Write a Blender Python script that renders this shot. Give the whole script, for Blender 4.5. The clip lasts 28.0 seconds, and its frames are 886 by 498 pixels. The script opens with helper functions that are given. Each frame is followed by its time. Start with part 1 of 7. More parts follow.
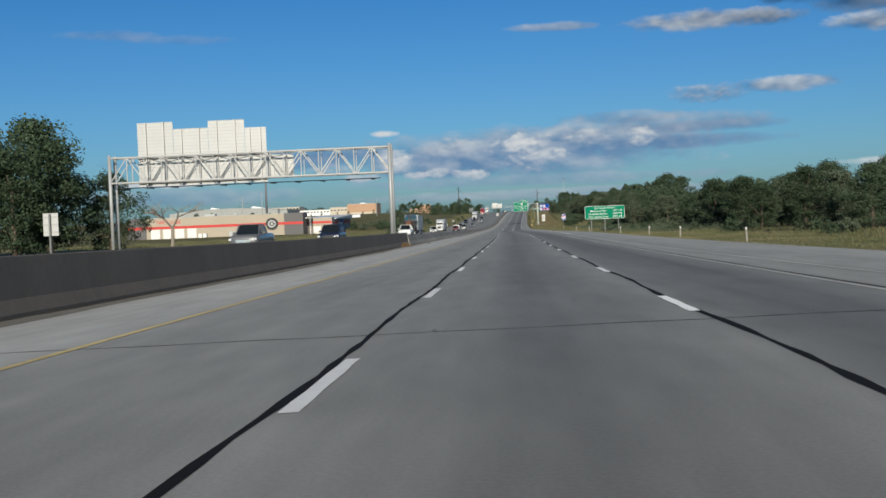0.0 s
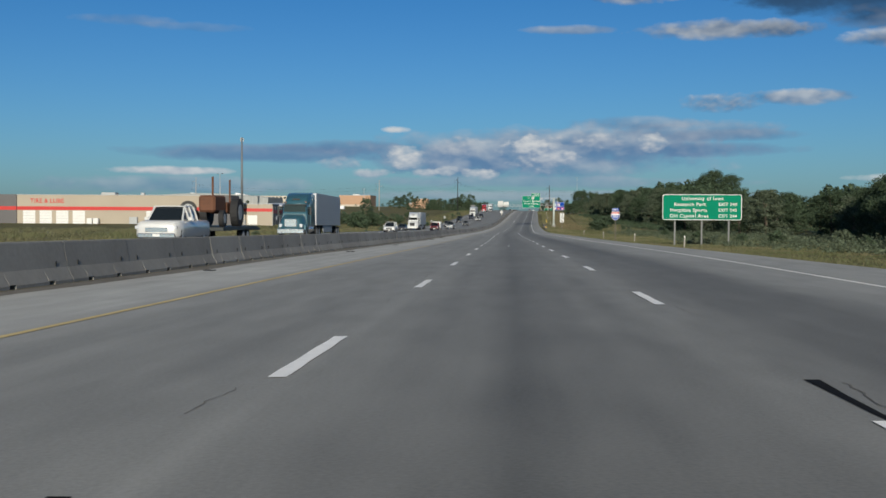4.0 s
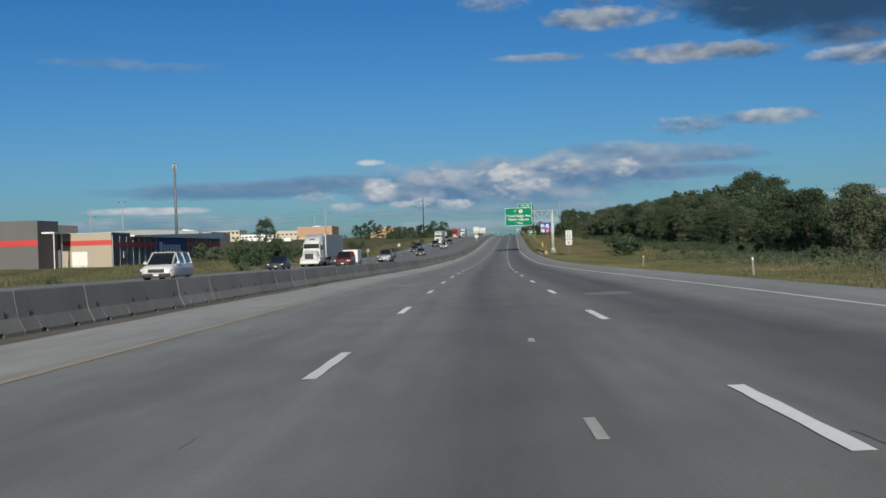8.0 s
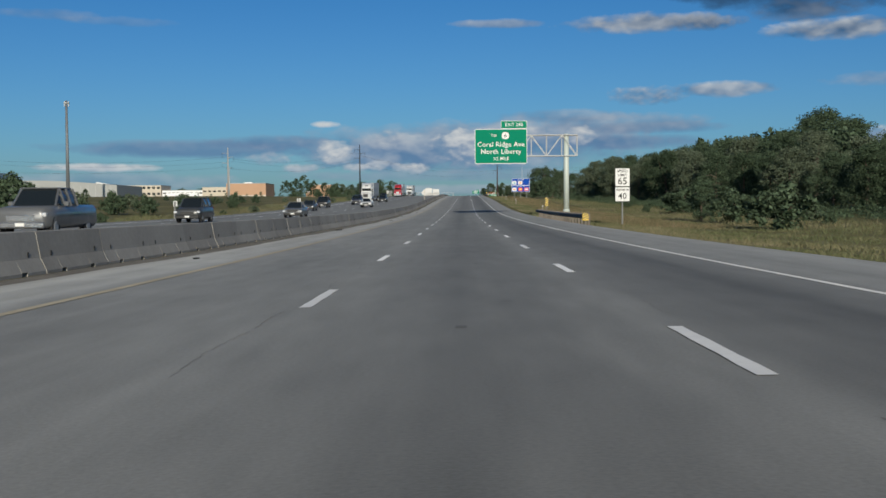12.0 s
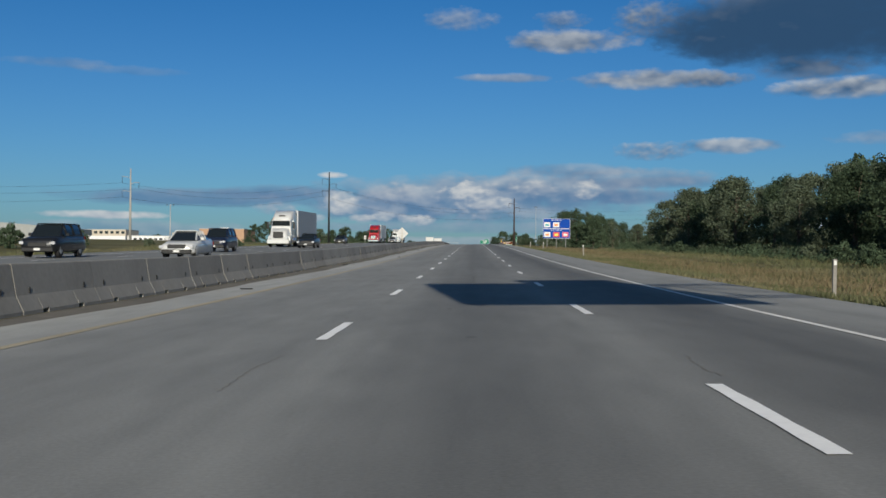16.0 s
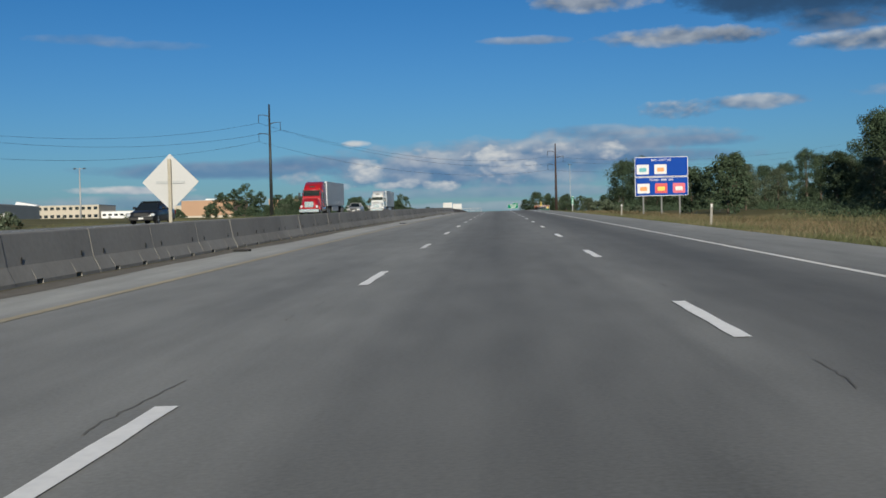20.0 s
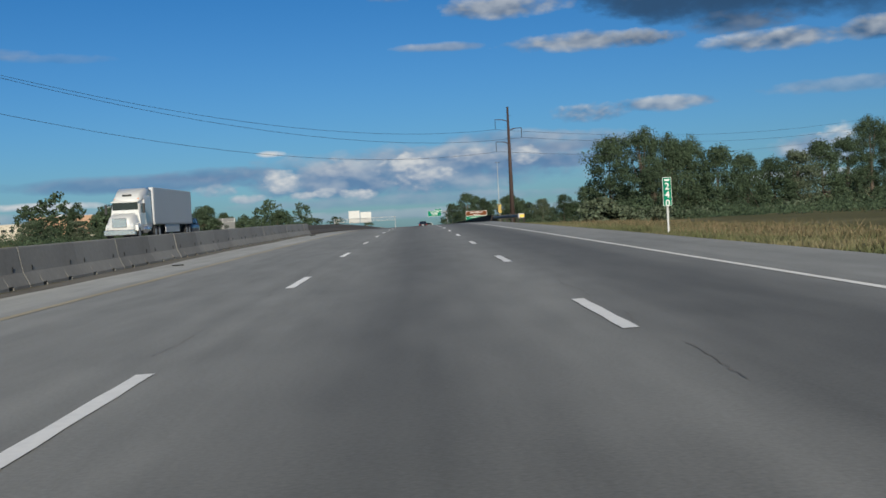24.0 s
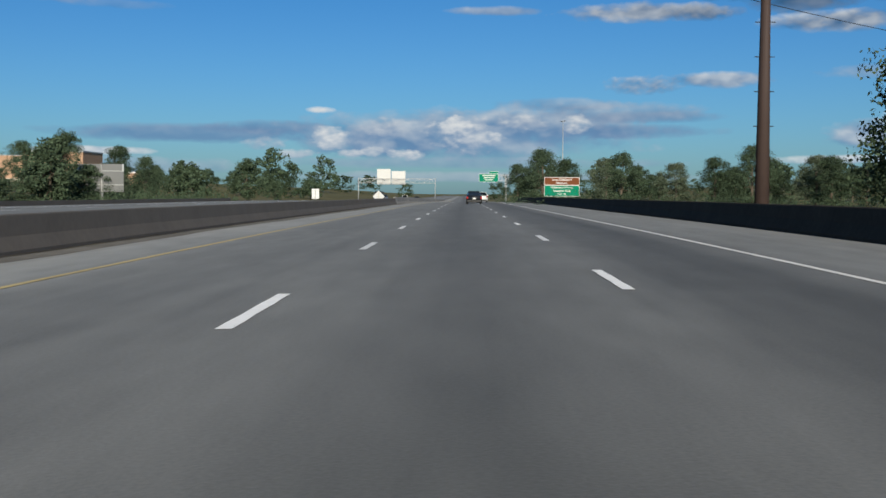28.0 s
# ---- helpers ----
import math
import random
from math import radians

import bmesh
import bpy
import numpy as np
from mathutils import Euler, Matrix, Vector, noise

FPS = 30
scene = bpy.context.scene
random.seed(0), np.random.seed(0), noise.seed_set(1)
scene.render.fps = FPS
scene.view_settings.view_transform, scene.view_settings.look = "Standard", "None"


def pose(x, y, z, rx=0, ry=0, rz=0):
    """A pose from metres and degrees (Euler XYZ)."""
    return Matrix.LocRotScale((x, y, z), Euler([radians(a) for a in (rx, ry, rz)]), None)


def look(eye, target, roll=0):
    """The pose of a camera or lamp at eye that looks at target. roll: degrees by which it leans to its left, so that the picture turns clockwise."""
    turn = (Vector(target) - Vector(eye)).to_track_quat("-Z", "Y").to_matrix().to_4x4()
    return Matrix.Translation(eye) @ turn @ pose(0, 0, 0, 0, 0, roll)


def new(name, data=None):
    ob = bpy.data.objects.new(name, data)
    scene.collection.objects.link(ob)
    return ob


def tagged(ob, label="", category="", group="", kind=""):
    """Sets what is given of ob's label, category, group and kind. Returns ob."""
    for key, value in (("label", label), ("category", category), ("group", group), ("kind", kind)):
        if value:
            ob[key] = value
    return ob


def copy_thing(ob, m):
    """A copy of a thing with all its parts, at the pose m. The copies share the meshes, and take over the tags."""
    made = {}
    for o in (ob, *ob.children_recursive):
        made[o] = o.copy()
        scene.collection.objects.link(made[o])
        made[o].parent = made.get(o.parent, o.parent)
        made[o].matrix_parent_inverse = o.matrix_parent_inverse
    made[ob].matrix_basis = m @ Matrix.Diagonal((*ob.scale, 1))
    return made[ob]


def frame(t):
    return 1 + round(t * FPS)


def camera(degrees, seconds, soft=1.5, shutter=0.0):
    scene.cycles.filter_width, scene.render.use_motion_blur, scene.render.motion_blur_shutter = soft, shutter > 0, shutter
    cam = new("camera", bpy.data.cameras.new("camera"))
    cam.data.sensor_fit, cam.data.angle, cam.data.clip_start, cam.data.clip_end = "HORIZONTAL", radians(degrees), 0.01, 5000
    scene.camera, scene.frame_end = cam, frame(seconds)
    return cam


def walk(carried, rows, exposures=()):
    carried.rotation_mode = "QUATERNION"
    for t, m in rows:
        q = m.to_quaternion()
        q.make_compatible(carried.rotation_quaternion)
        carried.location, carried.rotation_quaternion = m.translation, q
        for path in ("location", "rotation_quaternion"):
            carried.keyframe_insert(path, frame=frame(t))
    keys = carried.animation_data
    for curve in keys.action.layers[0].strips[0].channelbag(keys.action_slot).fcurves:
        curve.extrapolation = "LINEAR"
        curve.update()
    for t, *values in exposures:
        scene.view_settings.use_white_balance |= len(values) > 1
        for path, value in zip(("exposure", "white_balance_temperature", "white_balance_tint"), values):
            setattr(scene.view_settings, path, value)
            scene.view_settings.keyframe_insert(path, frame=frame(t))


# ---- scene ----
cam = camera(42.85, 28.0, soft=1.6)
PATH = [
    (0, pose(1.522, -7.063, 1.240, 88.231, 2.266, 3.790)),
    (0.5, pose(1.425, 8.066, 0.990, 89.707, 1.539, 3.790)),
    (1, pose(1.343, 23.182, 0.770, 89.308, 1.011, 0.883)),
    (1.5, pose(1.253, 38.273, 0.551, 88.811, 0.448, 1.498)),
    (2, pose(1.209, 53.324, 0.352, 88.082, 0.167, 2.483)),
    (2.5, pose(1.127, 68.319, 0.153, 89.304, -0.006, 2.853)),
    (4.5, pose(0.780, 128.115, -0.578, 87.937, 0.164, 4.819)),
    (5, pose(0.529, 143.061, -0.755, 88.121, 0.764, 5.237)),
    (5.5, pose(0.373, 158.011, -0.998, 89.921, 0.120, 2.800)),
    (6, pose(0.152, 172.950, -1.217, 90.551, 0.211, 0.837)),
    (6.5, pose(-0.156, 187.858, -1.436, 92.580, 0.227, 0.460)),
    (7, pose(-0.397, 202.776, -1.675, 90.294, 0.760, 1.792)),
    (7.5, pose(-0.668, 217.756, -1.866, 89.555, 1.555, 2.300)),
    (8, pose(-0.893, 232.751, -2.052, 89.681, 1.831, 3.012)),
    (8.5, pose(-1.022, 247.714, -2.260, 90.510, 3.224, 3.265)),
    (9, pose(-1.191, 262.693, -2.388, 90.227, 1.079, 0.879)),
    (9.5, pose(-1.380, 277.737, -2.631, 90.701, 0.472, 1.919)),
    (10, pose(-1.605, 292.834, -2.795, 89.596, 1.804, 2.038)),
    (10.5, pose(-1.777, 307.971, -2.989, 89.277, 0.907, 2.554)),
    (11, pose(-1.921, 323.144, -3.075, 89.626, -0.350, 1.870)),
    (11.5, pose(-2.075, 338.351, -3.342, 87.744, -0.064, 0.966)),
    (13.5, pose(-2.338, 399.296, -3.691, 89.243, 1.146, 0.894)),
    (14, pose(-2.318, 414.554, -3.668, 89.769, 0.050, 0.906)),
    (14.5, pose(-2.227, 429.833, -3.684, 89.293, -0.164, 1.306)),
    (15, pose(-2.109, 445.105, -3.649, 90.126, -0.134, 1.396)),
    (15.5, pose(-1.987, 460.344, -3.585, 90.331, 0.048, 1.544)),
    (16, pose(-1.848, 475.494, -3.499, 90.470, -0.465, 0.946)),
    (16.5, pose(-1.762, 490.503, -3.349, 92.098, -0.857, -0.265)),
    (17, pose(-1.673, 505.393, -3.174, 92.742, -1.357, 0.045)),
    (17.5, pose(-1.576, 520.187, -2.954, 92.028, -1.227, 1.128)),
    (18, pose(-1.419, 534.947, -2.753, 91.219, -0.833, 1.567)),
    (18.5, pose(-1.217, 549.731, -2.451, 90.379, -0.272, 2.112)),
    (19, pose(-1.026, 564.591, -2.204, 90.581, 0.152, 2.437)),
    (19.5, pose(-0.781, 579.578, -1.885, 90.258, 0.249, 2.172)),
    (20, pose(-0.617, 594.657, -1.609, 88.743, 1.266, 2.273)),
    (20.5, pose(-0.386, 609.796, -1.313, 88.845, 0.215, 1.540)),
    (21, pose(-0.212, 624.907, -1.077, 89.887, -0.660, 0.129)),
    (21.5, pose(-0.155, 639.898, -0.750, 91.476, -1.449, -3.438)),
    (23.5, pose(0.436, 699.458, 0.219, 89.374, 1.584, -2.305)),
    (24, pose(0.646, 714.319, 0.405, 88.960, 2.933, -1.885)),
    (24.5, pose(0.781, 729.166, 0.686, 88.825, 2.595, -1.622)),
    (25, pose(0.873, 743.999, 0.876, 88.389, 2.800, -1.213)),
    (25.5, pose(1.028, 758.814, 1.135, 89.062, 2.508, -1.331)),
    (26, pose(1.198, 773.559, 1.306, 92.604, 1.897, -0.778)),
    (26.5, pose(1.379, 788.189, 1.527, 90.626, 1.663, 1.424)),
    (27, pose(1.533, 802.762, 1.668, 89.398, 1.837, 2.938)),
    (27.5, pose(1.635, 817.325, 1.799, 86.809, -1.482, -0.334)),
    (28, pose(1.790, 831.884, 1.892, 87.187, -0.362, 0.399)),
]
# the film camera opens up a little towards the end
walk(cam, PATH, ((0, 0.58), (1, 0.47), (5, 0.46), (10, 0.42), (21, 0.43), (24, 0.54), (25.2, 0.62), (26.2, 0.58), (27, 0.5), (28, 0.66)))

# ---------------------------------------------------------------- sun and sky
SUN_UP, SUN_SIDE = 17.8, 5.7          # degrees above the horizon, degrees to the right of straight behind
sun = new("sun", bpy.data.lights.new("sun", "SUN"))
sun.data.energy, sun.data.angle, sun.data.color = 3.15, radians(0.6), (1.0, 0.92, 0.77)
sx, sy, sz = math.sin(radians(SUN_SIDE)), -math.cos(radians(SUN_SIDE)), math.tan(radians(SUN_UP))
sun.matrix_world = look((sx * 100, sy * 100, sz * 100), (0, 0, 0))

world = bpy.data.worlds.new("sky")
scene.world = world
world.use_nodes = True
wt = world.node_tree
wt.nodes.clear()


def wnode(kind, **sets):
    n = wt.nodes.new(kind)
    for k, v in sets.items():
        if k == "op":
            n.operation = v
        elif k == "clamp":
            n.use_clamp = v
    return n


def wmath(op, a, b=None, clamp=False, c=None):
    n = wnode("ShaderNodeMath", op=op, clamp=clamp)
    for slot, v in ((0, a), (1, b), (2, c)):
        if v is None:
            continue
        if isinstance(v, (int, float)):
            n.inputs[slot].default_value = v
        else:
            wt.links.new(v, n.inputs[slot])
    return n.outputs[0]


def wmix(fac, a, b):
    n = wt.nodes.new("ShaderNodeMix")
    n.data_type = "RGBA"
    for sock, v in ((n.inputs[0], fac), (n.inputs[6], a), (n.inputs[7], b)):
        if isinstance(v, (int, float)):
            sock.default_value = v
        elif isinstance(v, tuple):
            sock.default_value = (*v, 1)
        else:
            wt.links.new(v, sock)
    return n.outputs[2]


sky = wt.nodes.new("ShaderNodeTexSky")
sky.sky_type = "NISHITA"
sky.sun_disc = False
sky.sun_elevation = radians(SUN_UP)
sky.sun_rotation = radians(180 - SUN_SIDE)
sky.altitude, sky.air_density, sky.dust_density, sky.ozone_density = 200, 1.0, 0.7, 2.6
coord = wt.nodes.new("ShaderNodeTexCoord")
split = wt.nodes.new("ShaderNodeSeparateXYZ")
wt.links.new(coord.outputs["Generated"], split.inputs[0])
azim = wmath("MULTIPLY", wmath("ARCTAN2", split.outputs[0], split.outputs[1]), 57.2958)
elev = wmath("MULTIPLY", wmath("ARCSINE", split.outputs[2]), 57.2958)
flat = wt.nodes.new("ShaderNodeCombineXYZ")
wt.links.new(azim, flat.inputs[0])
wt.links.new(wmath("MULTIPLY", elev, 1.9), flat.inputs[1])


def wnoise(scale, detail, rough, seed, at=None):
    n = wt.nodes.new("ShaderNodeTexNoise")
    n.noise_dimensions = "4D"
    n.inputs["Scale"].default_value, n.inputs["Detail"].default_value = scale, detail
    n.inputs["Roughness"].default_value, n.inputs["W"].default_value = rough, seed
    wt.links.new(at or flat.outputs[0], n.inputs["Vector"])
    return n.outputs["Fac"]


def raised(up):
    """The same plane, shifted by some degrees, to find which side of a billow faces the light."""
    n = wt.nodes.new("ShaderNodeVectorMath")
    n.operation = "ADD"
    n.inputs[1].default_value = (0.10, up * 1.9, 0)
    wt.links.new(flat.outputs[0], n.inputs[0])
    return n.outputs[0]


billow, fluff, lump = wnoise(0.5, 6, 0.55, 3.1), wnoise(1.5, 5, 0.55, 8.4), wnoise(0.5, 2, 0.5, 5.3)
puff, above = wnoise(0.5, 3, 0.45, 3.1), wnoise(0.5, 3, 0.45, 3.1, raised(0.5))
rough_edge = wmath("ADD", wmath("MULTIPLY", wmath("SUBTRACT", billow, 0.5), 2.5), wmath("MULTIPLY", wmath("SUBTRACT", fluff, 0.5), 0.95))
relief = wmath("ADD", wmath("MULTIPLY", wmath("SUBTRACT", puff, above), 1.9), wmath("MULTIPLY", wmath("SUBTRACT", fluff, 0.5), 0.28))
tuft, tuft_above = wnoise(1.5, 3, 0.5, 8.4), wnoise(1.5, 3, 0.5, 8.4, raised(0.17))
small_edge = wmath("ADD", wmath("MULTIPLY", wmath("SUBTRACT", tuft, 0.5), 2.6), wmath("MULTIPLY", wmath("SUBTRACT", wnoise(4.0, 3, 0.5, 2.2), 0.5), 0.4))
small_relief = wmath("ADD", wmath("MULTIPLY", wmath("SUBTRACT", tuft, tuft_above), 1.0), wmath("MULTIPLY", wmath("SUBTRACT", billow, 0.5), 0.4))
high = wmath("DIVIDE", wmath("SUBTRACT", elev, 3.0), 6.5, clamp=True)
SHADE = wmix(high, (0.078, 0.150, 0.262), (0.021, 0.056, 0.116))
LIT = wmix(high, (0.44, 0.455, 0.46), (0.42, 0.435, 0.44))
# clouds: azimuth, elevation, half width, half height (degrees), cover, whiteness, raggedness, contrast
CLOUDS = (
    (-12.8, 2.9, 7.2, 0.5, 0.85, 0.03, 0.55, 0.25), (-9.0, 3.25, 3.4, 0.4, 0.75, 0.06, 0.7, 0.3), (-17.5, 1.3, 7.5, 0.5, 0.55, 0.22, 0.8, 0.5), (-18.0, 2.0, 3.8, 0.22, 0.95, 0.72, 0.9, 0.8),
    (0.6, 2.95, 10.0, 1.4, 0.85, 0.20, 0.7, 0.6), (4.2, 3.5, 5.4, 1.1, 0.75, 0.26, 0.8, 0.8), (-3.4, 2.7, 4.6, 0.95, 0.75, 0.20, 0.9, 0.8), (8.6, 4.1, 4.2, 0.55, 0.6, 0.16, 1.0, 0.5), (9.0, 3.15, 4.6, 0.42, 0.85, 0.10, 0.7, 0.4),
    (1.0, 1.55, 11.0, 0.32, 0.55, 0.26, 0.8, 0.4), (2.0, 0.85, 12.0, 0.3, 0.55, 0.40, 0.6, 0.4),
    (0.6, 3.0, 1.8, 1.0, 0.9, 0.46, 1.3, 1.1), (0.2, 3.4, 1.0, 0.6, 1.0, 0.82, 1.3, 0.9), (1.5, 2.75, 1.2, 0.45, 0.95, 0.56, 1.4, 1.0), (3.6, 3.6, 1.5, 0.4, 0.85, 0.42, 1.3, 1.0), (-6.1, 2.8, 1.0, 0.6, 1.0, 0.86, 1.0, 0.8), (6.3, 3.5, 0.75, 0.5, 0.95, 0.66, 1.2, 0.9),
    (-6.6, 4.15, 0.75, 0.18, 1.0, 0.95, 0.6, 0.5), (-5.0, 1.95, 0.8, 0.24, 0.95, 0.62, 1.1, 0.8), (-2.3, 1.95, 1.0, 0.3, 0.95, 0.72, 1.1, 0.8), (-7.8, 1.95, 1.1, 0.26, 0.85, 0.56, 1.1, 0.8), (-4.0, 2.1, 0.6, 0.3, 0.9, 0.75, 0.9, 0.8), (-3.4, 3.2, 1.3, 0.55, 0.8, 0.34, 1.1, 1.0), (-9.3, 2.45, 1.2, 0.34, 0.8, 0.42, 1.0, 0.8),
    (10.2, 3.85, 3.6, 0.34, 0.75, 0.16, 0.8, 0.4), (5.6, 4.5, 3.8, 0.36, 0.55, 0.24, 1.0, 0.6), (9.6, 5.45, 2.0, 0.5, 0.9, 0.30, 0.9, 0.9), (13.3, 5.65, 3.0, 0.42, 0.9, 0.34, 0.9, 0.9),
    (2.0, 9.1, 2.6, 0.26, 0.65, 0.42, 0.8, 0.7), (9.6, 8.95, 4.4, 0.55, 0.95, 0.44, 0.9, 0.9), (12.4, 8.9, 2.2, 0.45, 0.9, 0.20, 0.9, 0.6), (5.4, 10.9, 3.4, 0.62, 0.92, 0.44, 1.0, 0.9), (-0.2, 12.0, 2.0, 0.6, 0.55, 0.46, 0.9, 0.7), (5.0, 11.9, 1.4, 0.5, 0.6, 0.34, 1.0, 0.7),
    (20.0, 15.0, 7.0, 2.2, 0.98, 0.34, 0.6, 0.6), (15.8, 13.4, 5.6, 1.6, 0.98, 0.46, 0.7, 0.7), (9.4, 13.8, 2.2, 0.72, 0.95, 0.50, 1.0, 0.9), (9.4, 11.9, 2.0, 0.9, 0.85, 0.24, 1.0, 0.6),
    (17.5, 11.5, 8.6, 2.4, 1.0, -0.02, 0.45, 0.25), (16.5, 11.2, 7.0, 2.1, 1.0, -0.10, 0.4, 0.2), (13.0, 10.9, 3.4, 1.4, 0.95, -0.04, 0.6, 0.2), (24.5, 11.6, 7.0, 3.0, 1.0, -0.1, 0.4, 0.2), (19.0, 8.3, 3.8, 0.55, 0.95, 0.36, 0.9, 1.0), (24.5, 8.4, 4.0, 0.6, 0.95, 0.30, 0.9, 1.0), (17.0, 9.3, 3.0, 0.6, 0.9, 0.06, 0.8, 0.3),
    (20.5, 2.9, 2.4, 0.8, 0.9, 0.30, 0.9, 0.9), (19.0, 1.75, 3.4, 0.25, 0.85, 0.7, 0.9), (21.5, 3.6, 1.0, 0.5, 0.9, 0.75, 1.0), (-19.5, 9.2, 2.6, 0.3, 0.3, 0.35, 0.9, 0.5), (-16.5, 9.0, 3.0, 0.25, 0.22, 0.35, 0.9, 0.5),
    (-34.0, 14.0, 9.0, 2.0, 0.7, 0.5), (40.0, 8.0, 8.0, 2.2, 0.8, 0.4), (22.0, 5.9, 4.0, 0.4, 0.5, 0.3, 0.9, 0.6),
)
out_col = sky.outputs[0]
GAIN = 0.055
scaled = wt.nodes.new("ShaderNodeVectorMath")
scaled.operation = "MULTIPLY"
low_sky = wmix(wmath("DIVIDE", elev, 13.0, clamp=True), (GAIN * 0.42, GAIN * 0.72, GAIN * 1.08), (GAIN * 0.175, GAIN * 0.56, GAIN * 0.95))
wt.links.new(wmix(wmath("DIVIDE", wmath("SUBTRACT", elev, 15.0), 30.0, clamp=True), low_sky, (GAIN * 0.85, GAIN * 0.88, GAIN * 0.9)), scaled.inputs[1])
wt.links.new(out_col, scaled.inputs[0])
out_col = scaled.outputs[0]
for ca, ce, cw, ch, cover, white, *rest in CLOUDS:
    rag = rest[0] if rest else 1.0
    contrast = rest[1] if len(rest) > 1 else 1.25
    da = wmath("DIVIDE", wmath("SUBTRACT", azim, ca), cw)
    de = wmath("DIVIDE", wmath("SUBTRACT", elev, ce), ch)
    far_out = wmath("ADD", wmath("MULTIPLY", da, da), wmath("MULTIPLY", de, de))
    body = wmath("ADD", wmath("SUBTRACT", 1.05, far_out), wmath("MULTIPLY", small_edge if cw < 2.3 else rough_edge, rag))
    mask = wmath("MULTIPLY", wmath("SMOOTH_MIN", wmath("MULTIPLY", body, 0.8 if cw < 2.3 else 1.15, clamp=True), 1.0, c=0.3), cover, clamp=True)
    glow = wmath("ADD", wmath("MULTIPLY", de, 0.26 * contrast), wmath("MULTIPLY", small_relief if cw < 2.3 else relief, contrast))
    tone = wmath("ADD", wmath("ADD", glow, wmath("MULTIPLY", wmath("SUBTRACT", lump, 0.5), 0.45 * contrast)), white, clamp=True)
    out_col = wmix(mask, out_col, wmix(tone, SHADE, LIT))
back = wt.nodes.new("ShaderNodeBackground")
wt.links.new(out_col, back.inputs[0])
back.inputs[1].default_value = 1.0
wt.links.new(back.outputs[0], wt.nodes.new("ShaderNodeOutputWorld").inputs[0])


# ---------------------------------------------------------------- materials
def material(name, base, rough=0.7, metal=0.0, var=0.12, fine=12.0, coarse=0.8, bump=0.0, per="", per_amt=0.25, coat=0.0, tint=None, spec=0.5, patchy=0.0, beads=0.0):
    """A principled surface with grain at two scales; per: 'island' or 'object' for piece to piece variation."""
    m = bpy.data.materials.new(name)
    m.use_nodes = True
    t = m.node_tree
    b = t.nodes["Principled BSDF"]
    b.inputs["Metallic"].default_value = metal
    b.inputs["Coat Weight"].default_value = coat
    b.inputs["Specular IOR Level"].default_value = spec
    co = t.nodes.new("ShaderNodeTexCoord")

    def grain(scale, detail):
        n = t.nodes.new("ShaderNodeTexNoise")
        n.inputs["Scale"].default_value, n.inputs["Detail"].default_value = scale, detail
        t.links.new(co.outputs["Object"], n.inputs["Vector"])
        return n.outputs["Fac"]

    g1, g2 = grain(fine, 4), grain(coarse, 3)

    def calc(op, a, bb):
        n = t.nodes.new("ShaderNodeMath")
        n.operation = op
        for k, v in ((0, a), (1, bb)):
            if isinstance(v, (int, float)):
                n.inputs[k].default_value = v
            else:
                t.links.new(v, n.inputs[k])
        return n.outputs[0]

    total = calc("ADD", calc("MULTIPLY", calc("SUBTRACT", g1, 0.5), 2.4 * var), calc("MULTIPLY", calc("SUBTRACT", g2, 0.5), 2.4 * var))
    if per:
        if per == "island":
            ge = t.nodes.new("ShaderNodeNewGeometry")
            rnd = ge.outputs["Random Per Island"]
        else:
            oi = t.nodes.new("ShaderNodeObjectInfo")
            rnd = oi.outputs["Random"]
        total = calc("ADD", total, calc("MULTIPLY", calc("SUBTRACT", rnd, 0.5), 2 * per_amt))
    level = calc("ADD", total, 1.0)
    mul = t.nodes.new("ShaderNodeVectorMath")
    mul.operation = "SCALE"
    t.links.new(level, mul.inputs[3])
    if tint:
        mx = t.nodes.new("ShaderNodeMix")
        mx.data_type = "RGBA"
        mx.inputs[6].default_value, mx.inputs[7].default_value = (*base, 1), (*tint, 1)
        src = rnd if per else g2
        if patchy:
            src = calc("ADD", calc("MULTIPLY", calc("SUBTRACT", g2, 0.5), 4.0 * patchy), calc("MULTIPLY", rnd, 1 - 0.5 * patchy))
        mx.clamp_factor = True
        t.links.new(src, mx.inputs[0])
        t.links.new(mx.outputs[2], mul.inputs[0])
    else:
        mul.inputs[0].default_value = base
    t.links.new(mul.outputs[0], b.inputs["Base Color"])
    rr = calc("ADD", calc("MULTIPLY", calc("SUBTRACT", g1, 0.5), 0.25), rough)
    t.links.new(rr, b.inputs["Roughness"])
    b.inputs["Diffuse Roughness"].default_value = beads
    if bump:
        bp = t.nodes.new("ShaderNodeBump")
        bp.inputs["Strength"].default_value = bump
        bp.inputs["Distance"].default_value = 0.02
        t.links.new(g1, bp.inputs["Height"])
        t.links.new(bp.outputs[0], b.inputs["Normal"])
    return m


CONCRETE = material("weathered_concrete", (0.285, 0.272, 0.245), 0.85, var=0.16, fine=9, coarse=0.7, bump=0.3, per="object", per_amt=0.14)
CONCRETE_DARK = material("stained_concrete", (0.135, 0.115, 0.095), 0.85, var=0.22, fine=6, coarse=0.5, bump=0.3)
TAR = material("tar_sealant", (0.014, 0.013, 0.012), 0.9, var=0.2, spec=0.1)
PAINT_FADED = material("road_paint_faded_yellow", (0.255, 0.226, 0.165), 0.8, beads=0.5, var=0.3, fine=10, coarse=0.3)
PAINT_WHITE = material("road_paint_white", (0.82, 0.81, 0.78), 0.6, beads=0.15, var=0.1, fine=14, coarse=2.0, bump=0.1, per="object", per_amt=0.18)
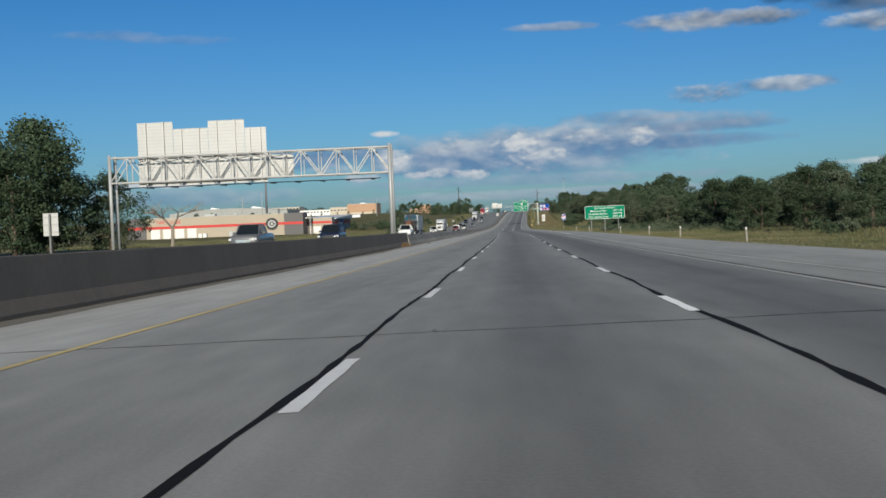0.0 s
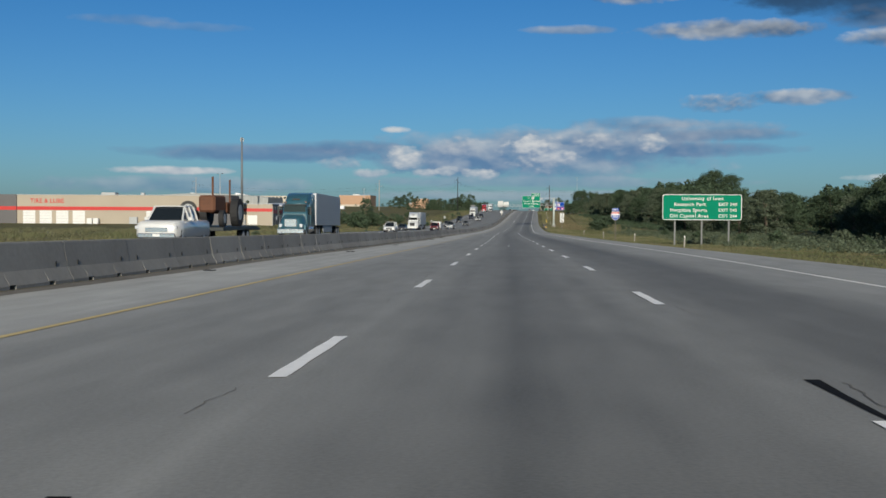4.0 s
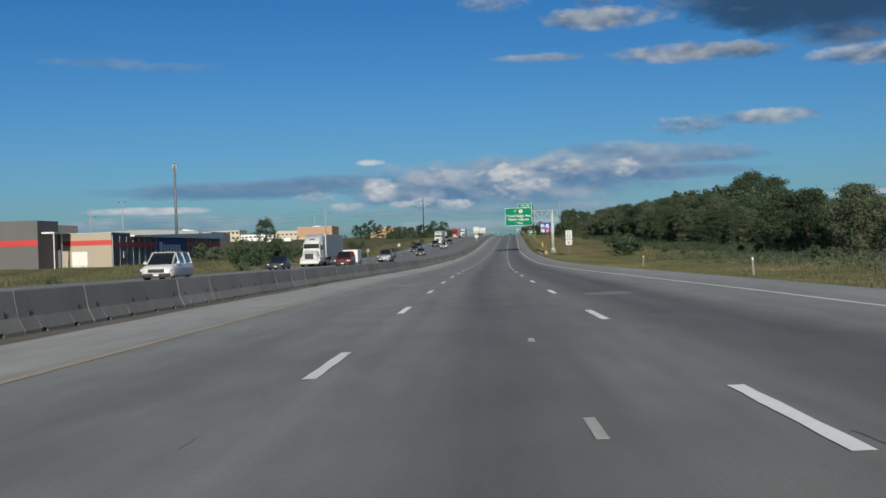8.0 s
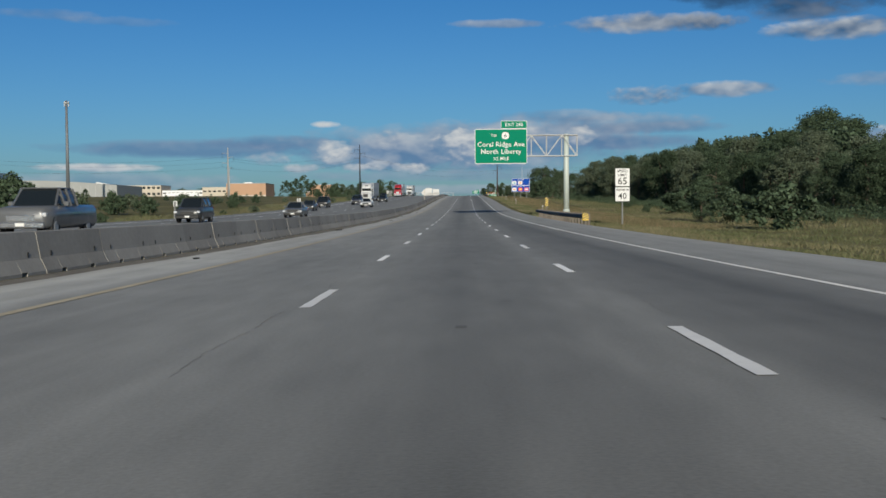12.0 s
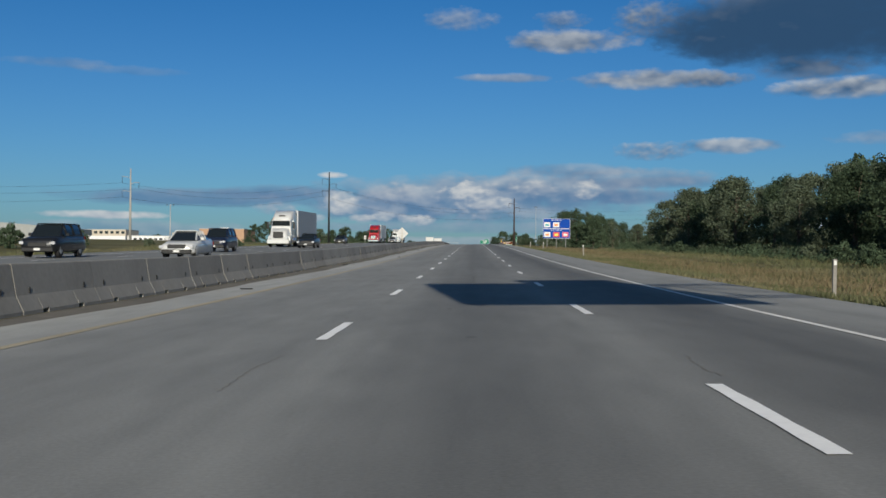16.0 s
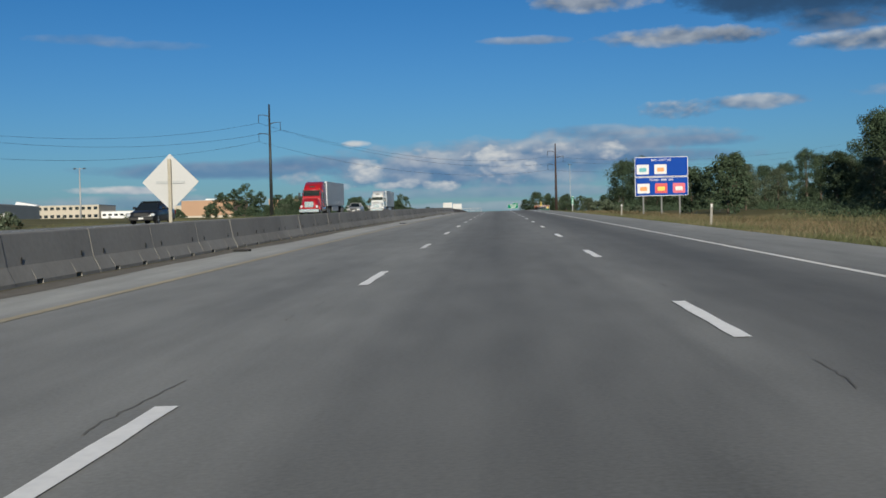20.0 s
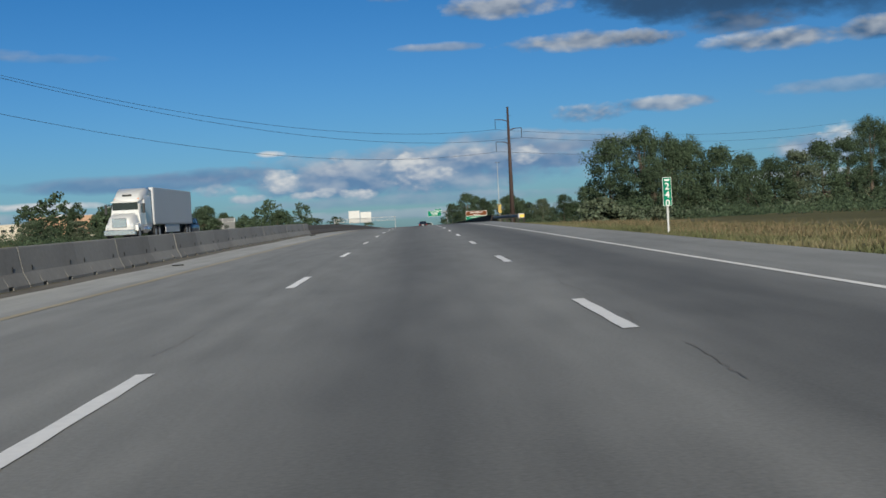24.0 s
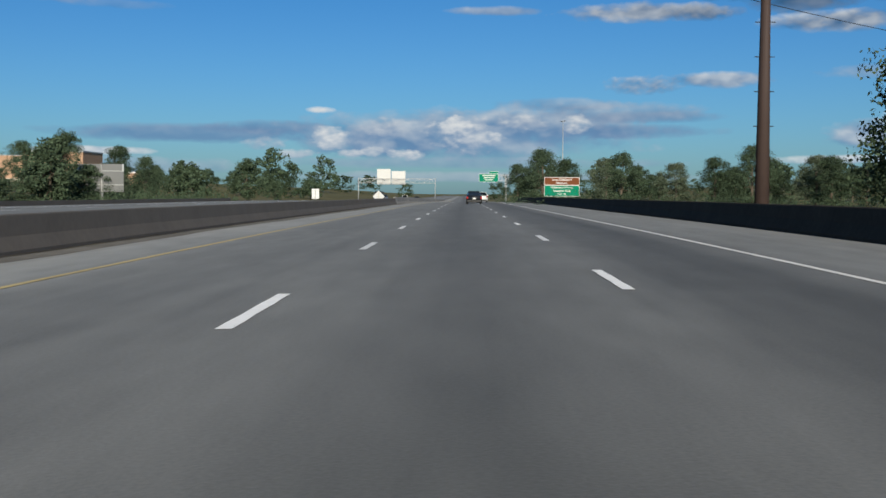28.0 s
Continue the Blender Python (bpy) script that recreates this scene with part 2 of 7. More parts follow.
PAINT_WORN = material("road_paint_worn_white", (0.63, 0.62, 0.60), 0.7, beads=0.3, var=0.2, fine=10, coarse=0.4)
PAINT_DIM = material("road_paint_nearly_gone", (0.36, 0.355, 0.34), 0.75, beads=0.3, var=0.4, fine=8, coarse=0.3)
PAINT_YELLOW = material("road_paint_yellow", (0.34, 0.27, 0.125), 0.75, beads=0.5, var=0.32, fine=10, coarse=0.35)
STEEL = material("galvanised_steel", (0.40, 0.41, 0.41), 0.55, 0.25, var=0.1, fine=20, coarse=1.5)
ALU = material("bare_aluminium", (0.48, 0.48, 0.47), 0.55, 0.2, var=0.06, fine=15, coarse=1.0)
DARK_STEEL = material("dark_painted_steel", (0.035, 0.04, 0.04), 0.5, 0.3)
RUST_POLE = material("weathering_steel", (0.055, 0.034, 0.028), 0.75, 0.2, var=0.2, fine=5, coarse=0.4)
WOOD_POST = material("weathered_timber", (0.15, 0.13, 0.11), 0.9, var=0.2, fine=15, coarse=2, bump=0.4, per="object", per_amt=0.2)
SIGN_GREEN = material("sign_green", (0.0, 0.19, 0.105), 0.75, var=0.03, spec=0.12)
SIGN_BLUE = material("sign_blue", (0.008, 0.06, 0.34), 0.75, var=0.03, spec=0.12)
SIGN_BROWN = material("sign_brown", (0.16, 0.055, 0.022), 0.75, var=0.03, spec=0.12)
SIGN_WHITE = material("sign_white", (0.70, 0.70, 0.68), 0.75, var=0.03, spec=0.12)
SIGN_RED = material("sign_red", (0.55, 0.02, 0.02), 0.4, var=0.03)
SIGN_BLACK = material("sign_black", (0.015, 0.015, 0.015), 0.45, var=0.03)
SIGN_YELLOW = material("sign_yellow", (0.75, 0.50, 0.03), 0.4, var=0.03)
SIGN_ORANGE = material("sign_orange", (0.75, 0.25, 0.04), 0.4, var=0.03)
GRASS = material("mown_grass", (0.105, 0.112, 0.044), 0.95, var=0.35, fine=3.0, coarse=0.08, bump=0.6, tint=(0.21, 0.175, 0.088), spec=0.1)
BLADES = material("tall_dry_grass", (0.105, 0.118, 0.056), 0.9, var=0.12, fine=2, coarse=0.15, per="island", per_amt=0.12, tint=(0.200, 0.172, 0.104), spec=0.1, patchy=0.85)
RUSSET = material("russet_grass", (0.135, 0.118, 0.064), 0.9, var=0.15, fine=2, coarse=0.1, per="island", per_amt=0.35, tint=(0.185, 0.138, 0.084), spec=0.15, patchy=0.5)
LEAF = material("tree_leaves", (0.042, 0.067, 0.036), 0.8, var=0.22, fine=1.2, coarse=0.3, per="island", per_amt=0.3, tint=(0.068, 0.096, 0.058), spec=0.12)
LEAF_GREY = material("silvery_leaves", (0.066, 0.088, 0.052), 0.8, var=0.2, fine=1.2, coarse=0.3, per="island", per_amt=0.3, tint=(0.100, 0.122, 0.082), spec=0.12)
# LEAF_DARK: deeper green; in the right-hand wood it also carries the shaded side's tone
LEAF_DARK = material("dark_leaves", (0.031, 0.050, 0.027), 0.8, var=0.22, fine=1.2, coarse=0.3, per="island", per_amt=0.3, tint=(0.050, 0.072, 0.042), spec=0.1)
BARK = material("tree_bark", (0.11, 0.085, 0.062), 0.95, var=0.25, fine=6, coarse=1.0, bump=0.5)
TYRE = material("tyre_rubber", (0.02, 0.02, 0.021), 0.8)
CHROME = material("chrome", (0.75, 0.75, 0.75), 0.2, 0.9, var=0.03)
GLASS_DARK = material("tinted_glass", (0.012, 0.016, 0.018), 0.08, 0.0, var=0.02, coat=0.5)
LAMP_CLEAR = material("headlight_lens", (0.75, 0.76, 0.78), 0.15, 0.3, var=0.03)
LAMP_RED = material("tail_light_lens", (0.35, 0.01, 0.01), 0.2, var=0.03)


def road_material(name, stops, low, high, dark_from=None):
    """Pavement whose tone follows the distance across the road (UV u), with streaks along it and grain."""
    m = bpy.data.materials.new(name)
    m.use_nodes = True
    t = m.node_tree
    b = t.nodes["Principled BSDF"]
    uv = t.nodes.new("ShaderNodeUVMap")
    sp = t.nodes.new("ShaderNodeSeparateXYZ")
    t.links.new(uv.outputs[0], sp.inputs[0])

    def noise_at(sx_, sy_, scale, detail):
        mp = t.nodes.new("ShaderNodeMapping")
        mp.inputs["Scale"].default_value = (sx_, sy_, 1)
        t.links.new(uv.outputs[0], mp.inputs[0])
        n = t.nodes.new("ShaderNodeTexNoise")
        n.inputs["Scale"].default_value, n.inputs["Detail"].default_value = scale, detail
        t.links.new(mp.outputs[0], n.inputs["Vector"])
        return n.outputs["Fac"]

    fit_u = t.nodes.new("ShaderNodeMapRange")
    fit_u.inputs[1].default_value, fit_u.inputs[2].default_value = low, high
    wob = t.nodes.new("ShaderNodeMath")
    wob.operation = "MULTIPLY_ADD"
    t.links.new(noise_at(0.3, 0.05, 1.0, 3), wob.inputs[0])
    wob.inputs[1].default_value = 0.7
    sub = t.nodes.new("ShaderNodeMath")
    sub.operation = "SUBTRACT"
    t.links.new(sp.outputs[0], sub.inputs[0])
    sub.inputs[1].default_value = 0.35
    t.links.new(sub.outputs[0], wob.inputs[2])
    t.links.new(wob.outputs[0], fit_u.inputs[0])
    ramp = t.nodes.new("ShaderNodeValToRGB")
    el = ramp.color_ramp.elements
    for k, (u, c) in enumerate(stops):
        pos = (u - low) / (high - low)
        e = el[k] if k < 2 else el.new(pos)
        e.position = pos
        e.color = (c * 0.47, c * 0.48, c * 0.47, 1)
    t.links.new(fit_u.outputs[0], ramp.inputs[0])
    parts = ((noise_at(1.6, 0.012, 1.0, 4), 0.55), (noise_at(1, 0.16, 0.5, 4), 0.55), (noise_at(1, 1, 30.0, 3), 0.55), (noise_at(1, 0.2, 2.6, 5), 0.5), (noise_at(1, 0.5, 0.8, 6), 0.3))
    last = None
    for src, amt in parts:
        n = t.nodes.new("ShaderNodeMath")
        n.operation = "MULTIPLY_ADD"
        t.links.new(src, n.inputs[0])
        n.inputs[1].default_value = amt
        n.inputs[2].default_value = -0.5 * amt
        if last is not None:
            a = t.nodes.new("ShaderNodeMath")
            t.links.new(last, a.inputs[0])
            t.links.new(n.outputs[0], a.inputs[1])
            last = a.outputs[0]
        else:
            last = n.outputs[0]
    lv = t.nodes.new("ShaderNodeMath")
    t.links.new(last, lv.inputs[0])
    lv.inputs[1].default_value = 1.0
    if dark_from:
        # newer, darker surfacing beyond this station
        mr = t.nodes.new("ShaderNodeMapRange")
        mr.inputs[1].default_value, mr.inputs[2].default_value = dark_from
        mr.inputs[3].default_value, mr.inputs[4].default_value = 1.0, 0.8
        t.links.new(sp.outputs[1], mr.inputs[0])
        mm_ = t.nodes.new("ShaderNodeMath")
        mm_.operation = "MULTIPLY"
        t.links.new(lv.outputs[0], mm_.inputs[0])
        t.links.new(mr.outputs[0], mm_.inputs[1])
        lv = mm_
    mul = t.nodes.new("ShaderNodeVectorMath")
    mul.operation = "SCALE"
    t.links.new(ramp.outputs[0], mul.inputs[0])
    t.links.new(lv.outputs[0], mul.inputs[3])
    t.links.new(mul.outputs[0], b.inputs["Base Color"])
    b.inputs["Roughness"].default_value = 0.75
    b.inputs["Diffuse Roughness"].default_value = 0.5
    b.inputs["Specular IOR Level"].default_value = 0.45
    bp = t.nodes.new("ShaderNodeBump")
    bp.inputs["Strength"].default_value, bp.inputs["Distance"].default_value = 0.35, 0.01
    t.links.new(noise_at(1, 1, 40.0, 2), bp.inputs["Height"])
    t.links.new(bp.outputs[0], b.inputs["Normal"])
    return m


# ---------------------------------------------------------------- the line of the road
PROFILE = [0.95, 0.0, -0.85, -1.58, -2.43, -3.28, -4.01, -4.65, -4.8, -4.56, -3.75, -2.61, -1.52, -0.57, 0.31, 0.81, 0.8, 0.7, 0.4, 0.0, -0.4, -0.75, -1.0, -1.15]
BEND = [0.41, 0.0, -0.4, -0.79, -1.69, -2.72, -3.76, -3.94, -3.83, -3.56, -3.04, -2.43, -1.89, -1.29, -0.67, 0.0, 0.71, 1.41, 2.11, 2.81, 3.51, 4.21, 4.91, 5.61]
KNOT0, STEP, CROSS = -60.0, 60.0, 0.0141
_n = len(PROFILE)
_A = np.zeros((_n, _n))
_A[0, 0] = _A[-1, -1] = 1
for _i in range(1, _n - 1):
    _A[_i, _i - 1:_i + 2] = (1, 4, 1)


def spline(values):
    v = np.array(values, float)
    r = np.zeros(_n)
    r[1:-1] = 6 * (v[2:] - 2 * v[1:-1] + v[:-2]) / STEP ** 2
    mm = np.linalg.solve(_A, r)

    def at(y):
        q = np.clip(np.asarray(y, float), KNOT0, KNOT0 + STEP * (_n - 1) - 1e-6)
        i = ((q - KNOT0) / STEP).astype(int)
        u = (q - KNOT0) / STEP - i
        z = v[i] * (1 - u) + v[i + 1] * u + STEP ** 2 / 6 * (((1 - u) ** 3 - (1 - u)) * mm[i] + (u ** 3 - u) * mm[i + 1])
        over = np.asarray(y, float) - q
        return z + over * np.where(over < 0, (v[1] - v[0]) / STEP, (v[-1] - v[-2]) / STEP)
    return at


_z, bend = spline(PROFILE), spline(BEND)


def grade(y):
    y = np.asarray(y, float)
    return np.where(y > 1320, -1.15 + 0.0 * y, _z(np.minimum(y, 1320)))


def surf(off, y):
    """Height of the near carriageway."""
    return float(grade(y)) + CROSS * off


def on_road(off, y, up=0.0):
    return Vector((float(bend(y)) + off, y, surf(off, y) + up))


def pitch_at(y):
    return math.atan2(float(grade(y + 1) - grade(y - 1)), 2.0)


def yaw_at(y):
    return -math.atan2(float(bend(y + 1) - bend(y - 1)), 2.0)


OPP_UP = 0.2                     # the far carriageway stands this much above the near one's line


def ground_z(x, y):
    """Height of the land away from the pavement."""
    x, y = np.asarray(x, float), np.asarray(y, float)
    off = x - bend(np.clip(y, -200, 1500))
    base = grade(np.clip(y, -150, 1500))
    right = np.clip((off - 9) / 10, 0, 1)
    left = np.clip((-24.5 - off) / 14, 0, 1)
    z = base - 0.16 - 0.5 * right - 0.1 * left
    z = z + 0.9 * np.clip((off - 30) / 60, 0, 1)
    z = z + np.clip((-off - 35) / 60, 0, 1) * (0.9 + 5.5 * np.clip((y - 930) / 330, 0, 1))
    rise = np.clip((off - 60) / 140, 0, 1) * np.clip((y - 950) / 200, 0, 1)
    z = z + 9.0 * rise * rise * (3 - 2 * rise)
    dip = np.exp(-((y - 905) / 34.0) ** 2)
    z = z - 3.0 * dip * np.clip((np.abs(off + 7.5) - 17) / 10, 0, 1)
    far_off = np.clip((np.maximum(np.abs(x), np.abs(y - 600) * 0.8) - 900) / 1500, 0, 1)
    z = z * (1 - far_off) + (-1.0) * far_off
    road = (off > -25.5) & (off < 10.5)
    return np.where(road, np.minimum(base - 0.45, z), z)


# ---------------------------------------------------------------- helpers for meshes
def mesh_object(name, bm, mat=None, parent=None, smooth=False):
    me = bpy.data.meshes.new(name)
    bm.normal_update()
    bm.to_mesh(me)
    bm.free()
    for f in me.polygons:
        f.use_smooth = smooth
    if mat is not None:
        for mm in (mat if isinstance(mat, (list, tuple)) else (mat,)):
            me.materials.append(mm)
    ob = new(name, me)
    if parent is not None:
        ob.parent = parent
    return ob


def part(name, bm, mat, parent, label="", smooth=False):
    ob = mesh_object(name, bm, mat, parent, smooth)
    return tagged(ob, label) if label else ob


def share(name, ob, parent, m):
    """Another object on the same mesh."""
    o = new(name, ob.data)
    o.parent = parent
    o.matrix_basis = m
    return o


def empty(name, m, label, category, group="", kind=""):
    ob = new(name)
    ob.matrix_basis = m
    return tagged(ob, label, category, group, kind)


def add_box(bm, lo, hi, bevel=0.0):
    c = [(a + b) / 2 for a, b in zip(lo, hi)]
    r = bmesh.ops.create_cube(bm, size=1.0, matrix=Matrix.Translation(c) @ Matrix.Diagonal((*[max(b - a, 1e-4) for a, b in zip(lo, hi)], 1)))
    if bevel:
        es = list({e for v in r["verts"] for e in v.link_edges})
        bmesh.ops.bevel(bm, geom=es, offset=bevel, segments=1, affect="EDGES")
    return r["verts"]


def box(lo, hi, bevel=0.0):
    bm = bmesh.new()
    add_box(bm, lo, hi, bevel)
    return bm


def add_rod(bm, a, b, r0, r1=None, sides=8, caps=True):
    a, b = Vector(a), Vector(b)
    d = b - a
    m = Matrix.Translation((a + b) / 2) @ d.to_track_quat("Z", "Y").to_matrix().to_4x4()
    bmesh.ops.create_cone(bm, cap_ends=caps, segments=sides, radius1=r0, radius2=r0 if r1 is None else r1, depth=d.length, matrix=m)


def rod(a, b, r0, r1=None, sides=8):
    bm = bmesh.new()
    add_rod(bm, a, b, r0, r1, sides)
    return bm


def prism(pts, y0, y1):
    """Solid from an outline in x, z, between y0 and y1."""
    bm_ = bmesh.new()
    a = [bm_.verts.new((x, y0, z)) for x, z in pts]
    b = [bm_.verts.new((x, y1, z)) for x, z in pts]
    n = len(pts)
    bm_.faces.new(a)
    bm_.faces.new(b[::-1])
    for i in range(n):
        bm_.faces.new((a[(i + 1) % n], a[i], b[i], b[(i + 1) % n]))
    bmesh.ops.recalc_face_normals(bm_, faces=bm_.faces)
    return bm_


def sheet(name, verts, faces, mat, uvs=None, smooth=True):
    me = bpy.data.meshes.new(name)
    me.from_pydata(verts, [], faces)
    if uvs is not None:
        lay = me.uv_layers.new(name="UVMap")
        idx = np.empty(len(me.loops), np.int32)
        me.loops.foreach_get("vertex_index", idx)
        lay.data.foreach_set("uv", np.asarray(uvs, np.float32)[idx].ravel())
    me.polygons.foreach_set("use_smooth", [smooth] * len(me.polygons))
    me.materials.append(mat)
    return new(name, me)


def strip(name, ys, offs, height, mat, thick=None):
    """A long surface: stations ys, offsets offs(y) across, height(off, y)."""
    verts, uvs, faces = [], [], []
    w = None
    for y in ys:
        o = offs(y)
        w = len(o)
        bx = float(bend(y))
        for off in o:
            verts.append((bx + off, y, height(off, y)))
            uvs.append((off, y))
    if thick:
        for y in ys:
            o = offs(y)
            bx = float(bend(y))
            for off in (o[0], o[-1]):
                verts.append((bx + off, y, height(off, y) - thick))
                uvs.append((off, y))
    k = len(ys)
    for i in range(k - 1):
        for j in range(w - 1):
            a = i * w + j
            faces.append((a, a + 1, a + w + 1, a + w))
        if thick:
            s0 = k * w + 2 * i
            faces.append((i * w, (i + 1) * w, s0 + 2, s0))
            faces.append(((i + 1) * w + w - 1, i * w + w - 1, s0 + 1, s0 + 3))
    return sheet(name, verts, faces, mat, uvs, smooth=False)


# ---------------------------------------------------------------- ground, pavements
gx = sorted(set([round(v, 1) for v in list(np.arange(-60, 60.1, 3.0)) + list(np.linspace(-400, -60, 24)) + list(np.linspace(60, 400, 24)) + [-4500, -3000, -1800, -1200, -800, -550, 550, 800, 1200, 1800, 3000, 4500]]))
gy = sorted(set([round(v, 1) for v in list(np.arange(-150, 1500.1, 12.0)) + [-3000, -1500, -800, -400, 1600, 1750, 2000, 2400, 3000, 3700, 4600, 5600]]))
GX, GY = np.meshgrid(gx, gy)
GZ = ground_z(GX, GY)
gv = np.stack([GX.ravel(), GY.ravel(), GZ.ravel()], 1)
nw = len(gx)
gf = [(i * nw + j, i * nw + j + 1, (i + 1) * nw + j + 1, (i + 1) * nw + j) for i in range(len(gy) - 1) for j in range(nw - 1)]
ground = tagged(sheet("ground", gv.tolist(), gf, GRASS), "rough green and straw-coloured roadside grass", "ground", kind="structure")

YS = list(np.arange(-160, 1330, 6.0)) + list(np.arange(1330, 2300, 40.0))
LANES = road_material("worn_pavement", ((-8.0, 0.42), (-5.4, 0.52), (-3.9, 0.50), (-3.2, 0.35), (-1.7, 0.30), (0.0, 0.325), (0.9, 0.27), (1.75, 0.195), (2.5, 0.235), (3.5, 0.30), (4.4, 0.205), (5.6, 0.165), (6.8, 0.33), (9.5, 0.42)), -8.0, 9.5, (806.3, 806.8))
OPP_LANES = road_material("far_pavement", ((-25.0, 0.247), (-22.5, 0.286), (-20.6, 0.247), (-17.0, 0.273), (-13.3, 0.247), (-11.0, 0.286), (-8.0, 0.260)), -25.0, -8.0)


def right_edge(y):
    """Distance to the pavement's right edge: a wider merging lane at the start."""
    return float(np.interp(y, (-160, 20, 60, 140, 200, 270, 330, 500, 800, 842), (11.6, 11.4, 11.0, 10.6, 10.2, 10.4, 9.5, 8.9, 8.6, 9.9)))


def bar_off(y):
    """Distance to the foot of the median barrier."""
    return float(np.interp(y, (-160, 60, 160, 240, 345, 430, 520, 620, 720, 800, 850, 1400), (-7.3, -7.2, -7.35, -7.1, -6.7, -5.8, -5.45, -5.7, -5.9, -6.3, -6.1, -6.1)))


road = strip("road", YS, lambda y: (bar_off(y) - 0.75, -5.2, -3.6, -1.8, 0.0, 1.8, 3.66, 5.2, 6.6, right_edge(y)), lambda o, y: surf(o, y), LANES, 0.4)
tagged(road, "worn grey three-lane motorway pavement with patched lanes", "road", kind="structure")
opp = strip("road_oncoming", YS, lambda y: (-24.6, -22.0, -18.4, -14.7, -11.0, bar_off(y) - 0.76), lambda o, y: float(grade(y)) + OPP_UP, OPP_LANES, 0.6)
tagged(opp, "pale grey oncoming carriageway beyond the median barrier", "road", kind="structure")


# ---------------------------------------------------------------- markings
def edge_line(name, off_of, y0, y1, width, mat, label, height=None, up=0.006):
    ys = np.arange(y0, y1 + 0.1, 6.0)
    h = height or surf
    ob = strip(name, ys, lambda y: (off_of(y) - width / 2, off_of(y) + width / 2), lambda o, y: h(o, y) + up, mat)
    return tagged(ob, label, "lane marking", kind="structure")


yellow_at = lambda y: -3.42 - 0.15 * math.exp(-((y - 30) / 50) ** 2)
edge_line("edge_line_yellow", yellow_at, -120, 190, 0.12, PAINT_YELLOW, "faded yellow edge line along the median shoulder")
edge_line("edge_line_yellow", yellow_at, 190, 780, 0.17, PAINT_FADED, "almost worn off yellow edge line along the median")
edge_line("edge_line_yellow", yellow_at, 780, 1300, 0.12, PAINT_YELLOW, "clear yellow edge line on the overpass")


def white_edge(y):
    return float(np.interp(y, (110, 150, 195, 262, 300, 330, 500, 830, 1300), (7.5, 8.3, 8.4, 8.2, 7.4, 6.8, 6.45, 6.6, 6.6)))


edge_line("edge_line_white", white_edge, 110, 1300, 0.115, PAINT_WORN, "thin white edge line along the outer shoulder")
edge_line("edge_line_merge", lambda y: 6.6, -120, 96, 0.08, PAINT_DIM, "thin white line beside the merging lane")
edge_line("edge_line_ramp", lambda y: float(np.interp(y, (-120, 10, 50, 110), (9.6, 8.0, 7.55, 7.5))), -120, 112, 0.08, PAINT_DIM, "thin white line of the ramp's gore")
opp_h = lambda o, y: float(grade(y)) + OPP_UP
edge_line("edge_line_oncoming", lambda y: -21.9, -120, 1300, 0.15, PAINT_WHITE, "white edge line of the oncoming carriageway", opp_h)

bm = bmesh.new()
for k in range(6):
    y0, y1 = k * 3.02 / 6, (k + 1) * 3.02 / 6
    w0, w1 = 0.068 + 0.006 * math.sin(k * 2.1), 0.068 + 0.006 * math.sin((k + 1) * 2.1)
    vs = [bm.verts.new(c) for c in ((-w0, y0, 0.007), (w0, y0, 0.007), (w1, y1, 0.007), (-w1, y1, 0.007))]
    bm.faces.new(vs)
bmesh.ops.remove_doubles(bm, verts=bm.verts, dist=1e-4)
first = part("lane_dash", bm, PAINT_WHITE, road)
first.matrix_basis = Matrix.Translation(on_road(0, -60))
PH_Y = (0, 150, 300, 450, 600, 750, 860)
LPH, RPH = (0.07, -1.07, 0.06, 1.36, 0.41, 0.01, -0.66), (6.72, 6.54, 7.56, 5.89, 5.69, 3.5, 2.53)
for off, phase in ((0.0, LPH), (3.66, RPH)):
    for k in range(-5, 108):
        y = k * 12.192
        y += float(np.interp(y, PH_Y, phase))
        m = Matrix.Translation(on_road(off, y)) @ Euler((pitch_at(y + 1.5), -math.atan(CROSS), yaw_at(y + 1.5))).to_matrix().to_4x4()
        share("lane_dash", first, road, m)
for off in (-18.4, -14.7):
    for k in range(-5, 90):
        y = k * 12.192 + (off % 3)
        m = Matrix.Translation((float(bend(y)) + off, y, opp_h(off, y))) @ Euler((pitch_at(y + 1.5), 0, yaw_at(y + 1.5))).to_matrix().to_4x4()
        share("lane_dash", first, opp, m)


def wavy(name, pts, width, mat, label, seed, up=0.004):
    """A thin uneven tar or crack line through pts (off, y)."""
    rnd = random.Random(seed)
    verts, faces = [], []
    for i, (off, y) in enumerate(pts):
        w = width * rnd.uniform(0.55, 1.35) / 2
        c = on_road(off + rnd.uniform(-1, 1) * width * 0.16, y, up)
        n = pts[min(i + 1, len(pts) - 1)], pts[max(i - 1, 0)]
        along_x = abs(n[0][0] - n[1][0]) > abs(n[0][1] - n[1][1])
        d = Vector((0, w, 0)) if along_x else Vector((w, 0, CROSS * w))
        verts += [tuple(c - d), tuple(c + d)]
    for i in range(len(pts) - 1):
        faces.append((2 * i, 2 * i + 1, 2 * i + 3, 2 * i + 2))
    return tagged(sheet(name, verts, faces, mat), label, "road seal", kind="structure")


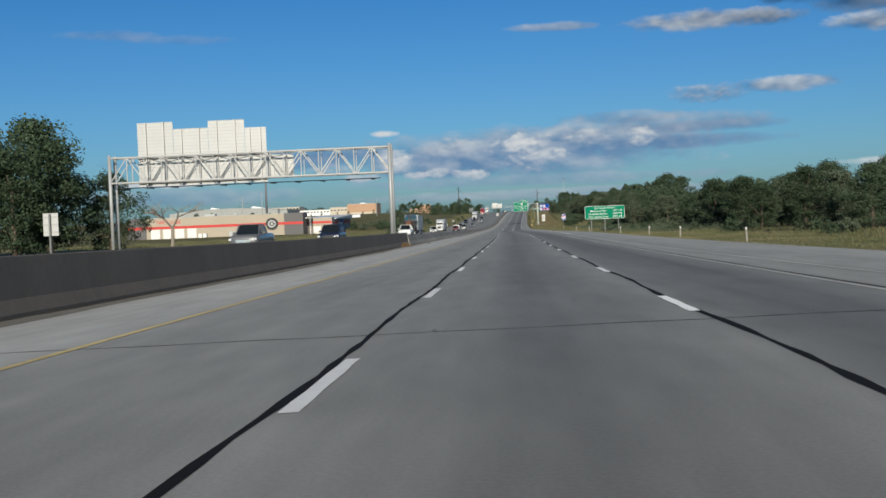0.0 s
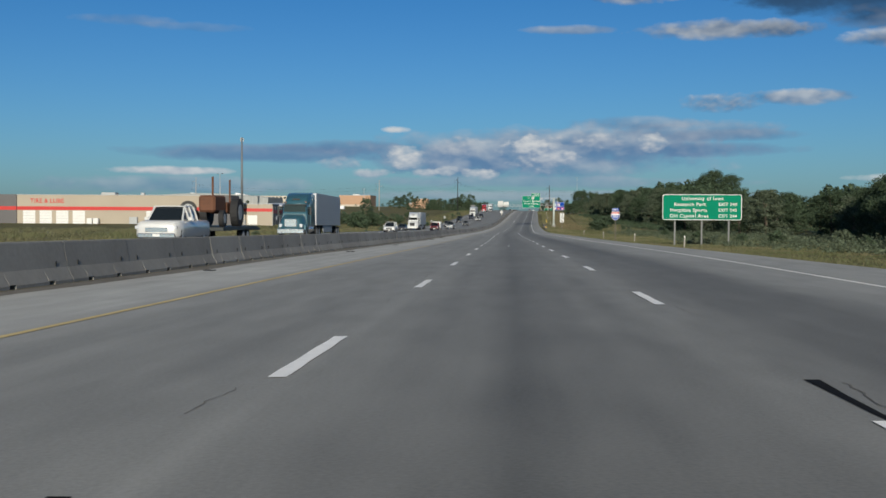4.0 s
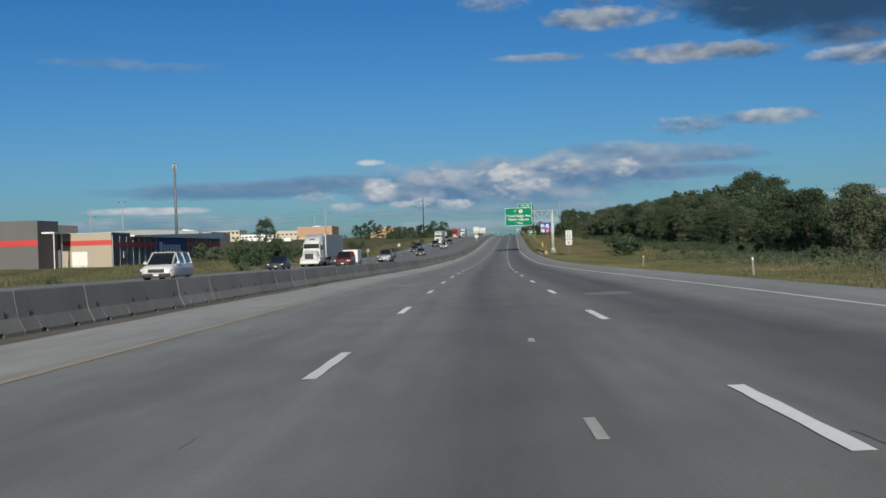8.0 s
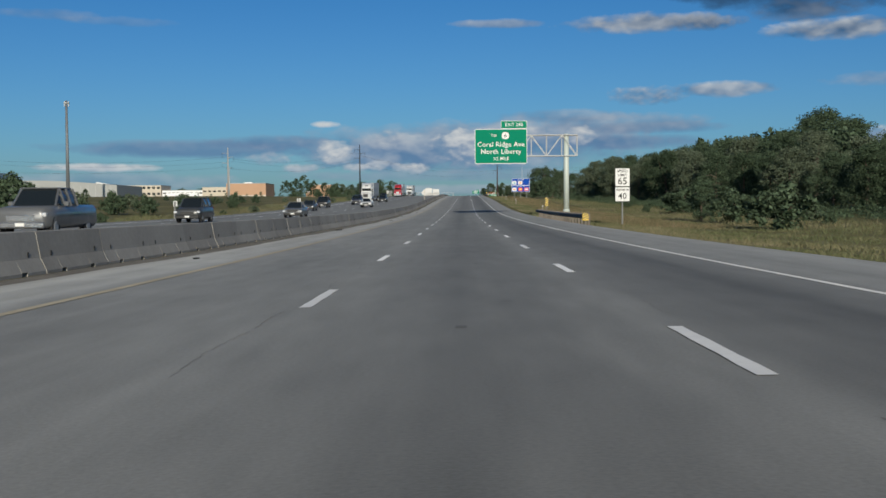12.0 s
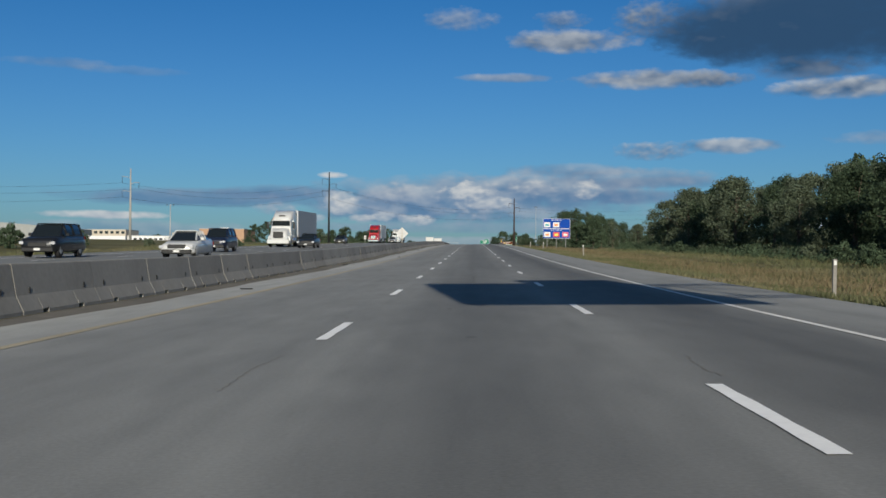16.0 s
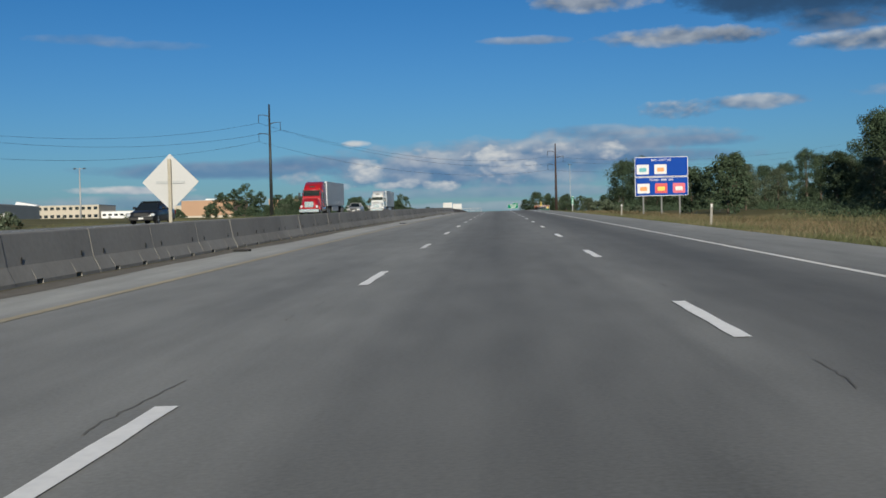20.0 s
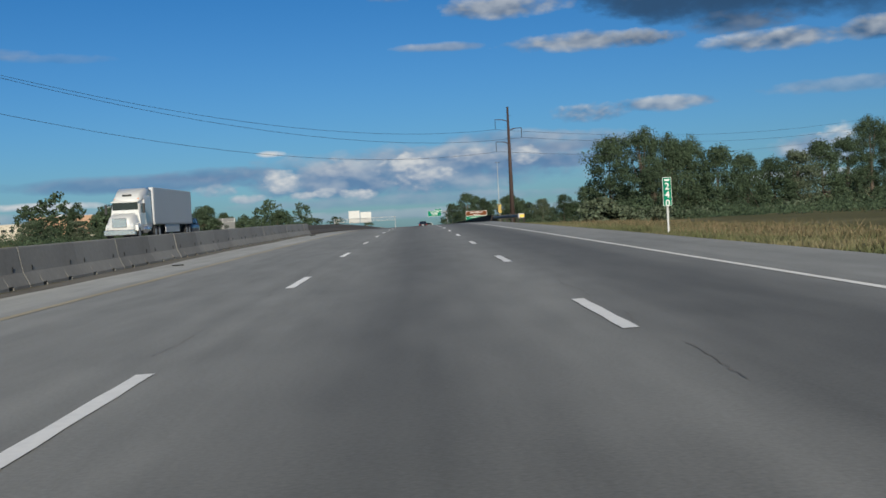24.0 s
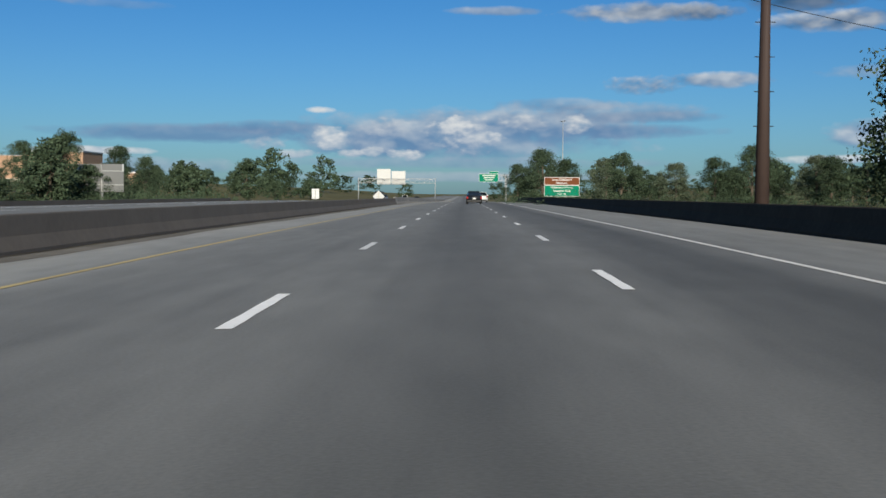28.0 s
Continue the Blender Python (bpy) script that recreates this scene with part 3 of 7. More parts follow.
wavy("joint_seal", [(-0.14 + 0.03 * math.sin(y * 0.5), y) for y in np.arange(-40, 118, 0.7)], 0.085, TAR, "black tar seal along the lane joint", 1)
wavy("joint_seal", [(3.72 + 0.03 * math.sin(y * 0.5), y) for y in np.arange(-40, 121, 0.7)], 0.085, TAR, "black tar seal along the lane joint", 2)
wavy("joint_seal", [(6.75, y) for y in np.arange(-10, 86, 0.8)], 0.05, TAR, "black tar seal beside the merging lane", 3)
for k, y0 in enumerate((5.3, 31.0, 57.5, 83.0, 108.0)):
    wavy("joint_seal", [(o, y0 + 0.35 * (o + 6) / 12 + 0.04 * math.sin(3 * o)) for o in np.arange(-6.4, 9.0 if k != 1 else -1.2, 0.4)], 0.055 if k == 1 else 0.03, TAR, "thin dark seal across the slab joint", 10 + k)
crack_rng = random.Random(5)
CRACK = material("crack_shadow", (0.092, 0.09, 0.085), 0.9, var=0.3, fine=4, beads=0.5)
for k in range(300):
    side = (-0.17, 3.83)[k % 2]
    y0 = 119 + (k // 2) * 4.8 + crack_rng.uniform(-2, 2)
    wavy("crack_line", [(side + 0.03 * math.sin(y * 0.31 + k % 2) + 0.03 * math.sin(y * 2.3) + crack_rng.uniform(-0.02, 0.02), y) for y in np.arange(y0, y0 + crack_rng.choice((0.4, 0.7, 1.1, 1.8, 3.0)), 0.12)], crack_rng.uniform(0.004, 0.013), CRACK, "fine broken crack along the lane joint", 40 + k)
PATCH = material("asphalt_patch", (0.085, 0.085, 0.084), 0.85, var=0.25, fine=8, coarse=0.7, beads=0.5)
PATCH_PALE = material("pale_patch", (0.15, 0.15, 0.146), 0.85, var=0.2, fine=8, coarse=0.7, beads=0.5)


def patch(o0, y0, w, l, mat, label, seed):
    rnd = random.Random(seed)
    pts = []
    for i in range(14):
        a = i / 14 * math.tau
        ca, sa = math.cos(a), math.sin(a)
        s = 1 / max(abs(ca), abs(sa)) ** 0.7 * rnd.uniform(0.86, 1.05)
        pts.append((o0 + ca * s * w / 2, y0 + sa * s * l / 2))
    vs = [tuple(on_road(o, y, 0.0025 + 0.0001 * (seed % 9))) for o, y in pts]
    return tagged(sheet("road_patch", vs, [tuple(range(14))], mat), label, "road patch", kind="structure")


patch(-2.75, 188.5, 0.42, 1.7, PATCH, "dark stained patch on the left lane", 1)
patch(-2.5, 190.6, 0.2, 0.9, PATCH, "dark stained patch on the left lane", 2)
wavy("joint_seal", [(o, 806.6 + 0.02 * math.sin(3 * o)) for o in np.arange(-3.2, 9.0, 0.4)], 0.07, CRACK, "dark joint across the road where the surfacing changes", 15)
for k, y0 in enumerate((811.2, 812.8, 815.0, 817.6)):
    wavy("scaled_seam", [(o, y0 + 0.15 * math.sin(2.1 * o + k)) for o in np.arange(4.1 + 0.3 * k, 6.4 - 0.2 * k, 0.2)], 0.09, PATCH_PALE, "pale scaled seam across the outer lane", 200 + k)
patch(4.9, 262, 1.3, 2.0, PATCH_PALE, "pale worn patch on the outer lane", 8)
patch(1.85, 512, 0.08, 7, PATCH, "dark skid mark in the middle lane", 9)
spot_rng = random.Random(19)
SPOT = material("oil_spot", (0.07, 0.07, 0.068), 0.8, var=0.3, fine=10, coarse=2, beads=0.5)
for k in range(120):
    patch(spot_rng.choice((1.83, -1.83, 5.4, 1.83)) + spot_rng.gauss(0, 0.45), spot_rng.uniform(4, 850), spot_rng.uniform(0.03, 0.13), spot_rng.uniform(0.06, 0.4), SPOT, "small dark oil spot on the road", 20 + k)
bar = strip("paint_remnant", (279.72, 279.9), lambda y: (-2.05, -1.5, -0.9), lambda o, y: surf(o, y) + 0.005, PAINT_WORN)
tagged(bar, "stray white paint bar across the left lane", "lane marking", kind="structure")
for o0, y0, long_, mat_ in ((1.67, 179.1, 2.3, PAINT_WORN), (1.75, 188.2, 0.8, PAINT_DIM), (2.37, 239.4, 0.9, PAINT_DIM), (2.3, 247.0, 0.6, PAINT_DIM)):
    rem = strip("paint_remnant", (y0, y0 + long_ / 2, y0 + long_), lambda y: (o0 - 0.04, o0 + 0.04), lambda o, y: surf(o, y) + 0.005, mat_)
    tagged(rem, "short remnant of an old white lane mark", "lane marking", kind="structure")


# ---------------------------------------------------------------- median barrier
def barrier_bm(length, height, scuppers, top=0.17, gap=0.012):
    """Concrete safety-shape barrier along +y, foot centred on x = 0."""
    prof = ((-0.30, 0.0), (-0.30, 0.075), (-0.175, 0.33), (-top / 2, height - 0.02), (-top / 2 + 0.02, height), (top / 2 - 0.02, height), (top / 2, height - 0.02), (0.175, 0.33), (0.30, 0.075), (0.30, 0.0))
    bm_ = bmesh.new()
    cuts = [gap]
    for a, b in scuppers:
        cuts += [a, b]
    cuts.append(length - gap)
    rings = []
    for s in range(len(cuts) - 1):
        lift = 0.09 if s % 2 == 1 else 0.0
        for y in (cuts[s], cuts[s + 1]):
            rings.append([bm_.verts.new((x, y, max(z, lift) if z < 0.08 else z)) for x, z in prof])
    q = len(prof)
    for one, two in zip(rings, rings[1:]):
        for i in range(q):
            bm_.faces.new((one[i], one[(i + 1) % q], two[(i + 1) % q], two[i]))
    bm_.faces.new(rings[0])
    bm_.faces.new(rings[-1][::-1])
    bmesh.ops.remove_doubles(bm_, verts=bm_.verts, dist=0.0005)
    bmesh.ops.dissolve_degenerate(bm_, edges=bm_.edges, dist=0.0005)
    bmesh.ops.recalc_face_normals(bm_, faces=bm_.faces)
    return bm_


def place_along(off, y, up=0.0, height=surf, line=None):
    """Frame on the road at (off, y), turned along the road, or along line(y) where it drifts across it."""
    bx = float(bend(y)) + off
    if line:
        ahead = float(bend(y + 3.8)) + line(y + 3.8) - float(bend(y)) - line(y)
        return Matrix.Translation((bx, y, height(off, y) + up)) @ Euler((pitch_at(y + 1.5), 0, -math.atan2(ahead, 3.8))).to_matrix().to_4x4()
    return Matrix.Translation((bx, y, height(off, y) + up)) @ Euler((pitch_at(y + 1.5), 0, yaw_at(y + 1.5))).to_matrix().to_4x4()


SEG = 3.81
# slots are not cut: dark boxes on the face stand for their inner shade
SLOT = material("slot_shadow", (0.02, 0.02, 0.02), 0.95)
seg = empty("concrete_barrier", place_along(bar_off(90) - 0.3, 90), "weathered grey precast concrete barrier segment with drain slots on the median", "barrier", "median barrier segments")
part("barrier_body", barrier_bm(SEG, 0.86, ((0.85, 1.12), (2.6, 2.87))), CONCRETE, seg)
for sy_ in (0.55, 3.2):
    part("lifting_slot", box((0.168, sy_, 0.36), (0.181, sy_ + 0.035, 0.46)), SLOT, seg)
# solid filler in each open joint, coloured as dark as the gap's shade
JOINT_DARK = material("joint_shadow", (0.05, 0.05, 0.05), 0.95)
filler = barrier_bm(0.06, 0.845, ())
bmesh.ops.transform(filler, matrix=Matrix.Translation((0, SEG - 0.03, 0)) @ Matrix.Diagonal((0.95, 1, 1, 1)), verts=filler.verts)
part("joint_gap", filler, JOINT_DARK, seg)
bar_rng = random.Random(11)
yb = 90 + SEG
while yb < 800:
    m = place_along(bar_off(yb) - 0.3 + bar_rng.uniform(-0.006, 0.006), yb, line=bar_off) @ Euler((0, 0, bar_rng.uniform(-0.0015, 0.0015))).to_matrix().to_4x4()
    copy_thing(seg, m)
    yb += SEG
JOINT = material("pale_joint_mortar", (0.34, 0.325, 0.30), 0.9, var=0.2)
for k in range(9):
    yj = 90 + SEG * bar_rng.randrange(1, 184) + SEG
    jt = place_along(bar_off(yj) - 0.3, yj - 0.012)
    g = mesh_object("joint_mortar", barrier_bm(0.036, 0.863, ()), JOINT)
    g.data.transform(Matrix.Diagonal((1.008, 1, 1, 1)))
    g.matrix_basis = jt
    tagged(g, "pale mortar filling a barrier joint", "joint filler", "barrier joints")


# even near-black base, far darker than the median rail's concrete
PARAPET = material("near_black_concrete", (0.06, 0.05, 0.04), 0.95, var=0.25, fine=6, coarse=0.5, bump=0.3, spec=0.05)


def cast_wall(y0, y1, off_of, height, label, mat=CONCRETE_DARK):
    """A long cast bridge rail in lengths of 12 m."""
    y = y0
    while y < y1 - 0.5:
        ln = min(12.0, y1 - y)
        ob = mesh_object("bridge_rail", barrier_bm(ln, height, (), 0.24, 0.0), mat)
        ob.matrix_basis = place_along(off_of(y), y, line=off_of)
        tagged(ob, label, "bridge rail", "bridge rails", "structure")
        y += ln


cast_wall(-140, 89, lambda y: bar_off(y) - 0.3, 1.10, "dark weathered cast concrete median rail")
cast_wall(802, 966, lambda y: bar_off(y) - 0.3, 0.72, "dark weathered cast concrete median rail on the overpass")
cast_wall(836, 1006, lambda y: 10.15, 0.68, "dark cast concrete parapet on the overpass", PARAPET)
y = 966
while y < 1300:
    copy_thing(seg, place_along(bar_off(y) - 0.3, y, line=bar_off))
    y += SEG
deck = strip("overpass_deck_edge", np.arange(837, 1007, 6.0), lambda y: (9.8, 10.6), lambda o, yy: surf(o, yy) - 0.02, CONCRETE_DARK, 1.2)
tagged(deck, "concrete edge of the overpass deck", "bridge deck", kind="structure")
opp_wall = strip("parapet_oncoming", np.arange(850, 960, 6.0), lambda y: (-24.5, -24.2), lambda o, yy: float(grade(yy)) + OPP_UP + 0.3, CONCRETE_DARK, 1.2)
tagged(opp_wall, "dark concrete parapet of the oncoming overpass", "bridge rail", kind="structure")


# ---------------------------------------------------------------- guardrails
RAIL_DARK = material("dark_weathered_rail", (0.055, 0.055, 0.058), 0.7, 0.2, var=0.2, fine=8, coarse=0.6)


def w_beam(y0, y1, off, drop, mat):
    """W-profile steel rail, facing the road, following the line of the road."""
    prof = ((0.0, 0.42), (-0.02, 0.44), (-0.085, 0.49), (-0.085, 0.53), (-0.01, 0.575), (-0.085, 0.62), (-0.085, 0.66), (-0.02, 0.71), (0.0, 0.73))
    ys = np.arange(y0, y1 + 0.1, 1.905)
    vs, fs = [], []
    w = len(prof)
    for yy in ys:
        p0 = on_road(off(yy), yy, -drop)
        vs += [(p0.x + a, yy, p0.z + b) for a, b in prof] + [(p0.x + a + 0.006, yy, p0.z + b) for a, b in prof]
    for i in range(len(ys) - 1):
        for j in range(w - 1):
            a = i * 2 * w + j
            fs.append((a, a + 1, a + 2 * w + 1, a + 2 * w))
            fs.append((a + w + 1, a + w, a + 3 * w, a + 3 * w + 1))
    return sheet("rail_beam", vs, fs, mat)


def guardrail(y0, y1, off, label, drop, beam_mat, post_mat, step=1.905, striped=False):
    """W-beam on blocked-out posts whose heads stand above the beam, with a plate on its near end."""
    g = empty("guardrail", Matrix.Translation(on_road(off(y0), y0, -drop)), label, "guardrail", "guardrails")
    inv = g.matrix_basis.inverted()
    beam = w_beam(y0, y1, off, drop, beam_mat)
    beam.data.transform(inv)
    beam.parent = g
    post = block = None
    for yy in np.arange(y0 + 0.5, y1, step):
        m = inv @ Matrix.Translation(on_road(off(yy), yy, -drop))
        if post is None:
            post = part("rail_post", box((0.2, -0.08, -0.6), (0.38, 0.08, 0.80), 0.012), post_mat, g)
            block = part("spacer_block", box((0.01, -0.08, 0.40), (0.2, 0.08, 0.77), 0.008), WOOD_POST, g)
            post.matrix_basis = block.matrix_basis = m
        else:
            share("rail_post", post, g, m)
            share("spacer_block", block, g, m)
    end = inv @ Matrix.Translation(on_road(off(y0), y0, -drop))
    if striped:
        nose = part("end_terminal", box((-0.24, -0.30, 0.30), (0.20, -0.02, 0.84), 0.03), SIGN_YELLOW, g, "yellow end plate with black stripes")
        for k in range(4):
            z0 = 0.22 + k * 0.17
            pts = [(-0.23, max(z0, 0.31)), (0.19, min(z0 + 0.2, 0.83)), (0.19, min(z0 + 0.29, 0.835)), (-0.23, max(min(z0 + 0.09, 0.83), 0.312))]
            part("stripe", prism(pts, -0.306, -0.301), SIGN_BLACK, nose)
    else:
        nose = part("end_terminal", box((-0.34, -0.55, 0.36), (0.22, -0.02, 0.80), 0.06), STEEL, g, "rounded grey end box")
        part("reflector_panel", box((-0.2, -0.562, 0.44), (0.2, -0.551, 0.70)), SIGN_YELLOW, nose, "yellow reflective panel")
    nose.matrix_basis = end
    return g


RAIL_GREY = material("dulled_galvanising", (0.15, 0.15, 0.146), 0.6, 0.15, var=0.25, fine=6, coarse=0.5)
DARK_POST = material("creosoted_timber", (0.038, 0.034, 0.030), 0.9, var=0.25, fine=12, coarse=2, bump=0.3, per="object", per_amt=0.25)
guardrail(431.5, 477.5, lambda y: float(np.interp(y, (431, 445, 477), (10.5, 10.25, 10.1))), "dark weathered W-beam guardrail on grey timber posts with a striped end", 0.24, RAIL_DARK, WOOD_POST, striped=True)
guardrail(815, 837, lambda y: float(np.interp(y, (815, 837), (11.3, 10.1))), "grey galvanised guardrail with a yellow end panel before the overpass", 0.22, RAIL_GREY, DARK_POST, 3.81)

DRY_WEED = material("dry_rust_weeds", (0.12, 0.075, 0.045), 0.95, var=0.2, per="island", per_amt=0.4, spec=0.1)
DEBRIS = material("gutter_debris", (0.13, 0.115, 0.068), 0.95, var=0.4, fine=9, coarse=0.6)
silt = strip("gutter_silt", np.arange(-120, 1000, 3.0), lambda y: (bar_off(y) - 0.02, bar_off(y) + 0.12 + 0.08 * math.sin(y * 0.37) * math.sin(y * 0.11 + 1)), lambda o, y: surf(o, y) + 0.006, DEBRIS)
DUST = material("grey_gutter_dust", (0.105, 0.10, 0.093), 0.95, beads=0.5, var=0.3, fine=5, coarse=0.4, spec=0.1)
band = strip("gutter_band", np.arange(-120, 1000, 3.0), lambda y: (bar_off(y) - 0.02, bar_off(y) + 0.72 + 0.10 * math.sin(y * 0.23) + 0.05 * math.sin(y * 0.71)), lambda o, y: surf(o, y) + 0.003, DUST)
tagged(band, "dull grey band of dust along the barrier foot", "road dirt", kind="structure")
tagged(silt, "dark silt and grit along the barrier foot", "silt", kind="stuff")

GUTTER = material("gutter_grime", (0.075, 0.066, 0.056), 0.95, var=0.35, fine=5, coarse=0.5, spec=0.1)
for g0, g1 in ((-60, 89), (802, 966)):
    gut = strip("gutter_grime", np.arange(g0, g1 + 0.1, 3.0), lambda y: (bar_off(y) - 0.02, bar_off(y) + 0.13 + 0.05 * math.sin(y * 0.9) + 0.03 * math.sin(y * 2.7)), lambda o, y: surf(o, y) + 0.009, GUTTER)
    tagged(gut, "dark grime along the foot of the median rail", "road dirt", kind="structure")


# ---------------------------------------------------------------- signs
def text_bm(body, size, align="CENTER", space=1.0):
    cu = bpy.data.curves.new("lettering", "FONT")
    cu.body, cu.size, cu.align_x, cu.align_y, cu.extrude, cu.space_character = body, size, align, "CENTER", 0.0, space
    cu.resolution_u = 2
    cu.offset = size * 0.012
    ob = bpy.data.objects.new("lettering", cu)
    scene.collection.objects.link(ob)
    dg = bpy.context.evaluated_depsgraph_get()
    me = bpy.data.meshes.new_from_object(ob.evaluated_get(dg))
    bm_ = bmesh.new()
    bm_.from_mesh(me)
    bpy.data.objects.remove(ob)
    bpy.data.curves.remove(cu)
    bpy.data.meshes.remove(me)
    bmesh.ops.transform(bm_, matrix=Matrix.Rotation(math.pi / 2, 4, "X"), verts=bm_.verts)
    return bm_


def split_words(bm_, count):
    """A line of lettering, cut at its widest gaps into one mesh a word."""
    spans = sorted((min(v.co.x for v in f.verts), max(v.co.x for v in f.verts)) for f in bm_.faces)
    gaps, reach = [], spans[0][1]
    for lo, hi in spans:
        if lo > reach:
            gaps.append((lo - reach, (lo + reach) / 2))
        reach = max(reach, hi)
    cuts = sorted(mid for _, mid in sorted(gaps, reverse=True)[:count - 1])
    edges = [-1e9, *cuts, 1e9]
    words = []
    for lo, hi in zip(edges, edges[1:]):
        one = bm_.copy()
        bmesh.ops.delete(one, geom=[v for v in one.verts if not lo < v.co.x < hi], context="VERTS")
        words.append(one)
    bm_.free()
    return words


def letters(parent, body, size, x, z, mat, face=-0.03, align="CENTER", space=1.0, name="lettering"):
    bm_ = text_bm(body, size, align, space)
    for word in split_words(bm_, len(body.split())):
        ob = part(name, word, mat, parent)
        ob.location = (x, face, z)


def rounded_plate(x0, x1, z0, z1, y0, y1, r, seg=4):
    pts = []
    for cx, cz, a0 in ((x1 - r, z1 - r, 0), (x0 + r, z1 - r, 90), (x0 + r, z0 + r, 180), (x1 - r, z0 + r, 270)):
        for k in range(seg + 1):
            a = radians(a0 + 90 * k / seg)
            pts.append((cx + r * math.cos(a), cz + r * math.sin(a)))
    return prism(pts, y0, y1)


def panel(parent, x0, x1, z0, z1, mat, r=0.12, border=0.05, name="sign_panel", y=0.0, rim=SIGN_WHITE):
    """A sign face with a light border, front towards -y."""
    part("border", rounded_plate(x0, x1, z0, z1, y - 0.02, y + 0.03, r), rim, parent)
    return part(name, rounded_plate(x0 + border, x1 - border, z0 + border, z1 - border, y - 0.025, y + 0.0, max(r - border, 0.02)), mat, parent)


POST_STEEL = material("weathered_post_steel", (0.17, 0.175, 0.17), 0.65, 0.1, var=0.15, fine=8, coarse=0.7)


def i_post(parent, x, z0, z1, y=0.1, w=0.13, mat=POST_STEEL):
    bm_ = bmesh.new()
    add_box(bm_, (x - w / 2, y - 0.09, z0), (x + w / 2, y - 0.075, z1))
    add_box(bm_, (x - w / 2, y + 0.075, z0), (x + w / 2, y + 0.09, z1))
    add_box(bm_, (x - 0.008, y - 0.075, z0), (x + 0.008, y + 0.075, z1))
    return part("post", bm_, mat, parent)


def at_ground(x, y):
    return float(ground_z(x, y))


# large guide sign on three posts
gz0 = at_ground(20.3, 238.5)
guide = empty("guide_sign", Matrix.Translation((15.95, 238.5, gz0)) @ Euler((0, 0, radians(-2))).to_matrix().to_4x4(), "large green guide sign with white lettering on steel posts", "road sign")
zb, zt = -1.12 - gz0, 1.68 - gz0
panel(guide, 0, 8.5, zb, zt, SIGN_GREEN, 0.25, 0.07)
for k, (body, exitno) in enumerate((("University of Iowa", ""), ("Research Park", "EXIT 240"), ("Hospitals Sports", "EXIT 242"), ("Old Capitol Area", "EXIT 244"))):
    z = zt - 0.46 - k * 0.635
    if exitno:
        letters(guide, body, 0.53, (2.95, 2.8, 2.85)[k - 1], z, SIGN_WHITE, space=1.12)
        letters(guide, exitno, 0.47, 7.0, z, SIGN_WHITE, space=1.1)
    else:
        letters(guide, body, 0.53, 4.3, z, SIGN_WHITE, space=1.12)
for x in (1.35, 4.25, 7.15):
    i_post(guide, x, -0.6, zt - 0.05, 0.13, 0.17)

# interstate route marker
gz1 = at_ground(11.9, 251.9)
shield = empty("route_marker", Matrix.Translation((11.9, 251.9, gz1)), "interstate route shield under a blue direction plate on a single post", "road sign")
cz = -0.75 - gz1
out = [(0.0, -0.56), (0.26, -0.44), (0.46, -0.2), (0.52, 0.1), (0.44, 0.36), (0.5, 0.47), (0.25, 0.53), (0.0, 0.47), (-0.25, 0.53), (-0.5, 0.47), (-0.44, 0.36), (-0.52, 0.1), (-0.46, -0.2), (-0.26, -0.44)]
part("shield_border", prism([(x * 1.0, z + cz) for x, z in out], -0.02, 0.02), SIGN_WHITE, shield)
part("shield_blue", prism([(x * 0.92, z * 0.92 + cz) for x, z in out if z < 0.3], -0.024, -0.019), SIGN_BLUE, shield)
part("shield_red_band", prism([(-0.42, cz + 0.25), (0.42, cz + 0.25), (0.45, cz + 0.42), (0.24, cz + 0.48), (0, cz + 0.42), (-0.24, cz + 0.48), (-0.45, cz + 0.42)], -0.0245, -0.0195), SIGN_RED, shield)
letters(shield, "80", 0.56, 0, cz - 0.06, SIGN_WHITE, -0.03)
for k in range(6):
    part("word_bar", box((-0.3 + k * 0.1, -0.029, cz + 0.29), (-0.23 + k * 0.1, -0.026, cz + 0.36)), SIGN_WHITE, shield)
panel(shield, -0.40, 0.40, cz + 0.55, cz + 0.95, SIGN_BLUE, 0.05, 0.02)
letters(shield, "EAST", 0.27, 0, cz + 0.75, SIGN_WHITE)
part("post", box((-0.05, 0.02, -0.5), (0.05, 0.1, cz + 0.9), 0.01), WOOD_POST, shield)

# speed limit
gz2 = at_ground(11.8, 448.6)
speed = empty("speed_limit_sign", Matrix.Translation((11.75, 448.6, gz2)), "white speed limit sign with minimum speed plate on post", "road sign")
t0 = -0.45 - gz2
panel(speed, -0.61, 0.61, t0 - 1.52, t0, SIGN_WHITE, 0.06, 0.02, rim=SIGN_BLACK)
letters(speed, "SPEED", 0.33, 0, t0 - 0.24, SIGN_BLACK)
letters(speed, "LIMIT", 0.33, 0, t0 - 0.58, SIGN_BLACK)
letters(speed, "65", 0.82, 0, t0 - 1.1, SIGN_BLACK)
panel(speed, -0.61, 0.61, t0 - 2.78, t0 - 1.58, SIGN_WHITE, 0.06, 0.02, rim=SIGN_BLACK)
letters(speed, "MINIMUM", 0.24, 0, t0 - 1.82, SIGN_BLACK)
letters(speed, "40", 0.72, 0, t0 - 2.35, SIGN_BLACK)
i_post(speed, 0, -0.6, t0 - 0.1, 0.12, 0.1)


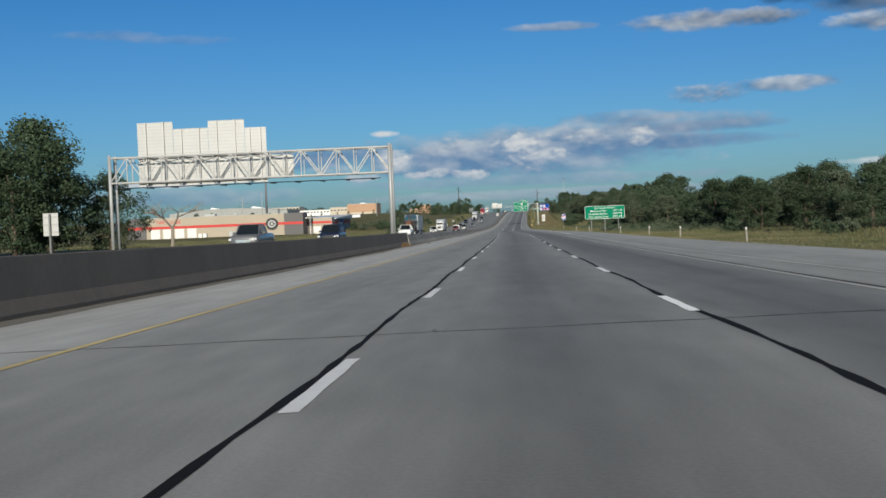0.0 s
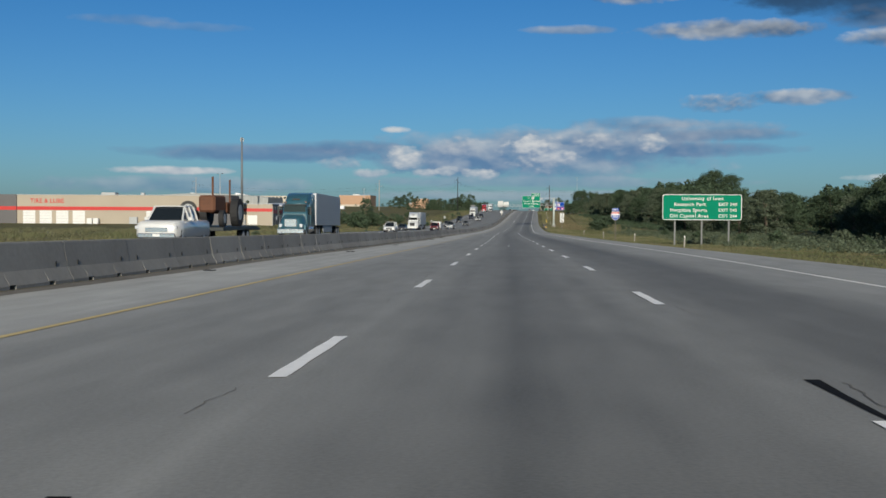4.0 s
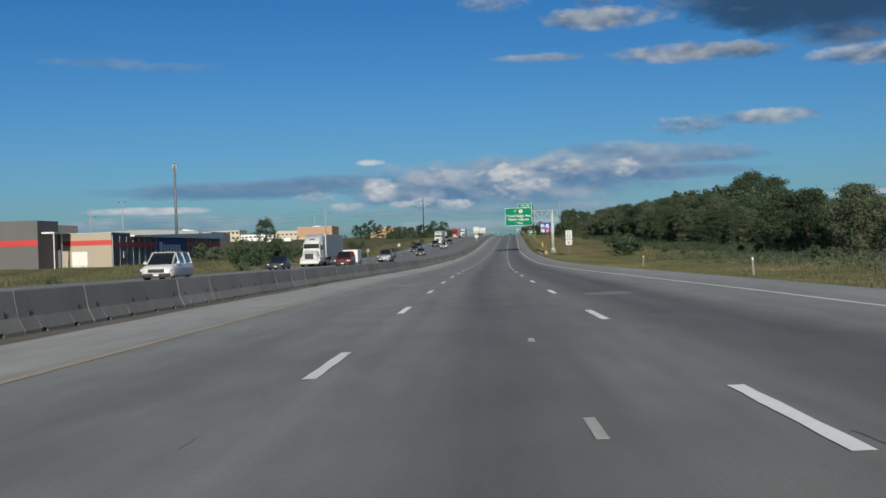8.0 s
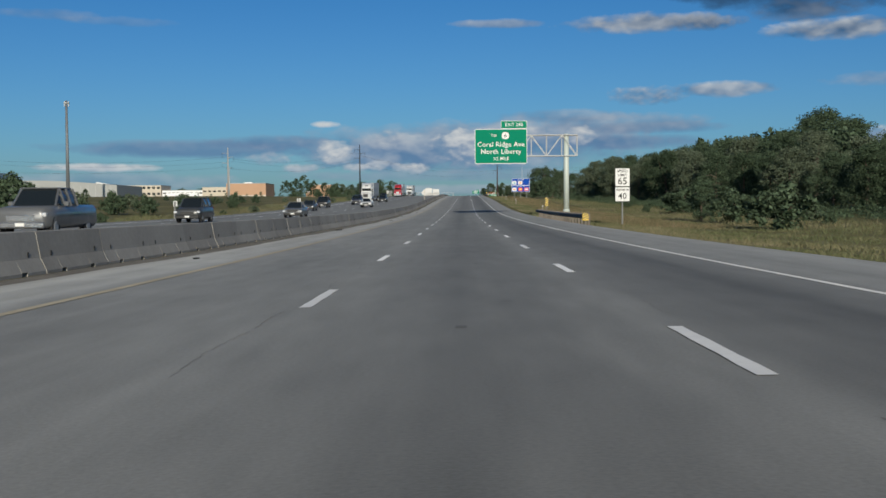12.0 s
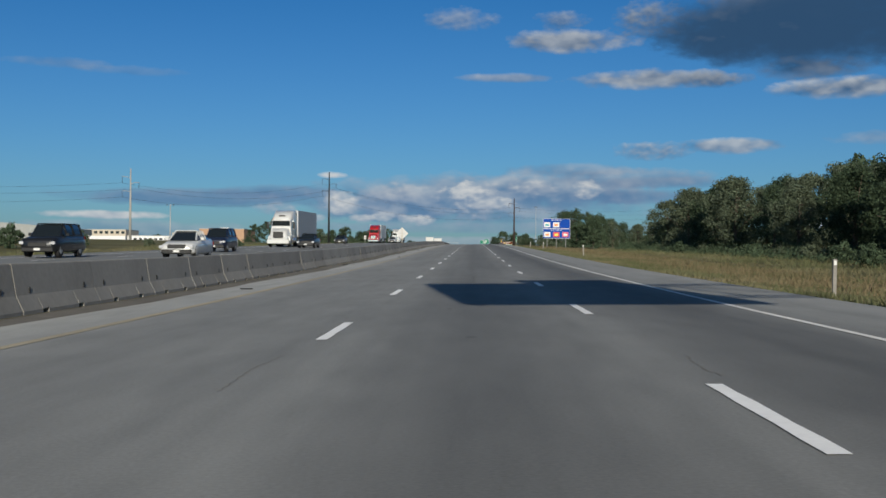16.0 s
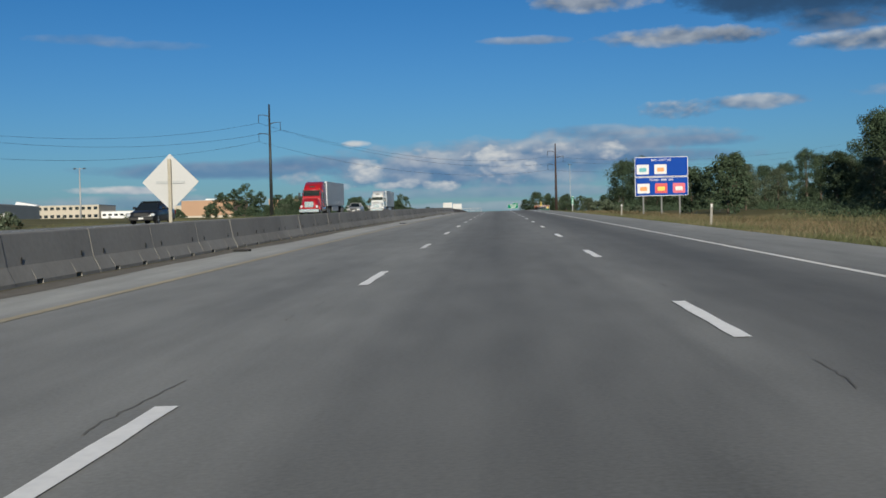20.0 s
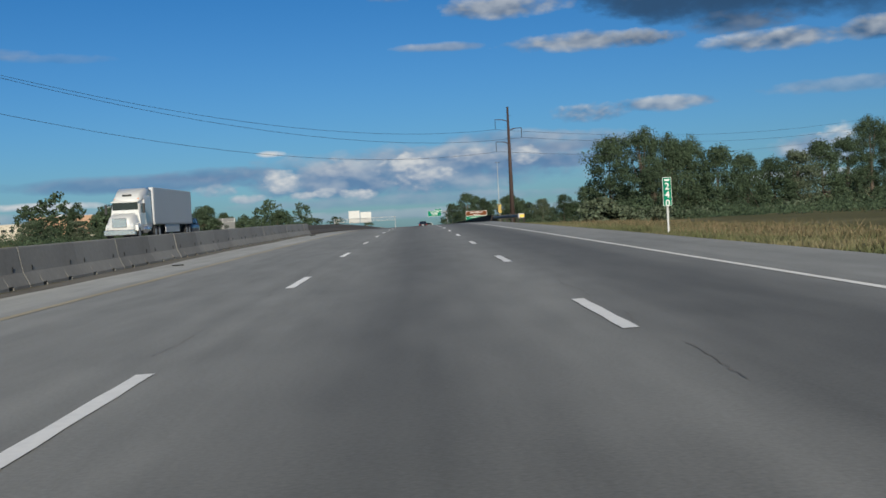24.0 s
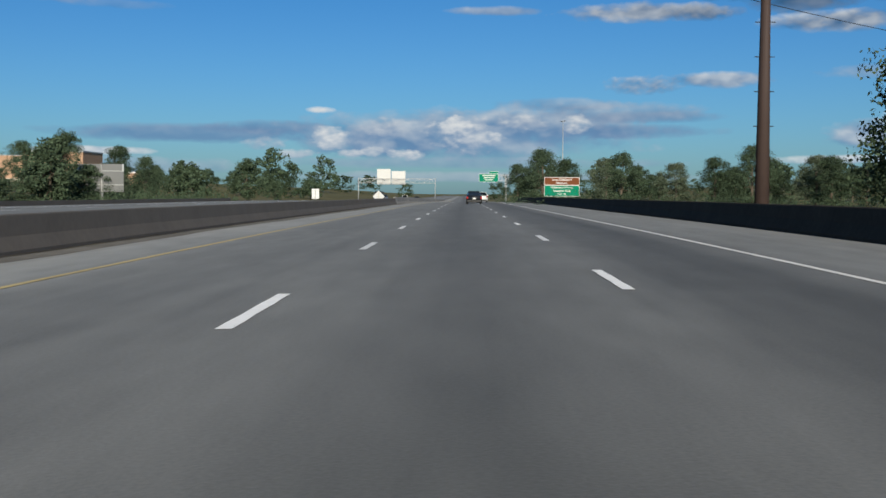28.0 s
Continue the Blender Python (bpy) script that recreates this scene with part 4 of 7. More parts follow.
def truss(parent, x0, x1, z0, z1, y0, y1, panels, r=0.055, mat=ALU):
    """Box truss along x: four chords, uprights and diagonals, each a part."""
    for y in (y0, y1):
        for z in (z0, z1):
            part("chord", rod((x0, y, z), (x1, y, z), r, sides=8), mat, parent)
    n = panels
    for i in range(n + 1):
        x = x0 + (x1 - x0) * i / n
        for y in (y0, y1):
            part("upright", rod((x, y, z0), (x, y, z1), r * 0.6, sides=6), mat, parent)
        for z in (z0, z1):
            part("cross_tie", rod((x, y0, z), (x, y1, z), r * 0.55, sides=6), mat, parent)
        if i < n:
            xn = x0 + (x1 - x0) * (i + 1) / n
            a, b = (z0, z1) if i % 2 == 0 else (z1, z0)
            for y in (y0, y1):
                part("diagonal", rod((x, y, a), (xn, y, b), r * 0.6, sides=6), mat, parent)
            part("top_lacing", rod((x, y0 if i % 2 else y1, z1), (xn, y1 if i % 2 else y0, z1), r * 0.5, sides=6), mat, parent)


# cantilever sign
GALV_PALE = material("pale_green_grey_galvanising", (0.50, 0.55, 0.50), 0.6, 0.1, var=0.08, fine=10, coarse=0.8)
gz3 = at_ground(10.1, 480.0)
cant = empty("cantilever_sign", Matrix.Translation((10.1, 480.0, gz3)), "cantilevered green overhead sign on a thick galvanised post", "overhead sign")
part("footing", rod((0, 0, -0.6), (0, 0, 0.62), 0.62, sides=20), CONCRETE, cant)
part("base_plate", box((-0.45, -0.45, 0.62), (0.45, 0.45, 0.70)), STEEL, cant)
part("base_flare", rod((0, 0, 0.70), (0, 0, 1.05), 0.44, 0.32, 18), GALV_PALE, cant, smooth=True)
for k in range(8):
    a = k / 8 * math.tau
    part("anchor_bolt", rod((0.36 * math.cos(a), 0.36 * math.sin(a), 0.70), (0.36 * math.cos(a), 0.36 * math.sin(a), 0.9), 0.035, sides=6), STEEL, cant)
part("post", rod((0, 0, 0.70), (0, 0, 4.45 - gz3), 0.32, 0.28, 18), GALV_PALE, cant, smooth=True)
b_, t_ = 2.0 - gz3, 4.3 - gz3
truss(cant, -9.0, 1.2, b_, t_, -0.42, 0.42, 6, 0.06)
zb, zt = 1.15 - gz3, 5.0 - gz3
panel(cant, -10.2, -4.4, zb, zt, SIGN_GREEN, 0.2, 0.06, y=-0.6)
panel(cant, -7.3, -4.4, zt + 0.02, zt + 0.9, SIGN_GREEN, 0.12, 0.05, "exit_tab", y=-0.6)
letters(cant, "EXIT 240", 0.52, -5.85, zt + 0.46, SIGN_WHITE, -0.63)
letters(cant, "TO", 0.42, -8.1, zt - 0.72, SIGN_WHITE, -0.63)
part("route_shield", rounded_plate(-7.2, -6.4, zt - 1.12, zt - 0.36, -0.632, -0.62, 0.3), SIGN_WHITE, cant)
letters(cant, "6", 0.62, -6.8, zt - 0.74, SIGN_BLACK, -0.638)
letters(cant, "Coral Ridge Ave", 0.74, -7.3, zt - 1.72, SIGN_WHITE, -0.63, space=1.06)
letters(cant, "North Liberty", 0.74, -7.3, zt - 2.52, SIGN_WHITE, -0.63, space=1.06)
letters(cant, "1/2 MILE", 0.5, -7.3, zt - 3.3, SIGN_WHITE, -0.63)
for x in (-9.9, -8.2, -6.4, -4.7):
    part("hanger", box((x - 0.04, -0.58, zb - 0.12), (x + 0.04, -0.48, zt + 0.05)), ALU, cant)


def object_marker(x, y, z):
    g = at_ground(x, y)
    o = empty("object_marker", Matrix.Translation((x, y, g)), "yellow and black striped hazard marker by the guardrail", "road sign", "hazard markers")
    c = z - g
    part("plate", box((-0.16, -0.01, c - 0.46), (0.16, 0.01, c + 0.46)), SIGN_YELLOW, o)
    for k in range(5):
        z0 = c - 0.5 + k * 0.22
        pts = [(-0.155, max(z0, c - 0.45)), (0.155, min(z0 + 0.19, c + 0.45)), (0.155, min(z0 + 0.3, c + 0.455)), (-0.155, min(max(z0 + 0.11, c - 0.44), c + 0.45))]
        part("stripe", prism(pts, -0.016, -0.011), SIGN_BLACK, o)
    part("post", box((-0.05, 0.012, -0.4), (0.05, 0.1, c + 0.5), 0.01), WOOD_POST, o)
    return o


object_marker(7.8, 478.5, -3.1)
object_marker(10.6, 832.5, 2.2)

# verge posts
post0 = empty("delineator_post", Matrix.Translation((0, 0, 0)), "pale timber delineator post in the grass verge", "delineator post", "delineator posts")
part("stake", box((-0.06, -0.06, -0.4), (0.06, 0.06, 1.15), 0.012), material("whitewashed_timber", (0.30, 0.28, 0.25), 0.9, var=0.2, per="object", per_amt=0.2), post0)
part("reflector", box((-0.045, -0.072, 0.95), (0.045, -0.058, 1.1)), SIGN_WHITE, post0)
spots = [(17.6, 73.9), (17.0, 102.7), (17.3, 131), (16.5, 160), (15.5, 218), (15.2, 262), (13.8, 300), (12.9, 345), (9.8, 511), (10.2, 587.3), (11.0, 654.0), (11.8, 700)]
for k, (x, y) in enumerate(spots):
    m = Matrix.Translation((x, y, at_ground(x, y))) @ Euler((0, radians((-3, 2, 1)[k % 3]), 0)).to_matrix().to_4x4()
    if k == 0:
        post0.matrix_basis = m
    else:
        copy_thing(post0, m)

# service logo sign
gz4 = at_ground(18.6, 720.5)
logo = empty("service_sign", Matrix.Translation((15.75, 720.5, gz4)), "blue service sign with small coloured logo plates", "road sign")
zb, zt = 1.0 - gz4, 5.3 - gz4
panel(logo, 0, 5.85, zb + 2.13, zt, SIGN_BLUE, 0.12, 0.06)
panel(logo, 0, 5.85, zb, zb + 2.08, SIGN_BLUE, 0.12, 0.06)
letters(logo, "GAS - EXIT 240", 0.34, 2.9, zt - 0.36, SIGN_WHITE)
letters(logo, "FOOD - EXIT 240", 0.34, 2.9, zb + 1.76, SIGN_WHITE)
for x, z, c, c2 in ((0.2, zb + 2.4, SIGN_WHITE, material("logo_teal", (0.05, 0.35, 0.38), 0.4)), (2.15, zb + 2.4, SIGN_WHITE, SIGN_ORANGE), (0.25, zb + 0.3, SIGN_WHITE, SIGN_ORANGE), (2.2, zb + 0.3, SIGN_RED, SIGN_YELLOW), (4.15, zb + 0.3, material("logo_pink", (0.58, 0.07, 0.12), 0.4), SIGN_WHITE)):
    part("logo_plate", rounded_plate(x, x + 1.35, z, z + 1.08, -0.032, -0.026, 0.08), c, logo)
    part("logo_shape", rounded_plate(x + 0.28, x + 1.07, z + 0.28, z + 0.72, -0.038, -0.033, 0.12), c2, logo)
for x in (0.9, 2.9, 4.9):
    i_post(logo, x, -0.6, zt - 0.1, 0.13, 0.16)


BACK_GREY = material("weathered_sign_back", (0.15, 0.155, 0.155), 0.65, 0.1, var=0.12, fine=6, coarse=0.6)


def sign_back(x, y, w, h, z_top, label, name="traffic_sign", posts=2, mat=ALU, ribs=3):
    """The rear of a sign that faces oncoming traffic."""
    g = at_ground(x, y) if not (-24 < x - float(bend(y)) < 9) else float(grade(y))
    o = empty(name, Matrix.Translation((x, y, g)), label, "road sign")
    zt_ = z_top - g
    part("sheet", box((-w / 2, 0, zt_ - h), (w / 2, 0.03, zt_), 0.006), mat, o)
    for k in range(ribs):
        z = zt_ - h * (k + 0.5) / ribs
        part("rib", box((-w / 2 + 0.05, -0.05, z - 0.035), (w / 2 - 0.05, 0, z + 0.035)), STEEL, o)
    for k in range(posts):
        i_post(o, (0 if posts == 1 else (-w / 4 + k * w / 2 / max(posts - 1, 1))), -0.5, zt_ - 0.05, -0.16, 0.13)
    return o


sign_back(-34.5, 78, 1.2, 1.75, 2.5, "grey rear of a rectangular sign on one post", posts=1)
rear = sign_back(-39.8, 966, 5.4, 3.3, 5.15, "grey rear of a wide two-panel sign on a thick steel post", posts=1, mat=BACK_GREY, ribs=2)
for sx in (-1, 0, 1):
    part("frame_bar", box((sx * 2.66 - 0.09, -0.12, 1.0 - 1.9), (sx * 2.66 + 0.09, -0.06, 0.0)), STEEL, rear).location.z = 5.15 - rear.location.z
part("thick_post", rod((0, 0.2, -0.6), (0, 0.2, 5.0 - rear.location.z), 0.24, sides=14), STEEL, rear, smooth=True)
sign_back(-36.0, 1147, 2.0, 2.8, 3.0, "white rear of a small sign on one post", posts=1, mat=SIGN_WHITE)
sign_back(-31.0, 560, 0.7, 0.9, -1.9, "small grey rear of a sign on one post", posts=1)
sign_back(-28.5, 786, 0.6, 1.1, 2.6, "white rear of a narrow sign by the far shoulder", posts=1, mat=SIGN_WHITE)
sign_back(-27.5, 455, 0.35, 0.5, -2.9, "tiny white marker by the far shoulder", posts=1, mat=SIGN_WHITE)


def diamond(x, y, z, half, label, base):
    o = empty("diamond_sign", Matrix.Translation((x, y, base)), label, "road sign", "diamond signs")
    c = z - base
    part("plate", prism([(0, c - half), (half, c), (0, c + half), (-half, c)], 0.0, 0.025), ALU, o)
    part("stiffener", box((-half * 0.5, -0.03, c - 0.04), (half * 0.5, 0.0, c + 0.04)), STEEL, o)
    part("post", box((-0.05, -0.11, 0), (0.05, -0.03, c + half * 0.8), 0.01), material("pale_timber", (0.42, 0.38, 0.30), 0.9, var=0.15), o)


diamond(-9.9, 627.5, -0.2, 0.84, "bare metal rear of a diamond warning sign on a timber post", float(grade(627.5)) + OPP_UP)
diamond(-9.6, 1010, 1.35, 0.95, "bare metal rear of a diamond warning sign by the barrier", float(grade(1010)) + OPP_UP)

# mile marker
gz5 = at_ground(12.0, 762.8)
mile = empty("mile_marker", Matrix.Translation((12.0, 762.8, gz5)), "narrow green mile marker with white figures on a post", "road sign")
c = 1.5 - gz5
panel(mile, -0.19, 0.19, c - 0.62, c + 0.62, SIGN_GREEN, 0.04, 0.015)
for k, dgt in enumerate("240"):
    letters(mile, dgt, 0.42, 0, c + 0.22 - k * 0.36, SIGN_WHITE)
part("word_bar", box((-0.11, -0.03, c + 0.46), (0.11, -0.027, c + 0.54)), SIGN_WHITE, mile)
part("post", box((-0.04, 0.03, -0.5), (0.04, 0.09, c + 0.5)), STEEL, mile)

# brown and green guide sign past the overpass
gz6 = at_ground(19.5, 1011.5)
brown = empty("guide_sign", Matrix.Translation((16.6, 1011.5, gz6)), "brown over green guide sign on four posts past the overpass", "road sign")
zb, zt = 1.55 - gz6, 4.6 - gz6
panel(brown, 0, 5.6, zb + 1.78, zt, SIGN_BROWN, 0.15, 0.06)
panel(brown, 0, 5.6, zb, zb + 1.76, SIGN_GREEN, 0.15, 0.06)
letters(brown, "Iowa Children's", 0.5, 2.8, zt - 0.4, SIGN_WHITE)
letters(brown, "Museum", 0.5, 2.8, zt - 0.92, SIGN_WHITE)
letters(brown, "University of Iowa", 0.48, 2.8, zb + 1.42, SIGN_WHITE)
letters(brown, "Research Park", 0.48, 2.8, zb + 0.88, SIGN_WHITE)
letters(brown, "EXIT 240", 0.36, 2.8, zb + 0.36, SIGN_WHITE)
for x in (0.8, 2.1, 3.5, 4.8):
    i_post(brown, x, -0.5, zb + 0.1, 0.13, 0.16)

# next overhead exit sign
o2 = empty("cantilever_sign", Matrix.Translation((14.8, 1100, at_ground(14.8, 1100))), "distant cantilevered green exit sign over the shoulder", "overhead sign")
gz7 = o2.location.z
part("post", rod((0, 0, -0.5), (0, 0, 6.4 - gz7), 0.3, 0.26, 12), STEEL, o2, smooth=True)
truss(o2, -5.5, 0.6, 5.0 - gz7, 6.4 - gz7, -0.4, 0.4, 4, 0.06)
panel(o2, -6.4, -1.8, 4.7 - gz7, 6.6 - gz7, SIGN_GREEN, 0.15, 0.06, y=-0.55)
panel(o2, -4.0, -1.8, 6.62 - gz7, 7.2 - gz7, SIGN_GREEN, 0.1, 0.05, "exit_tab", y=-0.55)
for k in range(3):
    part("word_bar", box((-5.6 + 0.3 * k, -0.6, 6.1 - gz7 - k * 0.5), (-2.5 - 0.3 * k, -0.58, 6.3 - gz7 - k * 0.5)), SIGN_WHITE, o2)


# sign bridges over the oncoming carriageway
def ribbed_back(parent, x0, x1, z0, z1, y, pitch=0.3):
    part("sign_sheet", box((x0, y, z0), (x1, y + 0.03, z1)), ALU, parent)
    z = z0 + pitch / 2
    while z < z1:
        part("stiffener", box((x0 + 0.02, y - 0.035, z - 0.02), (x1 - 0.02, y, z + 0.02)), STEEL, parent)
        z += pitch


def sign_bridge(y, xl, xr, base, zl, zh, boards, label, panels, detail=True):
    o = empty("sign_bridge", Matrix.Translation((0, y, base)), label, "sign gantry", "sign gantries")
    for x in (xl, xr):
        for yy in (-0.65, 0.65):
            part("column", rod((x, yy, 0.5), (x, yy, zh + 0.15 - base), 0.14, sides=12), STEEL, o, smooth=True)
            part("footing", rod((x, yy, -0.8), (x, yy, 0.5), 0.34, sides=12), CONCRETE, o)
            part("cap", rod((x, yy, zh + 0.15 - base), (x, yy, zh + 0.3 - base), 0.1, 0.02, sides=8), STEEL, o)
        zz = [0.8 + (zl - base - 0.8) * k / 5 for k in range(6)]
        for k in range(5):
            part("lacing", rod((x, -0.65 if k % 2 else 0.65, zz[k]), (x, 0.65 if k % 2 else -0.65, zz[k + 1]), 0.045, sides=6), STEEL, o)
    truss(o, xl, xr, zl - base, zh - base, -0.65, 0.65, panels, 0.075)
    for x0, x1, z0, z1 in boards:
        ribbed_back(o, x0, x1, z0 - base, z1 - base, 0.95, 0.28 if detail else 0.9)
        n = max(2, int((x1 - x0) / 1.5))
        for k in range(n):
            xx = x0 + (k + 0.5) * (x1 - x0) / n
            part("hanger", box((xx - 0.05, 0.72, z0 - base), (xx + 0.05, 0.9, z1 - base)), ALU, o)
    if detail:
        part("walkway", box((xl + 0.3, 0.75, zl - base - 0.42), (xr - 1.0, 1.35, zl - base - 0.36)), DARK_STEEL, o)
        for k in range(11):
            xx = xl + 0.8 + (xr - xl - 2.4) * k / 10
            part("walkway_bracket", box((xx - 0.05, -0.6, zl - base - 0.5), (xx + 0.05, 1.7, zl - base - 0.4)), DARK_STEEL, o)
    return o


sign_bridge(84.0, -31.6, -8.6, float(grade(84)) - 0.2, 4.8, 6.85, ((-29.7, -26.7, 4.5, 9.75), (-26.68, -23.75, 4.5, 9.15), (-23.73, -20.7, 4.5, 9.7), (-20.68, -18.9, 4.5, 9.0), (-18.88, -16.7, 4.9, 6.7)), "galvanised box truss sign bridge with the ribbed backs of signs", 16)
sign_bridge(1277.0, -34.6, -4.4, float(grade(1277)) - 0.2, 5.9, 7.6, ((-27.4, -22.0, 5.3, 11.4), (-21.6, -16.2, 5.3, 10.6)), "distant white truss sign bridge with pale sign backs", 14, False)


# ---------------------------------------------------------------- poles and wires
def power_pole(x, y, top, mat, label, facing=0.0, r0=0.34):
    base = at_ground(x, y)
    o = empty("power_pole", Matrix.Translation((x, y, base)) @ Euler((0, 0, facing)).to_matrix().to_4x4(), label, "power pole", "power poles")
    h = top - base
    part("shaft", rod((0, 0, -1), (0, 0, h), r0, 0.15, 12), mat, o, smooth=True)
    tips = []
    for side, drop in ((-1, 1.9), (1, 3.3), (-1, 5.3)):
        z = h - drop
        bm_ = bmesh.new()
        add_rod(bm_, (0, 0, z - 0.35), (side * 0.9, 0, z - 0.05), 0.07, sides=6)
        add_rod(bm_, (side * 0.9, 0, z - 0.05), (side * 2.0, 0, z), 0.055, sides=6)
        part("arm", bm_, mat, o)
        part("insulator", rod((side * 2.0, 0, z), (side * 2.0, 0, z - 1.5), 0.05, sides=6), DARK_STEEL, o)
        tips.append((Matrix.Translation((x, y, base)) @ Euler((0, 0, facing)).to_matrix().to_4x4()) @ Vector((side * 2.0, 0, z - 1.5)))
    if mat is RUST_POLE:
        for k in range(9):
            part("step_bolt", rod((-0.5, 0, 5 + k * 1.7), (0.5, 0, 5 + k * 1.7), 0.025, sides=5), DARK_STEEL, o)
    return tips


GREY_POLE = material("weathered_grey_pole", (0.33, 0.32, 0.30), 0.8, var=0.15)
tips_d = power_pole(17.2, 888.0, 18.6, RUST_POLE, "tall brown weathering-steel power pole with davit arms", radians(0), 0.42)
tips_b = power_pole(-40.3, 801.1, 21.1, DARK_STEEL, "tall dark power pole with davit arms beyond the far carriageway", radians(0), 0.36)
tips_c = power_pole(-81.0, 743.6, 17.3, GREY_POLE, "tall pale grey power pole with davit arms", radians(0), 0.36)
tips_e = power_pole(128.0, 985.0, 27.0, RUST_POLE, "distant power pole with davit arms", 0.0)
tips_f = power_pole(-170.0, 690.0, 17.0, GREY_POLE, "distant pale power pole with davit arms", 0.0)


def wire(a, b, sag):
    cu = bpy.data.curves.new("power_line", "CURVE")
    cu.dimensions, cu.bevel_depth, cu.bevel_resolution = "3D", 0.02, 0
    sp = cu.splines.new("POLY")
    n = 24
    sp.points.add(n)
    for i in range(n + 1):
        u = i / n
        p0 = a.lerp(b, u)
        sp.points[i].co = (p0.x, p0.y, p0.z - 4 * sag * u * (1 - u), 1)
    cu.materials.append(DARK_STEEL)
    ob = new("power_line", cu)
    return tagged(ob, "thin dark overhead power line hung between poles", "power line", "power lines")


for a, b, s in ((tips_d, tips_b, 3.3), (tips_b, tips_c, 2.6), (tips_d, tips_e, 3.0), (tips_c, tips_f, 2.5)):
    for p0, p1 in zip(a, b):
        wire(p0, p1, s)

# communications mast
mb = at_ground(-223, 994)
mast = empty("radio_mast", Matrix.Translation((-223, 994, mb)), "slender grey monopole mast with antennas at the top", "radio mast")
part("shaft", rod((0, 0, -1), (0, 0, 57.9 - mb), 1.15, 0.6, 12), material("mast_grey", (0.16, 0.17, 0.18), 0.6, 0.2), mast, smooth=True)
for k in range(3):
    a = k / 3 * math.tau
    part("antenna", box((1.3 * math.cos(a) - 0.25, 1.3 * math.sin(a) - 0.25, 54.5 - mb), (1.3 * math.cos(a) + 0.25, 1.3 * math.sin(a) + 0.25, 57.4 - mb)), STEEL, mast)
part("antenna_ring", rod((0, 0, 56.3 - mb), (0, 0, 56.7 - mb), 1.7, sides=12), STEEL, mast)


def light_mast(x, y, top, label, heads):
    b = at_ground(x, y)
    o = empty("high_mast_light", Matrix.Translation((x, y, b)), label, "street lamp", "high mast lights")
    part("shaft", rod((0, 0, -0.5), (0, 0, top - b), 0.32, 0.14, 10), STEEL, o, smooth=True)
    for k in range(heads):
        a = k / heads * math.tau
        part("arm", rod((0, 0, top - b - 0.3), (1.3 * math.cos(a), 1.3 * math.sin(a), top - b - 0.1), 0.05, sides=6), STEEL, o)
        part("luminaire", box((1.3 * math.cos(a) - 0.3, 1.3 * math.sin(a) - 0.3, top - b - 0.35), (1.3 * math.cos(a) + 0.3, 1.3 * math.sin(a) + 0.3, top - b - 0.05), 0.05), DARK_STEEL, o)


light_mast(60.2, 1425, 40.3, "distant tall high mast light by the interchange", 6)
light_mast(-160, 700, 19.5, "pale parking area light mast with two heads", 2)
light_mast(-112, 900, 16.0, "pale parking area light mast with two heads", 2)


# ---------------------------------------------------------------- buildings
WALL_TAN = material("tan_block_wall", (0.40, 0.345, 0.27), 0.85, var=0.07, fine=4, coarse=0.15)
WALL_GREY = material("dark_grey_block_wall", (0.13, 0.125, 0.125), 0.85, var=0.08, fine=4, coarse=0.2)
BAND_RED = material("red_wall_band", (0.52, 0.035, 0.03), 0.6, var=0.06)
DOOR_WHITE = material("white_door_paint", (0.72, 0.71, 0.68), 0.6, var=0.05)
ROOF_WHITE = material("white_roof_metal", (0.75, 0.75, 0.74), 0.5, var=0.05)
WALL_BLUE = material("blue_mural", (0.025, 0.07, 0.24), 0.7, var=0.06)
BRICK_ORANGE = material("orange_brick_wall", (0.44, 0.275, 0.175), 0.85, var=0.08, fine=3, coarse=0.1)
WALL_CREAM = material("cream_wall", (0.52, 0.46, 0.37), 0.85, var=0.08, fine=3, coarse=0.1)
METAL_SIDING = material("grey_metal_siding", (0.30, 0.31, 0.30), 0.6, 0.1, var=0.07, fine=3, coarse=0.1)
WINDOW_DARK = material("dark_window_glass", (0.02, 0.025, 0.03), 0.1, var=0.02, coat=0.3)
GB = -4.1
shop = empty("store_building", Matrix.Translation((-81.3, 424.8, GB)) @ Matrix.Diagonal((1.05, 1, 1, 1)), "tan block store with red band and tyre emblem", "building")
part("front_wall", box((-59, 0, -0.8), (-7.1, 38, 8.0), 0.05), WALL_TAN, shop, "tan block wall")
part("corner_block", box((-7.05, -0.25, -0.8), (0.0, 9.0, 8.15), 0.05), WALL_GREY, shop, "dark grey block corner")
part("left_block", box((-66, -0.25, -0.8), (-59.05, 38, 8.15), 0.05), WALL_GREY, shop, "dark grey block end")
part("coping", box((-59, -0.12, 8.0), (-7.1, 0.3, 8.16)), STEEL, shop)
part("band", box((-59, -0.08, 3.75), (-7.1, 0.0, 4.75)), BAND_RED, shop)
part("band", box((-7.05, -0.33, 3.75), (0.02, -0.25, 4.75)), BAND_RED, shop)
part("band", box((-66, -0.33, 3.75), (-59.05, -0.25, 4.75)), BAND_RED, shop)
for x, w, h in ((-21.6, 3.2, 3.6), (-55.6, 3.4, 3.6), (-51.0, 3.4, 3.6), (-46.4, 3.4, 3.6), (-41.8, 3.4, 3.6)):
    d = part("overhead_door", box((x - w / 2, -0.1, -0.4), (x + w / 2, 0.0, h), 0.03), DOOR_WHITE, shop)
    for k in range(4):
        part("door_rail", box((x - w / 2, -0.125, 0.5 + k * 0.8), (x + w / 2, -0.1, 0.56 + k * 0.8)), STEEL, d)
